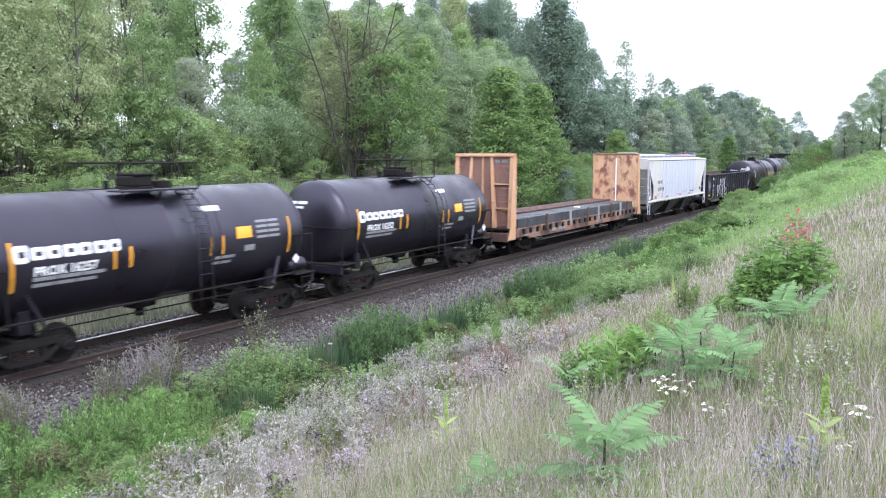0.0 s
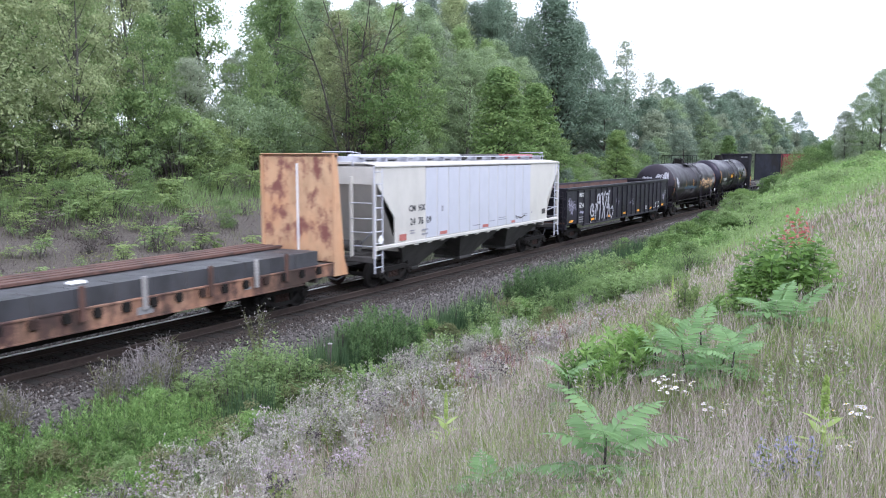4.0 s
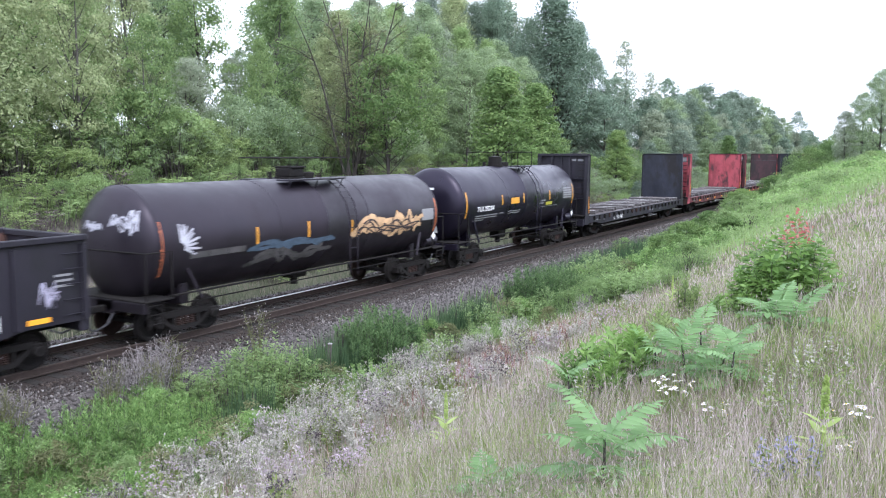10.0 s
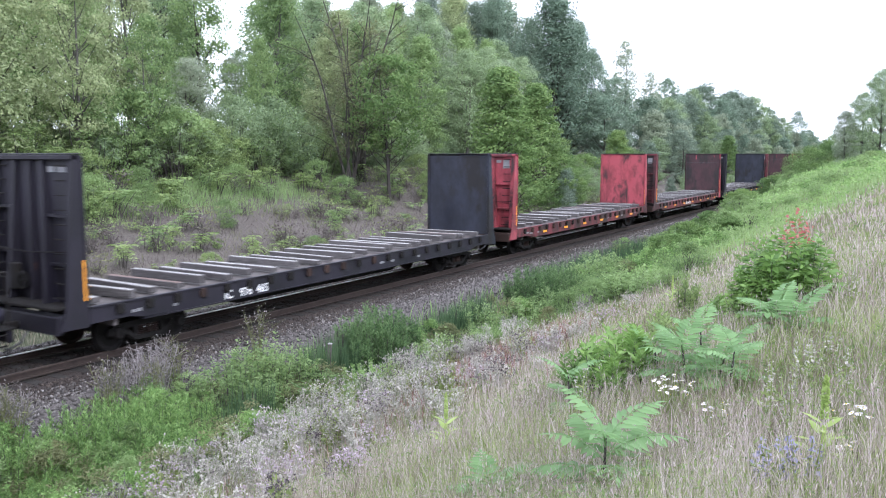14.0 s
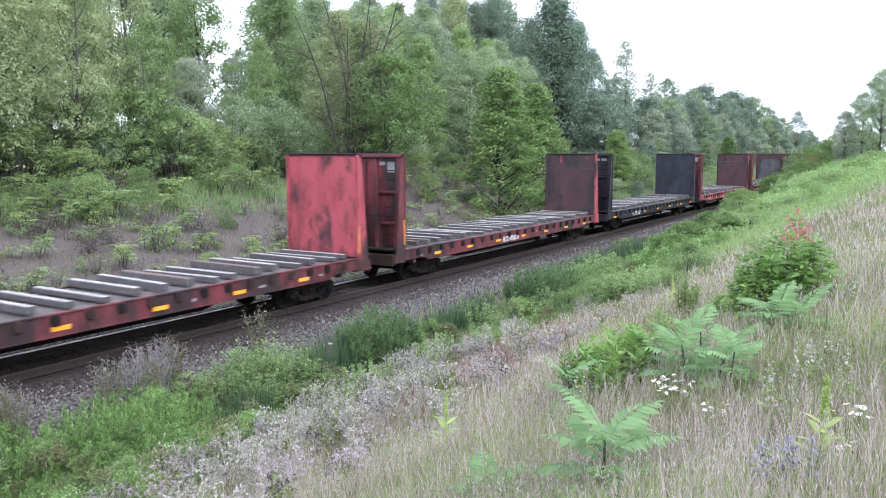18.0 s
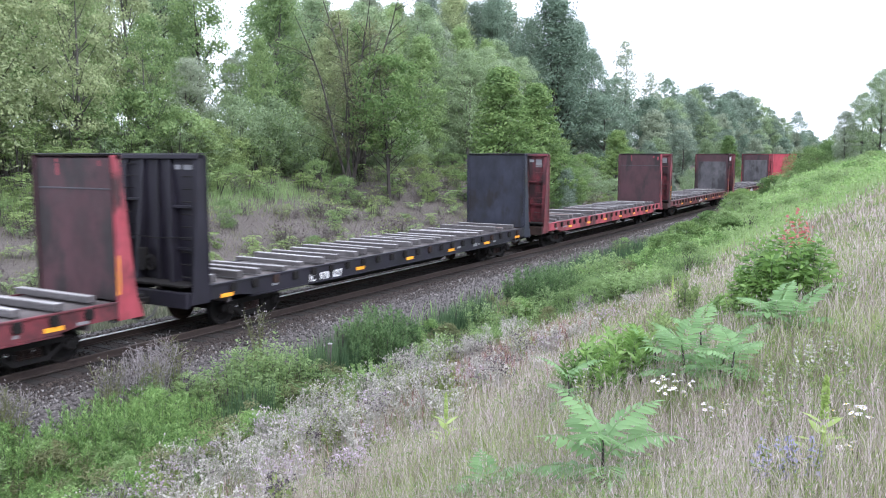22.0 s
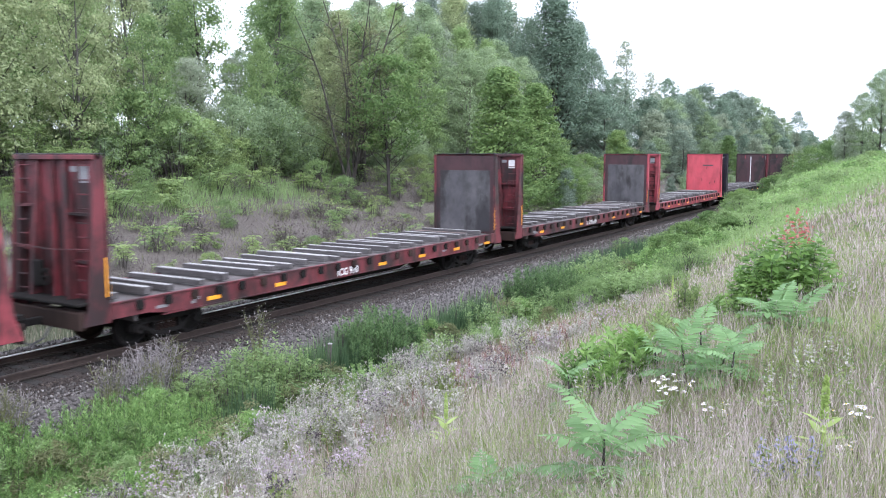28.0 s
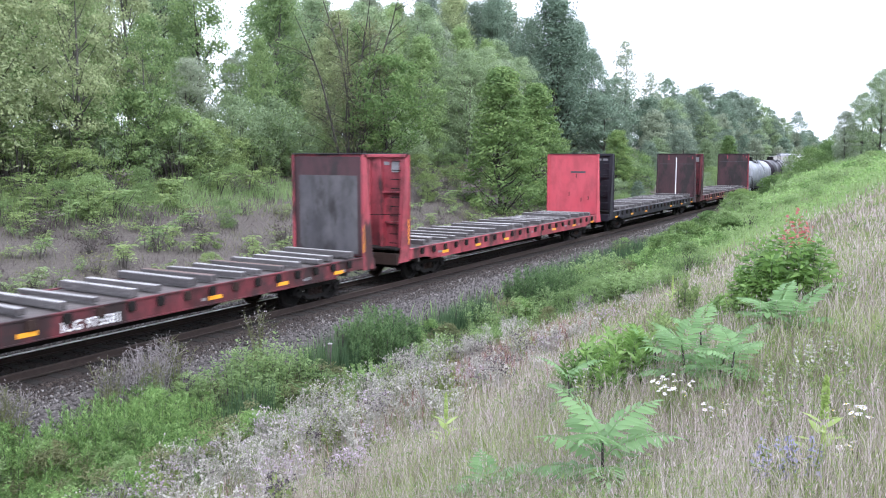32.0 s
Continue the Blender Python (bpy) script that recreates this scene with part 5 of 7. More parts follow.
    for y in (-0.98, 0.98):
        s.tube([(a, y, top), (a, y, top + 0.62), (b, y, top + 0.62), (b, y, top)], 0.022, 6)
        for x in (dome - 0.35, dome + 0.30):
            s.tube([(x, y, top), (x, y, top + 0.62)], 0.014, 5)
    for x in (a, b):
        s.tube([(x, -0.98, top + 0.62), (x, 0.98, top + 0.62)], 0.02, 6)
    part("guard_rail", s, M["iron"], car)
    s = Shape()
    for y in (-1, 1):
        for dx in (-0.2, 0.2):
            pts = [(dx + b - 0.3, y * (R + 0.10) * math.cos(t), axis + (R + 0.10) * math.sin(t)) for t in (1.1, 0.8, 0.45, 0.1)]
            s.tube(pts + [(dx + b - 0.3, y * 1.5, 0.75)], 0.02, 6)
        for k in range(11):
            t = 1.1 - k * 0.13
            p = (y * (R + 0.10) * math.cos(t), axis + (R + 0.10) * math.sin(t)) if t > 0.1 else (y * 1.5, axis - (0.1 - t) / 0.13 * 0.32)
            s.tube([(b - 0.5, *p), (b - 0.1, *p)], 0.014, 5)
    part("ladder", s, M[mat], car)
    for x, z0, z1, wide, m_key in stripes:
        part("reflective_stripe", band(x, x + wide * 0.82, z0, z1, R, axis), M[m_key], tank, "yellow reflective stripe" if m_key == "yellow" else "")
    for x in (-truck, truck):
        bogie(car, x)
    return car, tank


def on_tank(x0, z0, R=1.42, axis=2.50, off=0.006):
    """Lays (u, v) on the near side of a tank; v is measured upright along the skin from the height z0."""
    t0 = math.asin(max(-1, min(1, (z0 - axis) / R)))
    return lambda u, v: (x0 + u, -(R + off) * math.cos(t0 + v / R), axis + (R + off) * math.sin(t0 + v / R))


def on_head(y0, z0, Lc, R, axis, off=0.008):
    """Lays (u, v) on the head of a tank that faces -x; u runs towards the near side."""
    def put(u, v):
        y, z = y0 - u, z0 + v
        q = min(math.hypot(y, z - axis) / R, 0.999) ** 1.25
        return (-(Lc + 0.46 * math.sqrt(1 - q * q)) - off, y, z)
    return put


def band(x0, x1, z0, z1, R=1.42, axis=2.50, off=0.007):
    """A rectangle on the near skin of a tank."""
    put = on_tank(0, z0, R, axis, off)
    t0, t1 = (math.asin(max(-1, min(1, (z - axis) / R))) for z in (z0, z1))
    n, s = 6, Shape()
    vs = [put(x, (t1 - t0) * R * k / n) for k in range(n + 1) for x in (x0, x1)]
    return s.add(vs, [(2 * k, 2 * k + 1, 2 * k + 3, 2 * k + 2) for k in range(n)])


def scrawl(seed, w, h, n, wild=1.0):
    """One looping stroke of spray paint within w by h."""
    rr = random.Random(seed)
    pts, x = [], 0
    a = rr.uniform(0, 6)
    for k in range(n):
        u = k / (n - 1)
        pts.append((w * u + 0.10 * w * wild * math.sin(7 * u + a), h * (0.5 + 0.45 * math.sin(u * 5.5 * wild * 2 + a) * (0.6 + 0.4 * math.cos(3 * u + a)))))
    return pts


def tank_marks(tank, items, R, axis):
    """Stencils on a tank: rows of (kind, x, z, data, material)."""
    for kind, x, z, data, mat in items:
        put = on_tank(x, z, R, axis)
        if kind == "bars":
            stencils((data, put, 0.03), M[mat], tank)
        elif kind == "text":
            part("car_number", letters(data[0], data[1], put), M[mat], tank, "white stencilled car number")
        elif kind == "blocks":
            for k in range(data[0]):
                u, w, h = k * data[1], data[1] * (0.88 - 0.05 * (k % 2)), data[2]
                c = h * 0.12
                ring = [(c, 0), (w - c, 0), (w, c), (w, h - c), (w - c, h), (c, h), (0, h - c), (0, c)]
                inner = [(w * 0.28 + 0.5 * p, h * 0.30 + 0.36 * q) for p, q in ring]
                s = Shape().add([put(u + p, q) for p, q in ring] + [put(u + p, q) for p, q in inner], [(i, (i + 1) % 8, 8 + (i + 1) % 8, 8 + i) for i in range(8)])
                part("sign_mark", s, M[mat], tank, "plain white block mark")


def band_on(tank, x0, x1, z0, z1, mat, R, axis, label=""):
    part("panel", band(x0, x1, z0, z1, R, axis), M[mat], tank, label)


# two alike black tank cars with white block marks
R1, A1 = 1.38, 2.27
for centre, num in ((-105.75, "PROX 16257"), (-94.42, "PROX 16252")):
    car, tank = tank_car(centre, 5.05, "black tank car with white block marks and yellow stripes", "tank_worn", R1, A1,
                         [(-4.08, 1.75, 2.75, 0.10, "yellow"), (4.0, 1.75, 2.75, 0.10, "yellow"), (-1.72, 1.95, 2.42, 0.10, "yellow"), (-1.30, 1.95, 2.42, 0.10, "yellow"),
                          (1.10, 1.95, 2.42, 0.09, "yellow"), (1.50, 1.95, 2.42, 0.09, "yellow")], (-1.15, 1.15), 0.0, truck=3.62)
    tank_marks(tank, [("blocks", -3.62, 2.36, (6, 0.36, 0.26), "stencil"), ("blocks", -3.98, 2.32, (1, 0.34, 0.36), "stencil"), ("text", -3.58, 2.03, (num, 0.27), "stencil"),
                      ("bars", -3.6, 1.80, [(0, 0, 1.5, 0.08), (0, 0.13, 1.7, 0.08)], "stencil_dim"), ("bars", 1.2, 1.70, [(0, 0, 0.7, 0.08), (0.1, 0.14, 0.7, 0.08)], "stencil_dim"),
                      ("bars", 2.75, 2.25, [(0, 0.14 * k, 0.9, 0.07) for k in range(4)], "stencil_dim"), ("bars", 2.3, 1.95, [(0, 0, 0.4, 0.16)], "stencil_dim"),
                      ("bars", 1.15, 3.05, [(0, 0, 0.55, 0.16), (-0.1, 0.05, 0.5, 0.1)], "stencil")], R1, A1)
    band_on(tank, 2.02, 2.56, 2.30, 2.60, "amber", R1, A1, "yellow square panel")
    stencils(([(0, 0.30, 0.85, 0.09), (0.05, 0.16, 0.65, 0.07), (0.05, 0.03, 0.35, 0.07)], on_head(0.75, 2.62, 4.5, R1, A1, 0.02), 0.05), M["stencil"], tank)

# orange flat car with dark packed beams
car = flat_car(-78.68, "orange", "orange", "orange", "orange_stained", "line", 31, None, (0, 0), 0, False, False, "orange rusty bulkhead flat car loaded with dark beams", HALF=8.55)
load = Shape()
for r in range(3):
    for k in range(8):
        x0 = -8.0 + k * 2.0
        y0, y1, zt = ((-1.28, -0.72, 0.42), (-0.70, 0.55, 0.41), (0.57, 1.28, 0.42))[r]
        load.prism([(x0, 0), (x0 + 1.985, 0), (x0 + 1.985, zt), (x0, zt)], y0, y1)
stack = tagged(part("packed_beams", load, M["load"]), "dark grey packed beams on an orange flat car", "beams", "cars of the freight train")
stack.location = (-78.68, 0, 1.21)
CARS.append((stack, -78.68))
top = Shape()
for y in (0.1, 0.45, 0.8, 1.1):
    top.box(-8.0, 8.0, y, y + 0.22, 1.64, 1.72, 0.01)
part("upper_beam", top, M["rust"], stack, "rust-brown beams on top", Matrix.Translation((0, 0, -1.21)))
for k in range(8):
    part("strap", kept("strap", lambda: Shape().box(-0.014, 0.014, -1.29, -0.70, -0.01, 0.428)), M["underframe"], stack, "", Matrix.Translation((-7.0 + k * 2.0, 0, 0)))
for k, x in enumerate((-5.3, -2.4, 0.0, 1.6, 3.6, 5.2, 6.4)):
    part("stake", kept("stake", lambda: Shape().box(-0.06, 0.06, -1.53, -1.45, 0.95, 1.72, 0.012)), M["wood"] if k % 2 else M["rust"], car, "", Matrix.Translation((x, 0, 0)))
stencils(([(0, 0, 0.6, 0.16), (0.8, 0, 0.9, 0.16), (6.0, 0, 0.5, 0.18)], flat_put(-4.6, 0.84, -1.455), 0.05), M["stencil_dim"], car)
part("wrapper", Shape().box(0.2, 0.6, -0.85, -0.6, 1.63, 1.71, 0.03), M["stencil"], stack, "pale wrapper", Matrix.Translation((0, 0, -1.21)))


# pale covered hopper
def hopper_car(centre, half, label, body_m, end_m, marks=True):
    car = car_thing("covered_hopper", label, "hopper car", centre)
    h = half - 0.05
    side = Shape()
    lo, hi, zs = -h + 1.15, h - 1.35, 1.48
    for y in (-1.45, 1.45):
        side.prism([(lo, zs), (hi, zs), (hi, 2.36), (h - 0.15, 3.7), (h - 0.15, 4.06), (-h + 0.1, 4.06), (-h + 0.1, 3.55), (lo, 2.36)], y - 0.02, y + 0.02)
    part("side_wall", side, M[end_m], car)
    for y in (-1.475, 1.475):
        for k in range(11):
            x0 = lo + 1.95 + k * 0.80
            part("side_panel", kept("hopper_panel", lambda: Shape().box(0.0, 0.745, -0.012, 0.012, 0, 2.5, 0.01)), M[body_m], car, "", Matrix.Translation((x0, y, 1.52)))
    ch = Shape()
    for y in (-1, 1):
        ch.box(-h + 0.05, h - 0.1, y * 1.47 - 0.05, y * 1.47 + 0.05, 4.05, 4.12, 0.015)
        ch.box(lo - 1.0, hi + 1.25, y * 1.47 - 0.05, y * 1.47 + 0.05, 1.38, 1.49, 0.015)
        for k in range(14):
            x = lo + 0.3 + k * (hi - lo) / 14
            ch.box(x, x + 0.25, y * 1.44 - 0.04, y * 1.44 + 0.04, 1.33, 1.39)
    part("chord", ch, M[end_m], car)
    # thin dark box in place of the shadow that the eave casts on the panels
    part("drip_edge", Shape().box(lo + 1.9, lo + 10.8, -1.50, -1.46, 4.015, 4.045), M["underframe"], car, "dark strip standing for the shadow under the eave")
    roof = Shape()
    arc = [(1.46 * math.cos(t), 4.08 + 0.15 * math.sin(t)) for t in np.linspace(0, math.pi, 13)]
    vs = [(x, y, z) for x in (-h + 0.08, h - 0.12) for y, z in arc]
    roof.add(vs, [(k, k + 1, k + 14, k + 13) for k in range(12)] + [tuple(range(12, -1, -1)), tuple(range(13, 26))])
    part("roof", roof, M[end_m], car)
    board = Shape()
    for y in (-0.62, 0.42):
        board.box(-h + 0.2, h - 0.1, y - 0.12, y + 0.1, 4.36, 4.40, 0.006)
    for k in range(12):
        x = -h + 0.5 + k * (2 * h - 1) / 11
        board.box(x, x + 0.04, -0.72, 0.66, 4.2, 4.36)
    part("running_board", board, M["white"], car, "roof walk on brackets")
    for k in range(4):
        x0 = -h + 0.9 + k * 3.5
        part("hatch_cover", Shape().box(x0, x0 + 3.3, -0.32, 0.32, 4.28, 4.47, 0.06), M["hatch_red"] if k == 3 else M["underframe"] if k == 2 else M["white"], car, "red roof hatch" if k == 3 else "")
    slope = Shape()
    slope.add([(-h + 0.1, -1.42, 3.55), (-h + 0.1, 1.42, 3.55), (lo + 0.3, 1.42, 1.2), (lo + 0.3, -1.42, 1.2)], [(0, 1, 2, 3)])
    slope.box(-h + 0.08, -h + 0.13, -1.44, 1.44, 3.5, 4.15)
    part("slope_sheet", slope, M["cream"], car)
    slope = Shape()
    slope.add([(h - 0.15, -1.42, 3.7), (h - 0.15, 1.42, 3.7), (hi - 0.3, 1.42, 1.2), (hi - 0.3, -1.42, 1.2)], [(3, 2, 1, 0)])
    slope.box(h - 0.18, h - 0.13, -1.44, 1.44, 3.65, 4.15)
    part("slope_sheet", slope, M["cream"], car)
    for k in range(3):
        xc = lo + 2.3 + k * (hi - lo - 4.4) / 2
        b = Shape()
        wtop, wbot = 1.75, 0.42
        pts = []
        for z, w, d in ((1.40, wtop, 1.36), (0.36, wbot, 0.55)):
            pts += [(xc - w, -d, z), (xc + w, -d, z), (xc + w, d, z), (xc - w, d, z)]
        b.add(pts, [(0, 1, 5, 4), (1, 2, 6, 5), (2, 3, 7, 6), (3, 0, 4, 7), (4, 5, 6, 7)])
        b.box(xc - 0.5, xc + 0.5, -0.62, 0.62, 0.26, 0.38, 0.02)
        part("discharge_bay", b, M["underframe"], car, "grey sloping discharge bay")
    sill = Shape().box(-h, h, -0.32, 0.32, 0.78, 1.12, 0.02)
    for w in (-1, 1):
        sill.box(min(w * h, w * (h - 0.16)), max(w * h, w * (h - 0.16)), -1.42, 1.42, 0.95, 1.15, 0.02)
    part("centre_sill", sill, M["underframe"], car)
    for w in (-1, 1):
        e = Shape()
        for y in (-1.42, -0.5, 0.5, 1.42):
            e.box(min(w * h, w * (h - 0.10)), max(w * h, w * (h - 0.10)), y - 0.05, y + 0.05, 1.1, 3.75, 0.01)
        e.box(w * (h - 1.2) if w > 0 else -h, h if w > 0 else -h + 1.2, -1.49, -1.41, 1.36, 1.50, 0.01)
        part("end_post", e, M["cream"], car)
        e = Shape()
        for y in (-1.46, 1.46):
            ladder(e, w * h - (0.44 if w > 0 else 0), y, 0.62, 4.1, 0.44, "x", 9, 0.02)
        for z in (1.5, 1.95, 2.4, 2.9):
            e.tube([(w * h, -1.4, z), (w * h, -0.5, z)], 0.018, 6)
        e.tube([(w * h, -1.4, 2.0), (w * (h - 0.9), -0.2, 1.4)], 0.03, 6)
        e.tube([(w * h, -0.62, 4.1), (w * h, -0.62, 4.55), (w * (h - 0.4), -0.62, 4.5)], 0.02, 6)
        e.tube([(w * h, -0.62, 4.55), (w * h, 0.62, 4.55)], 0.02, 6)
        part("ladder", e, M["white"], car)
        coupler(car, w * h, w)
    if marks:
        part("car_number", letters("CM  HX", 0.30, flat_put(-5.55, 2.52, -1.478)), M["ink"], car, "dark stencilled letters")
        part("car_number", letters("24  76  09", 0.34, flat_put(-5.5, 2.05, -1.492)), M["ink"], car, "dark stencilled numbers")
        stencils(([(0, 0, 0.3, 0.04), (0, 0.09, 0.3, 0.04), (0.75, 0.05, 0.42, 0.06), (0.75, -0.1, 0.42, 0.06)], flat_put(-5.5, 1.75, -1.492)), M["faint"], car)
        stencils(([(4.2, 0.02, 0.6, 0.04), (5.6, 0.1, 0.5, 0.03), (6.4, 0.1, 0.7, 0.03), (6.4, 0.18, 0.7, 0.03), (8.0, 0.1, 0.5, 0.04), (8.7, 0.1, 0.5, 0.04), (8.7, 0.18, 0.5, 0.04), (1.8, 0.75, 0.14, 0.2), (9.6, 0.2, 0.12, 0.06)], flat_put(-5.2, 1.66, -1.492)), M["faint"], car)
        for x, w, hh in ((-6.15, 0.42, 0.22), (-3.5, 0.5, 0.12), (-0.2, 0.5, 0.12), (2.4, 0.35, 0.1)):
            part("panel", Shape().box(x, x + w, -1.496, -1.48, 1.56, 1.56 + hh, 0.003), M["salmon"], car, "salmon reflective panel")
        part("panel", Shape().box(5.6, 5.95, -1.496, -1.48, 1.75, 1.98, 0.003), M["underframe"], car)
        loops = Shape()
        loops.ribbon(scrawl(3, 0.95, 0.3, 40, 1.3), 0.05, flat_put(2.7, 1.6, -1.498))
        part("graffiti", loops, M["underframe"], car, "grey looping spray mark")
        part("placard", Shape().prism([(-7.42, 1.7), (-7.25, 1.53), (-7.08, 1.7), (-7.25, 1.87)], -1.50, -1.493), M["stencil"], car)
    part("air_reservoir", Shape().tube([(-h + 0.3, -0.6, 1.45), (-h + 0.3, 0.7, 1.45)], 0.2, 14), M["underframe"], car)
    for x in (-half + 1.75, half - 1.75):
        bogie(car, x)
    return car


hopper_car(-60.5, 7.6, "pale grey covered hopper car with a red roof hatch", "white", "cream")

# black gondola with spray paint
gon = car_thing("gondola_car", "black ribbed gondola car with white graffiti", "gondola car", -42.88)
h = 9.0
s = Shape()
for y in (-1.40, 1.40):
    s.prism([(-h, 0.98), (-7.6, 0.98), (-6.6, 0.80), (6.6, 0.80), (7.6, 0.98), (h, 0.98), (h, 2.72), (-h, 2.72)], y - 0.015, y + 0.015)
part("side_wall", s, M["black"], gon)
for y in (-1.43, 1.43):
    for x in [-h + 0.08] + [-7.4 + 0.871 * k for k in range(18)] + [h - 0.08]:
        z0 = 0.84 if abs(x) < 6.6 else 1.0
        part("rib", kept("gon_rib%d" % (abs(x) < 6.6), lambda: Shape().prism([(-0.075, z0), (0.075, z0), (0.055, 2.62), (-0.055, 2.62)], -0.05, 0.05)), M["black"], gon, "", Matrix.Translation((x, y, 0)))
for y in (-1.44, 1.44):
    part("top_chord", Shape().box(-h, h, y - 0.07, y + 0.07, 2.68, 2.81, 0.02), M["black"], gon)
    part("bottom_chord", Shape().box(-6.7, 6.7, y - 0.05, y + 0.05, 0.78, 0.86, 0.01), M["black"], gon)
for w in (-1, 1):
    part("top_chord", Shape().box(min(w * h, w * (h - 0.12)), max(w * h, w * (h - 0.12)), -1.37, 1.37, 2.66, 2.80, 0.02), M["black"], gon)
s = Shape()
s.box(-h, h, -1.36, 1.36, 1.02, 1.10)
for y in (-1.37, 1.37):
    s.box(-h + 0.05, h - 0.05, y - 0.012, y + 0.012, 1.1, 2.70)
part("lining", s, M["rust"], gon, "rusty inside of the box")
for w in (-1, 1):
    s = Shape()
    s.box(min(w * (h - 0.06), w * (h - 0.02)), max(w * (h - 0.06), w * (h - 0.02)), -1.39, 1.39, 0.98, 2.7)
    for z in (1.3, 1.75, 2.2):
        s.box(min(w * h, w * (h + 0.06)), max(w * h, w * (h + 0.06)), -1.39, 1.39, z, z + 0.09, 0.01)
    for y in (-1.3, 1.2):
        ladder(s, w * (h + 0.09), y - (0 if y < 0 else 0.3), 0.6, 2.6, 0.4, "y", 5)
    s.box(min(w * h, w * (h - 0.2)), max(w * h, w * (h - 0.2)), -1.42, 1.42, 0.74, 1.0, 0.02)
    part("end_wall", s, M["black"], gon)
s = Shape().box(-h, h, -0.32, 0.32, 0.66, 1.02, 0.02)
part("centre_sill", s, M["iron"], gon)
s = Shape()
for k in range(5):
    s.tube([(-h + 0.1, -1.46, 1.15 + 0.32 * k), (-h + 0.55, -1.46, 1.15 + 0.32 * k)], 0.014, 5)
    s.tube([(h - 0.55, -1.46, 1.15 + 0.32 * k), (h - 0.1, -1.46, 1.15 + 0.32 * k)], 0.014, 5)
part("grab_iron", s, M["black"], gon)
P = flat_put
part("car_number", letters("WKCR", 0.27, P(-7.28, 2.30, -1.425)), M["stencil"], gon, "white stencilled letters")
part("car_number", letters("3714", 0.34, P(-7.25, 1.74, -1.425)), M["stencil"], gon, "white stencilled numbers")
stencils(([(0, 0, 0.85, 0.07), (0, 0.12, 0.85, 0.07), (0.02, 0.24, 0.8, 0.06)], P(-7.2, 0.98, -1.425), 0.04), M["stencil_dim"], gon)
stencils(([(0, 0, 0.35, 0.06), (0, 0.1, 0.35, 0.06), (0.05, 0.2, 0.25, 0.05)], P(-3.85, 2.12, -1.425)), M["stencil_dim"], gon)
stencils(([(0, 0, 0.4, 0.05), (0, 0.11, 0.4, 0.05), (0, 0.22, 0.4, 0.05)], P(8.25, 1.75, -1.425)), M["stencil_dim"], gon)
stencils(([(0, 0, 0.28, 0.22), (1.55, -0.05, 0.5, 0.06), (2.3, 0.0, 0.7, 0.04), (2.3, 0.3, 0.7, 0.04), (2.3, 0, 0.05, 0.3), (2.95, 0, 0.05, 0.34)], P(4.05, 1.02, -1.425)), M["stencil"], gon)
for x in (-8.5, -5.48, -2.87, -0.25, 2.36, 4.97, 7.62):
    z = 1.06 if abs(x) > 7 else 0.98
    part("reflector", kept("gon_reflector", lambda: Shape().box(0, 0.5, -0.006, 0, 0, 0.11, 0.003)), M["amber"], gon, "amber reflector", Matrix.Translation((x, -1.417, z)))
# tall outlined letters, drips below
glyphs = [[(0, 0.05), (0.05, 0.5), (0.3, 0.62), (0.5, 0.45), (0.2, 0.3), (0.55, 0.2), (0.45, 0.0), (0.1, 0.02)], [(0.75, -0.25), (0.8, 0.4), (0.95, 0.55), (0.7, 0.6)],
          [(1.0, 0.2), (1.05, 1.05), (1.3, 1.1), (1.35, 0.6), (1.1, 0.7)], [(1.35, -0.3), (1.5, 0.4), (1.45, 1.0), (1.75, 1.15), (1.85, 0.5)],
          [(1.75, -0.25), (2.0, 0.3), (1.95, 0.85), (2.25, 1.2)], [(2.2, -0.3), (2.1, 0.2), (2.45, 0.75), (2.35, 1.05), (2.7, 1.1), (2.65, 0.3), (2.45, 0.35)],
          [(2.55, -0.2), (2.75, 0.1), (2.85, 1.2), (3.05, 1.22)], [(2.9, 0.5), (3.05, -0.1), (3.35, -0.3), (3.6, 0.1), (3.45, 0.35), (3.2, 0.2)], [(0.02, -0.32), (0.14, -0.3)]]
for q in glyphs:
    pts = []
    for i in range(len(q) - 1):
        pts += [(q[i][0] + (q[i + 1][0] - q[i][0]) * t, q[i][1] + (q[i + 1][1] - q[i][1]) * t) for t in (0, 0.25, 0.5, 0.75)]
    pts.append(q[-1])
    part("graffiti", Shape().ribbon(pts, 0.095, P(-5.75, 1.22, -1.487)), M["spray_white"], gon, "white spray-painted stroke")
for k, (x, z, w, hh) in enumerate(((-8.75, 1.35, 1.0, 1.0), (-7.15, 1.38, 0.5, 0.22), (-1.5, 1.5, 0.5, 0.5), (1.05, 1.35, 0.6, 0.5), (1.25, 1.7, 0.25, 0.3), (7.9, 1.25, 0.4, 0.7))):
    for j in range(4):
        part("graffiti", Shape().ribbon(scrawl(11 * k + j, w, hh, 16, 0.9 + 0.2 * j), 0.03, P(x, z, -1.424 - 0.002 * j)), M["pale"], gon, "faded lilac spray scrawl")
for x in (-7.15, 7.15):
    bogie(gon, x)
coupler(gon, -h, -1)
coupler(gon, h, 1)

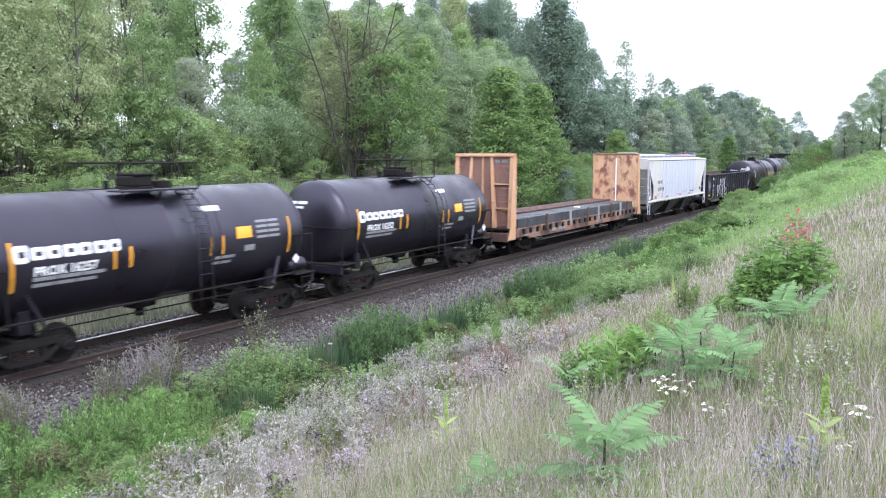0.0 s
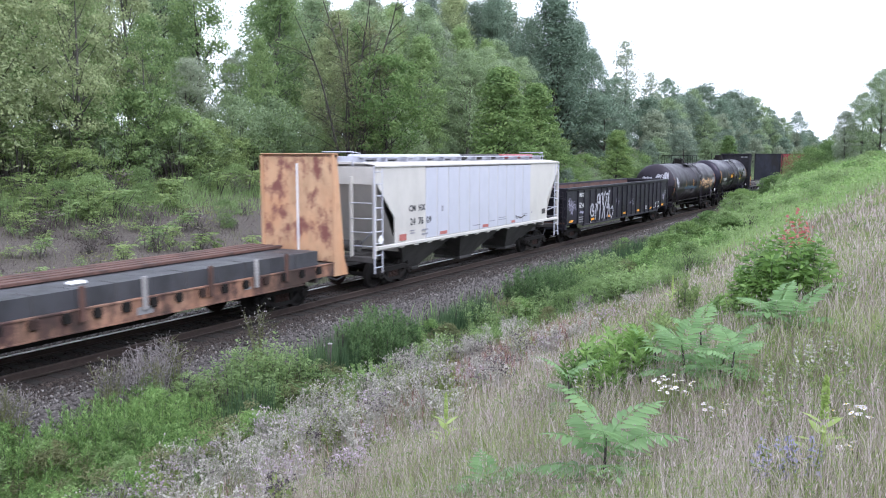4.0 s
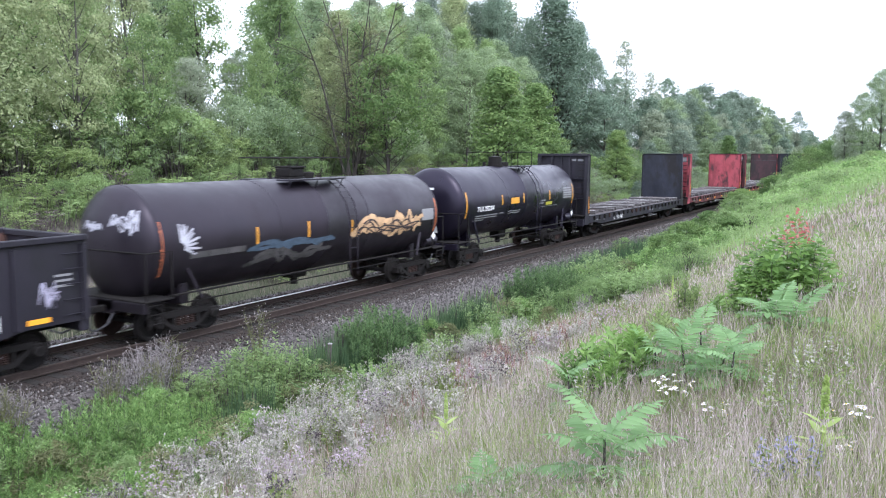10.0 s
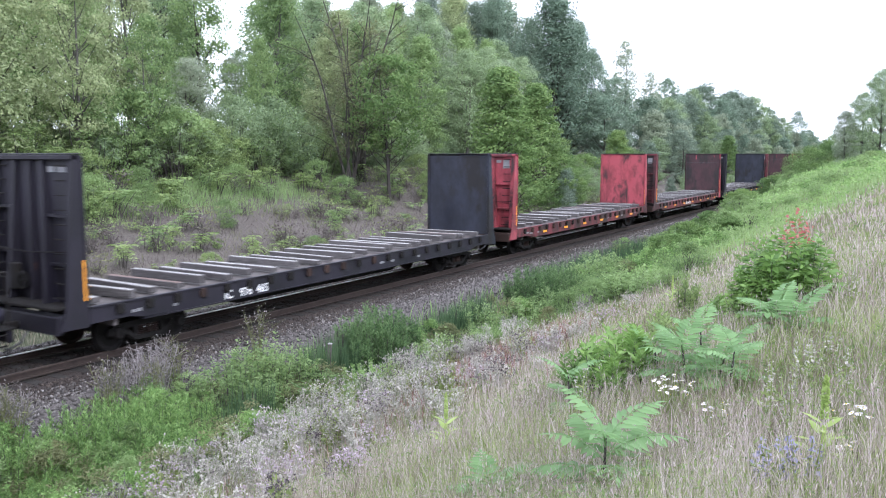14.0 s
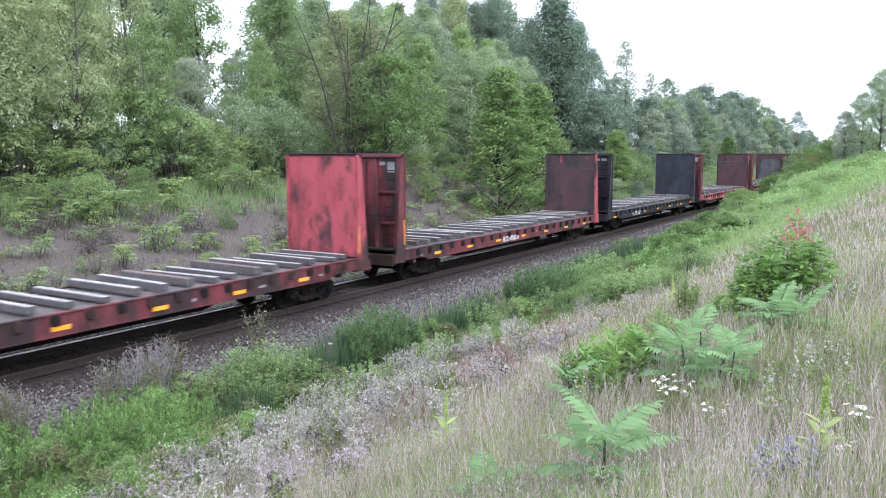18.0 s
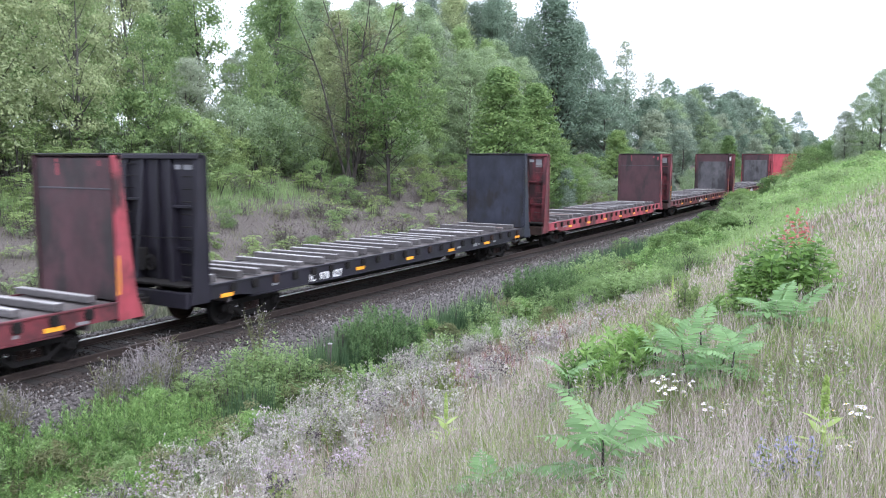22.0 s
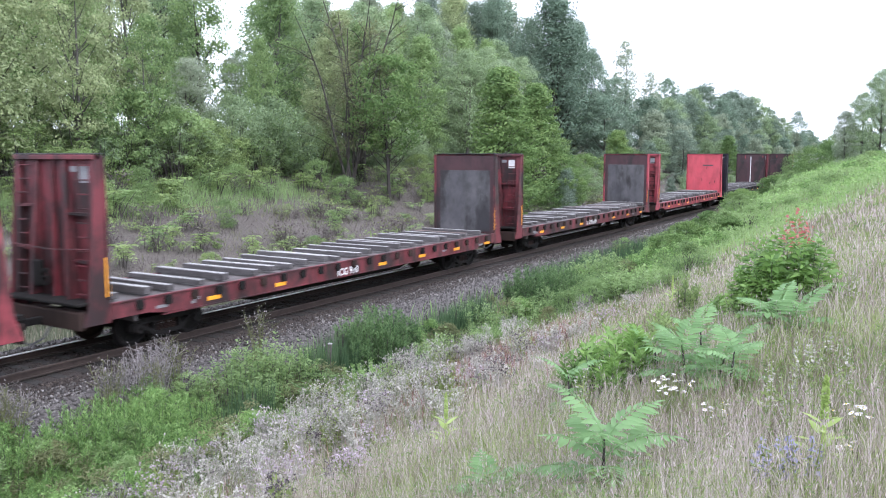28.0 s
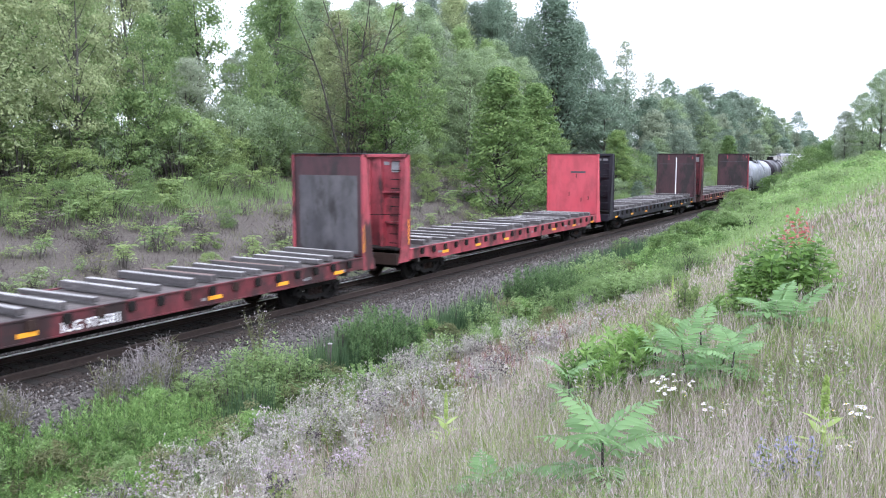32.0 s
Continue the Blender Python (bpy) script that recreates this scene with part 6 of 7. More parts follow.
# old black tank car with spray paint
R2, A2 = 1.42, 2.33
car, tank = tank_car(-25.7, 6.75, "dusty black tank car with tan and white graffiti", "tank_old", R2, A2,
                     [(-6.22, 1.6, 2.9, 0.10, "spray_orange"), (-3.05, 2.1, 2.55, 0.10, "yellow"), (-0.95, 2.1, 2.55, 0.10, "yellow"), (1.1, 1.95, 2.45, 0.10, "yellow"), (3.6, 2.1, 2.6, 0.10, "yellow"), (6.1, 1.6, 2.9, 0.10, "spray_orange")], (-1.2, 1.4), -0.1, truck=5.2)
strokes = [(scrawl(40 + j, 0.75, 0.7, 26, 1.0 + 0.3 * j), 0.045, on_head(-0.25, 2.55, 6.2, R2, A2), "spray_white") for j in range(3)]
strokes += [(scrawl(45 + j, 0.6, 0.3, 20, 1.5 + 0.3 * j), 0.05, on_head(0.75, 2.62, 6.2, R2, A2), "spray_white") for j in range(3)]
for j in range(9):
    a = -0.35 + j * 0.24
    strokes.append(([(0.45 + 0.10 * math.cos(a), 0.12 * math.sin(a)), (0.45 + 0.3 * math.cos(a), 0.34 * math.sin(a)), (0.45 + (0.5 + 0.12 * (j % 2)) * math.cos(a), 0.58 * math.sin(a))], 0.055, on_tank(-6.05, 2.25, R2, A2), "spray_white"))
strokes += [(scrawl(80 + j, 3.1, 0.72, 50, 0.8 + 0.14 * j), 0.13, on_tank(1.6, 1.75 + 0.05 * (j % 4), R2, A2, 0.006 + 0.001 * j), "spray_tan") for j in range(9)]
strokes += [(scrawl(90 + j, 3.0, 0.75, 60, 1.1 + 0.2 * j), 0.045, on_tank(1.65, 1.72, R2, A2, 0.018), "spray_dark") for j in range(5)]
strokes += [(scrawl(100 + j, 3.2, 0.3, 40, 0.6 + 0.2 * j), 0.09, on_tank(-3.2, 1.85, R2, A2, 0.006 + 0.001 * j), "spray_blue") for j in range(4)]
strokes += [(scrawl(110 + j, 3.0, 0.5, 40, 0.7 + 0.2 * j), 0.12, on_tank(-3.1, 1.45, R2, A2, 0.005 + 0.001 * j), "underframe") for j in range(4)]
words = {"spray_white": "white burst of spray paint", "spray_tan": "tan spray-painted stroke", "spray_dark": "dark spray outline", "spray_blue": "faded blue spray line", "underframe": "grey faded spray patch"}
for pts, w, put, mat in strokes:
    part("graffiti", Shape().ribbon(pts, w, put), M[mat], tank, words[mat])
tank_marks(tank, [("bars", -5.3, 1.95, [(0, 0, 1.9, 0.16)], "underframe")], R2, A2)
band_on(tank, 5.2, 5.95, 2.15, 2.55, "stencil_dim", R2, A2, "pale stencilled panel")

# clean black tank car
R3, A3 = 1.44, 2.50
car, tank = tank_car(-11.85, 6.12, "clean black tank car with yellow stripes", "tank", R3, A3,
                     [(-5.48, 2.0, 3.0, 0.11, "yellow"), (5.38, 2.0, 3.0, 0.11, "yellow"), (-2.42, 2.35, 2.78, 0.11, "yellow"), (-0.33, 2.35, 2.78, 0.11, "yellow"), (2.5, 2.35, 2.78, 0.11, "yellow")], (-1.15, 1.45), -0.3, True, truck=4.5)
tank_marks(tank, [("text", -4.55, 2.20, ("TILX 282284", 0.27), "stencil"), ("bars", -4.6, 1.9, [(0, 0.1, 1.9, 0.05), (0, 0, 1.9, 0.05), (-0.1, -0.1, 0.9, 0.05)], "stencil_dim"),
                  ("bars", 1.4, 2.2, [(0, 0.12, 0.7, 0.06), (0.0, 0.0, 0.55, 0.06), (0, -0.16, 2.2, 0.03)], "stencil_dim"), ("bars", -1.7, 1.95, [(0, 0, 1.2, 0.04), (0, 0.09, 1.2, 0.04), (-0.8, 0.06, 0.35, 0.05)], "stencil_dim"),
                  ("bars", 4.2, 2.35, [(0, 0.11 * k, 1.05, 0.07) for k in range(5)], "stencil_dim")], R3, A3)
band_on(tank, -1.55, -0.75, 2.36, 2.62, "yellow", R3, A3, "yellow square panel")
band_on(tank, 2.2, 2.9, 2.12, 2.26, "lime", R3, A3, "dull yellow panel")
stencils(([(0, 0.30, 0.9, 0.08), (0.05, 0.15, 0.75, 0.08), (0.15, 0, 0.5, 0.08), (0.2, -0.6, 0.5, 0.07), (0.2, -0.72, 0.4, 0.07)], on_head(0.55, 2.8, 5.57, R3, A3, 0.02), 0.05), M["stencil"], tank)
for y in (0.2, -0.25):
    part("placard", bars([(-0.13, -0.13, 0.26, 0.26)], on_head(y, 1.55, 5.57, R3, A3)), M["stencil"], tank, "pale placard")

# ten flat cars carrying timber bearers
C0 = 47.25
E_LAB = "bulkhead flat car carrying loose grey timber bearers"
for i, deck, left, right, face, mark, panel, stripe, mx in (
        (8, "black", "black", "navy", "navy", "IC   978  465", None, (1, 0), -5.3), (9, "deep_red", "red", "red", "red", "", None, (1, 1), 0), (10, "deep_red", "deep_red", "brown", "brown", "ICG 971078", None, (1, 1), -1.75),
        (11, "black", "black", "navy", "navy", "IC  978  027", None, (0, 0), -5.4), (12, "red", "deep_red", "brown", "brown", "", None, (0, 0), 0), (13, "deep_red", "deep_red", "deep_red", "brown", "ICG 970", "plate_grey", (1, 1), -1.2),
        (14, "deep_red", "deep_red", "red", "brown", "ICG 975581", "plate_grey", (1, 1), -1.35), (15, "red", "red", "bright_red", "bright_red", "slot", None, (1, 0), 0), (16, "black", "black", "brown", "brown", "line", None, (0, 0), 0),
        (17, "deep_red", "deep_red", "brown", "brown", "", None, (0, 0), 0)):
    lab = {"black": "black ", "red": "faded red ", "deep_red": "grimy dark red "}[deck] + E_LAB
    flat_car(C0 + 21.07 * (i - 10), deck, left, right, face, mark, 50 + i, panel, stripe, mx, i != 8, True, lab)

# the far end of the train
car, tank = tank_car(212.0, 6.1, "grey tank car far down the train", "tank_grey", R2, A2, (), (-1.2, 1.2), 0.0, truck=4.5)
car, tank = tank_car(225.5, 6.1, "black tank car far down the train", "tank_old", R2, A2, (), (-1.2, 1.2), 0.0, truck=4.5)
hopper_car(241.5, 7.6, "tan covered hopper far down the train", "cream", "cream", False)


# ---- plants of the near bank and the ditch ----
def blades(name, x, y, high, wide, material, rng, lean=0.25, label="", category="grass", z=None):
    """Bent pointed blades standing at the places given: one sheet of stuff."""
    n = len(x)
    z = ground_z(x, y) - 0.02 if z is None else z
    a, d = rng.uniform(0, 2 * np.pi, n), rng.uniform(0, 2 * np.pi, n)
    side = np.stack([np.cos(a), np.sin(a), np.zeros(n)], 1) * (wide / 2)[:, None]
    bend = np.stack([np.cos(d), np.sin(d), np.zeros(n)], 1) * (high * lean * rng.uniform(0.2, 1.4, n))[:, None]
    foot = np.stack([x, y, z], 1)
    up = np.zeros((n, 3))
    up[:, 2] = high
    mid, tip = foot + up * 0.55 + bend * 0.35, foot + up * np.clip(1 - lean * 0.2, 0.6, 1) + bend
    v = np.stack([foot - side, foot + side, mid - side * 0.8, mid + side * 0.8, tip], 1).reshape(-1, 3)
    q = np.arange(5 * n).reshape(n, 5)
    f = np.concatenate([q[:, [0, 1, 3]], q[:, [0, 3, 2]], q[:, [2, 3, 4]]], 0)
    ob = part(name, fast_mesh(name, v, f), L[material])
    tagged(ob, label, category, kind="stuff")
    return tip


def scatter(n, r0, r1, y0, y1, rng, x1=1e9):
    """Places round the viewpoint's foot, thinning with distance, between two lines along the track."""
    xs_, ys_ = [], []
    while sum(len(q) for q in xs_) < n:
        r = np.exp(rng.uniform(np.log(r0), np.log(r1), n))
        a = np.radians(rng.uniform(-12, 88, n))
        x, y = r * np.cos(a), -16.71 + r * np.sin(a)
        ok = (y > y0) & (y < y1) & (x < x1)
        xs_.append(x[ok])
        ys_.append(y[ok])
    return np.concatenate(xs_)[:n], np.concatenate(ys_)[:n]


def dry_side(x, y):
    """True where the bank is dry; farther on, towards the track, it turns green."""
    return y < np.where(x > 24, -9.0 - 0.36 * (x - 24), -6.6)


def far_of(x, y):
    return np.hypot(x, y + 16.71)


rng_g = np.random.default_rng(21)
x, y = scatter(70000, 2.6, 75, -24, -6.8, rng_g, 75)
keep = dry_side(x, y + rng_g.normal(0, 0.5, len(x)))
x, y = x[keep], y[keep]
hi = rng_g.uniform(0.14, 0.38, len(x)) * np.clip(1.1 + (y + 16) * 0.02, 0.9, 1.3)
tips = blades("dry_grass", x, y, hi, np.maximum(0.0030, far_of(x, y) * 0.00085), "dry", rng_g, 0.42, "tall dry tan grass on the bank")
x, y = scatter(40000, 2.6, 75, -24, -6.6, rng_g, 75)
keep = dry_side(x, y + rng_g.normal(0, 0.5, len(x))) & (np.sin(x * 0.9 + 1.3) * np.cos(y * 1.1 + x * 0.3) + rng_g.normal(0, 0.6, len(x)) > -0.1)
x, y = x[keep], y[keep]
tips2 = blades("pink_grass", x, y, rng_g.uniform(0.2, 0.46, len(x)), np.maximum(0.0028, far_of(x, y) * 0.00075), "dry_pink", rng_g, 0.34, "pinkish dry grass stalks on the bank")
heads = np.concatenate([tips[rng_g.random(len(tips)) < 0.12], tips2[rng_g.random(len(tips2)) < 0.5]])
ob = part("seed_heads", leaf_cloud("seed_heads", heads, np.maximum(0.03, 0.0048 * far_of(heads[:, 0], heads[:, 1])), rng_g, 3.2, 0.16), L["dry_pink"])
tagged(ob, "slim pinkish seed heads of dry grass", "grass", kind="stuff")
x, y = scatter(88000, 2.6, 50, -24, -5.0, rng_g)
blades("green_grass", x, y, rng_g.uniform(0.10, 0.32, len(x)) * (1 + 0.35 * np.sin(1.3 * x + 0.6) * np.sin(1.7 * y)), np.maximum(0.004, far_of(x, y) * 0.0010), "green_grass", rng_g, 0.45, "short green grass among the dry stalks")
x, y = scatter(60000, 2.6, 45, -24, -6.6, rng_g, 60)
keep = dry_side(x, y) & (np.sin(1.1 * x + 0.7) * np.cos(1.4 * y - 0.4 * x) + rng_g.normal(0, 0.5, len(x)) > 0.15)
x, y = x[keep], y[keep]
ob = part("forb_leaves", leaf_cloud("forb_leaves", np.stack([x, y, ground_z(x, y) + rng_g.uniform(0.03, 0.3, len(x))], 1), np.maximum(0.04, 0.0062 * far_of(x, y)), rng_g, 0.5, 0.3), L["shoot"])
tagged(ob, "small yellow-green leaves of low weeds among the grass", "weeds", kind="stuff")
# the bank goes on behind and beside the viewpoint
x, y = rng_g.uniform(-22, 16, 52000), rng_g.uniform(-32, -5.5, 52000)
turn = np.degrees(np.arctan2(y + 16.71, x))
keep = ((turn < -12) | (turn > 88) | (far_of(x, y) < 2.6)) & (far_of(x, y) > 0.5)
x, y = x[keep], y[keep]
blades("dry_grass", x, y, rng_g.uniform(0.14, 0.38, len(x)), np.full(len(x), 0.012), "dry", rng_g, 0.24, "tall dry tan grass round the bank")
blades("green_grass", x + 0.2, y, rng_g.uniform(0.1, 0.3, len(x)), np.full(len(x), 0.012), "green_grass", rng_g, 0.4, "short green grass round the bank")
x, y = 22 + 103 * rng_g.random(60000) ** 1.2, -4.6 - 14 * rng_g.random(60000) ** 1.2
keep = ~dry_side(x, y + rng_g.normal(0, 0.7, len(x)))
x, y = x[keep], y[keep]
blades("lime_grass", x, y, rng_g.uniform(0.2, 0.55, len(x)), 0.014 + x * 0.0005, "lime_grass", rng_g, 0.4, "fresh light green grass farther along the bank")
x, y = rng_g.uniform(1, 95, 17000), rng_g.normal(-4.9, 0.8, 17000).clip(-7.2, -3.2)
blades("ditch_grass", x, y, rng_g.uniform(0.3, 0.75, len(x)), np.maximum(0.012, far_of(x, y) * 0.001), "ditch", rng_g, 0.4, "lush green grass in the ditch")
# far verge and slope
x, y = rng_g.uniform(2, 110, 30000), rng_g.uniform(4.0, 8.0, 30000)
blades("verge_grass", x, y, rng_g.uniform(0.25, 0.8, len(x)), np.full(len(x), 0.03), "verge", rng_g, 0.4, "rough olive grass on the far verge")
x, y = rng_g.uniform(8, 95, 46000), 6.5 + 17 * rng_g.random(46000)
blades("slope_brush", x, y, rng_g.uniform(0.12, 0.5, len(x)), np.full(len(x), 0.017), "brush", rng_g, 1.5, "brown dead brush and grass on the far slope", "brush")
x, y = rng_g.uniform(8, 95, 22000), 7 + 17 * rng_g.random(22000)
keep = np.sin(x * 0.5) * np.cos(y * 0.7 + x * 0.2) + rng_g.normal(0, 0.5, len(x)) > 0.1
x, y = x[keep], y[keep]
blades("slope_grass", x, y, rng_g.uniform(0.15, 0.5, len(x)), np.full(len(x), 0.02), "olive", rng_g, 0.9, "patchy olive grass on the far slope")


x, y = 12 + 27 * rng_g.random(11000), rng_g.normal(17.3, 1.3, 11000).clip(14, 20.5)
blades("edge_grass", x, y, rng_g.uniform(0.25, 0.75, len(x)), np.full(len(x), 0.026), "lime_grass", rng_g, 0.4, "tall light green grass at the wood's edge")
x, y = 22 + 90 * rng_g.random(34000) ** 1.3, -4.8 - 11 * rng_g.random(34000) ** 1.2
keep = ~dry_side(x, y + rng_g.normal(0, 0.9, len(x))) & (np.sin(0.5 * x + 1.1 * y) * np.cos(0.9 * y - 0.3 * x) + rng_g.normal(0, 0.5, len(x)) > 0.0)
x, y = x[keep], y[keep]
ob = part("bank_leaves", leaf_cloud("bank_leaves", np.stack([x, y, ground_z(x, y) + rng_g.uniform(0.15, 0.6, len(x))], 1), 0.07 + 0.0022 * x, rng_g, 0.4, 0.45), L["ditch"])
tagged(ob, "broad green weed leaves among the bank's grass", "weeds", kind="stuff")


def stalks(name, label, category, x, y, h, n, spread, heads_mat, stem_mat, seed, head=0.03, bunch=3, branch=3):
    """One many-stemmed flowering weed: stems and its flower heads."""
    r = np.random.default_rng(seed)
    ob = thing(name, label, category, "weeds of the bank", m=Matrix.Translation((x, y, gz(x, y) - 0.03)))
    s, tops = Shape(), []
    for k in range(n):
        a, rr = r.uniform(0, 6.28), r.uniform(0.2, 1) * spread
        hh = h * r.uniform(0.7, 1.0)
        top = Vector((rr * math.cos(a), rr * math.sin(a), hh))
        foot = Vector((0.25 * rr * math.cos(a), 0.25 * rr * math.sin(a), 0))
        mid = foot.lerp(top, 0.55) + Vector((0, 0, 0.05 * h))
        s.tube([foot, mid, top], [0.007, 0.005, 0.003], 4, False)
        tops.append(top)
        for j in range(branch):
            q = foot.lerp(top, r.uniform(0.55, 0.95))
            e = q + Vector((r.normal(0, 0.09), r.normal(0, 0.09), r.uniform(0.05, 0.16))) * (h / 1.0)
            s.tube([q, e], [0.004, 0.002], 4, False)
            tops.append(e)
    tagged(part("stalk", s, L[stem_mat], ob), kind="stuff")
    c = np.repeat(np.array(tops), bunch, 0)
    tagged(part("bloom", leaf_cloud(name, c + r.normal(0, head * 0.7, c.shape), head * 1.4, r, 0.3, 0.8), L[heads_mat], ob), kind="stuff")
    lv = np.array([Vector((0, 0, 0)).lerp(tops[i % len(tops)], r.uniform(0.1, 0.8)) for i in range(n * 9)]) + r.normal(0, 0.04, (n * 9, 3))
    lv[:, 2] = np.maximum(lv[:, 2], 0.02)
    tagged(part("foliage", leaf_cloud(name, lv, 0.09, r, 0.2, 0.3), L[stem_mat], ob), kind="stuff")
    return ob


rw = random.Random(77)
# grey-pink thistles along the foot of the bank, and grey weeds in the ballast
for k in range(225):
    x = 2.6 + (13 if k < 190 else 22) * rw.random() ** 0.9
    y = -6.3 - 5.6 * rw.random() ** 1.3 + 0.05 * (x - 10)
    stalks("thistle", "grey-pink thistle gone to seed", "thistle", x, y, rw.uniform(0.55, 0.95) + 0.06 * (y + 8), 8, 0.32, rw.choice(("thistle", "thistle", "thistle", "lilac", "bract")), rw.choice(("thistle", "thistle", "green_grass")), 300 + k, 0.02, 4, 7)
for k in range(12):
    x = (7.2, 7.7, 8.3, 10.0, 10.5, 10.9, 11.4, 11.8, 10.2, 8.0, 11.1, 14.5)[k]
    stalks("dry_weed", "grey dry weed on the ballast", "weed", x, -3.0 + rw.uniform(-0.3, 0.2), rw.uniform(0.95, 1.3), 15, 0.45, "grey_weed", "olive" if k % 2 else "grey_weed", 400 + k, 0.024, 2, 6)
for k in range(40):
    x, y = rw.uniform(5, 15), rw.uniform(-6.6, -2.95)
    plant(rw.choice(("weed_a", "weed_b", "weed_olive")), x, y, rw.uniform(0.45, 0.95), rw.uniform(0, 360), "weed", "leafy green weed at the ballast's foot", "weed", "weeds of the ditch", wide=rw.uniform(0.9, 1.3), leaves=rw.choice((None, None, "light", "olive")))
for k in range(45):
    x, y = rw.uniform(3.0, 9.5), rw.uniform(-7.6, -3.7)
    plant(rw.choice(("feather_weed", "weed_b", "broad_weed")), x, y, rw.uniform(0.45, 0.9), rw.uniform(0, 360), "weed", "feathery bright green weed in the ditch", "weed", "weeds of the ditch", wide=rw.uniform(0.8, 1.1), leaves=rw.choice(("light", "ditch", "lime_grass")))
# leafy weeds of the ditch
for k in range(110):
    x = 4 + 62 * rw.random() ** 1.25
    y = rw.uniform(-6.9, -3.0)
    key = rw.choice(("broad_weed", "feather_weed", "weed_b", "weed_olive"))
    tone = rw.choice((None, None, "light", "olive"))
    plant(key, x, y, rw.uniform(0.4, 0.75) if y > -3.8 else rw.uniform(0.5, 1.15), rw.uniform(0, 360), "weed", {"light": "pale green leafy weed in the ditch", "olive": "olive-green weed in the ditch"}.get(tone, "leafy green weed in the ditch"), "weed", "weeds of the ditch", wide=rw.uniform(0.8, 1.3), leaves=tone)
for x, y, h, key, lab, w in ((16.9, -4.6, 2.05, "dark_shrub", "dense dark green shrub in the ditch", 0.85), (17.5, -4.5, 1.85, "dark_shrub", "dense dark green shrub in the ditch", 0.85), (16.5, -4.9, 1.6, "dark_shrub", "dense dark green shrub in the ditch", 0.9),
                             (12.6, -3.9, 1.5, "broad_weed", "pale broad-leaved weed in the ditch", 0.9), (13.3, -3.95, 1.6, "broad_weed", "pale broad-leaved weed in the ditch", 0.85), (12.0, -3.9, 1.15, "broad_weed", "pale broad-leaved weed in the ditch", 0.9), (13.9, -4.2, 1.4, "broad_weed", "pale broad-leaved weed in the ditch", 0.9), (12.9, -4.5, 1.2, "broad_weed", "pale broad-leaved weed in the ditch", 1.0),
                             (10.2, -4.1, 1.3, "feather_weed", "bright feathery green weed in the ditch", 0.85), (9.5, -4.2, 1.55, "feather_weed", "bright feathery green weed in the ditch", 0.8), (8.9, -4.0, 1.35, "feather_weed", "bright feathery green weed in the ditch", 0.85), (9.2, -4.8, 1.3, "feather_weed", "bright feathery green weed in the ditch", 0.9), (10.8, -4.3, 1.1, "feather_weed", "bright feathery green weed in the ditch", 1.0), (8.2, -4.5, 1.2, "feather_weed", "bright feathery green weed in the ditch", 0.9), (7.7, -3.8, 1.1, "feather_weed", "bright feathery green weed in the ditch", 1.0), (7.2, -4.6, 1.0, "feather_weed", "bright feathery green weed in the ditch", 1.0), (8.4, -5.4, 1.0, "feather_weed", "bright feathery green weed in the ditch", 1.0), (7.0, -5.6, 0.9, "feather_weed", "bright feathery green weed in the ditch", 1.0), (9.9, -5.2, 1.0, "feather_weed", "bright feathery green weed in the ditch", 1.0),
                             (26.5, -4.6, 2.0, "dark_shrub", "leafy dark green shrub in the ditch", 0.9), (28.2, -4.9, 1.9, "dark_shrub", "leafy dark green shrub in the ditch", 0.9), (30.1, -5.7, 1.8, "broad_weed", "leafy green bush in the ditch", 1.1), (31.6, -5.6, 1.7, "broad_weed", "leafy green bush in the ditch", 1.1),
                             (22.4, -4.8, 1.4, "broad_weed", "leafy green bush in the ditch", 1.0), (24.2, -5.4, 1.2, "broad_weed", "leafy green bush in the ditch", 1.2), (25.5, -5.9, 1.3, "broad_weed", "leafy green bush in the ditch", 1.1), (20.5, -5.8, 1.0, "broad_weed", "leafy green bush in the ditch", 1.2)):
    plant(key, x, y, h, rw.uniform(0, 360), "bush" if "weed" not in lab else "weed", lab, "bush" if "weed" not in lab else "weed", "bushes of the ditch", wide=w)
for key, x, y, h, lab in (("round_bush", 10.5, -15.3, 1.05, "bright green rounded bush on the dry bank"), ("round_bush", 10.2, -15.0, 0.72, "bright green rounded bush on the dry bank"), ("lance_bush", 10.5, -14.6, 0.42, "low bright green bush on the dry bank"), ("plume", 12.4, -13.65, 0.66, "small yellow-green bush on the dry bank"), ("plume", 9.2, -14.15, 0.6, "small yellow-green bush on the dry bank"), ("plume", 8.8, -13.9, 0.5, "small yellow-green bush on the dry bank"),
                          ("lance_bush", 7.7, -13.85, 0.56, "glossy green bush on the dry bank"), ("lance_bush", 7.75, -14.15, 0.68, "glossy green bush on the dry bank"), ("lance_bush", 8.3, -14.0, 0.62, "glossy green bush on the dry bank"), ("lance_bush", 7.4, -14.1, 0.45, "glossy green bush on the dry bank"),
                          ("bank_bush", 34, -7.5, 1.2, "bright green bush on the bank"), ("bank_bush", 40, -6.8, 1.3, "bright green bush on the bank"), ("bank_bush", 47, -6.2, 1.2, "bright green bush on the bank"), ("bank_bush", 54, -6.6, 1.5, "bright green bush on the bank"), ("bank_bush", 37, -9.3, 0.9, "bright green bush on the bank"), ("bank_bush", 60, -7.5, 1.3, "bright green bush on the bank")):
    plant(key, x, y, h, rw.uniform(0, 360), "bush", lab, "bush", "bushes on the bank", wide=0.8 if key == "round_bush" else 1.0)


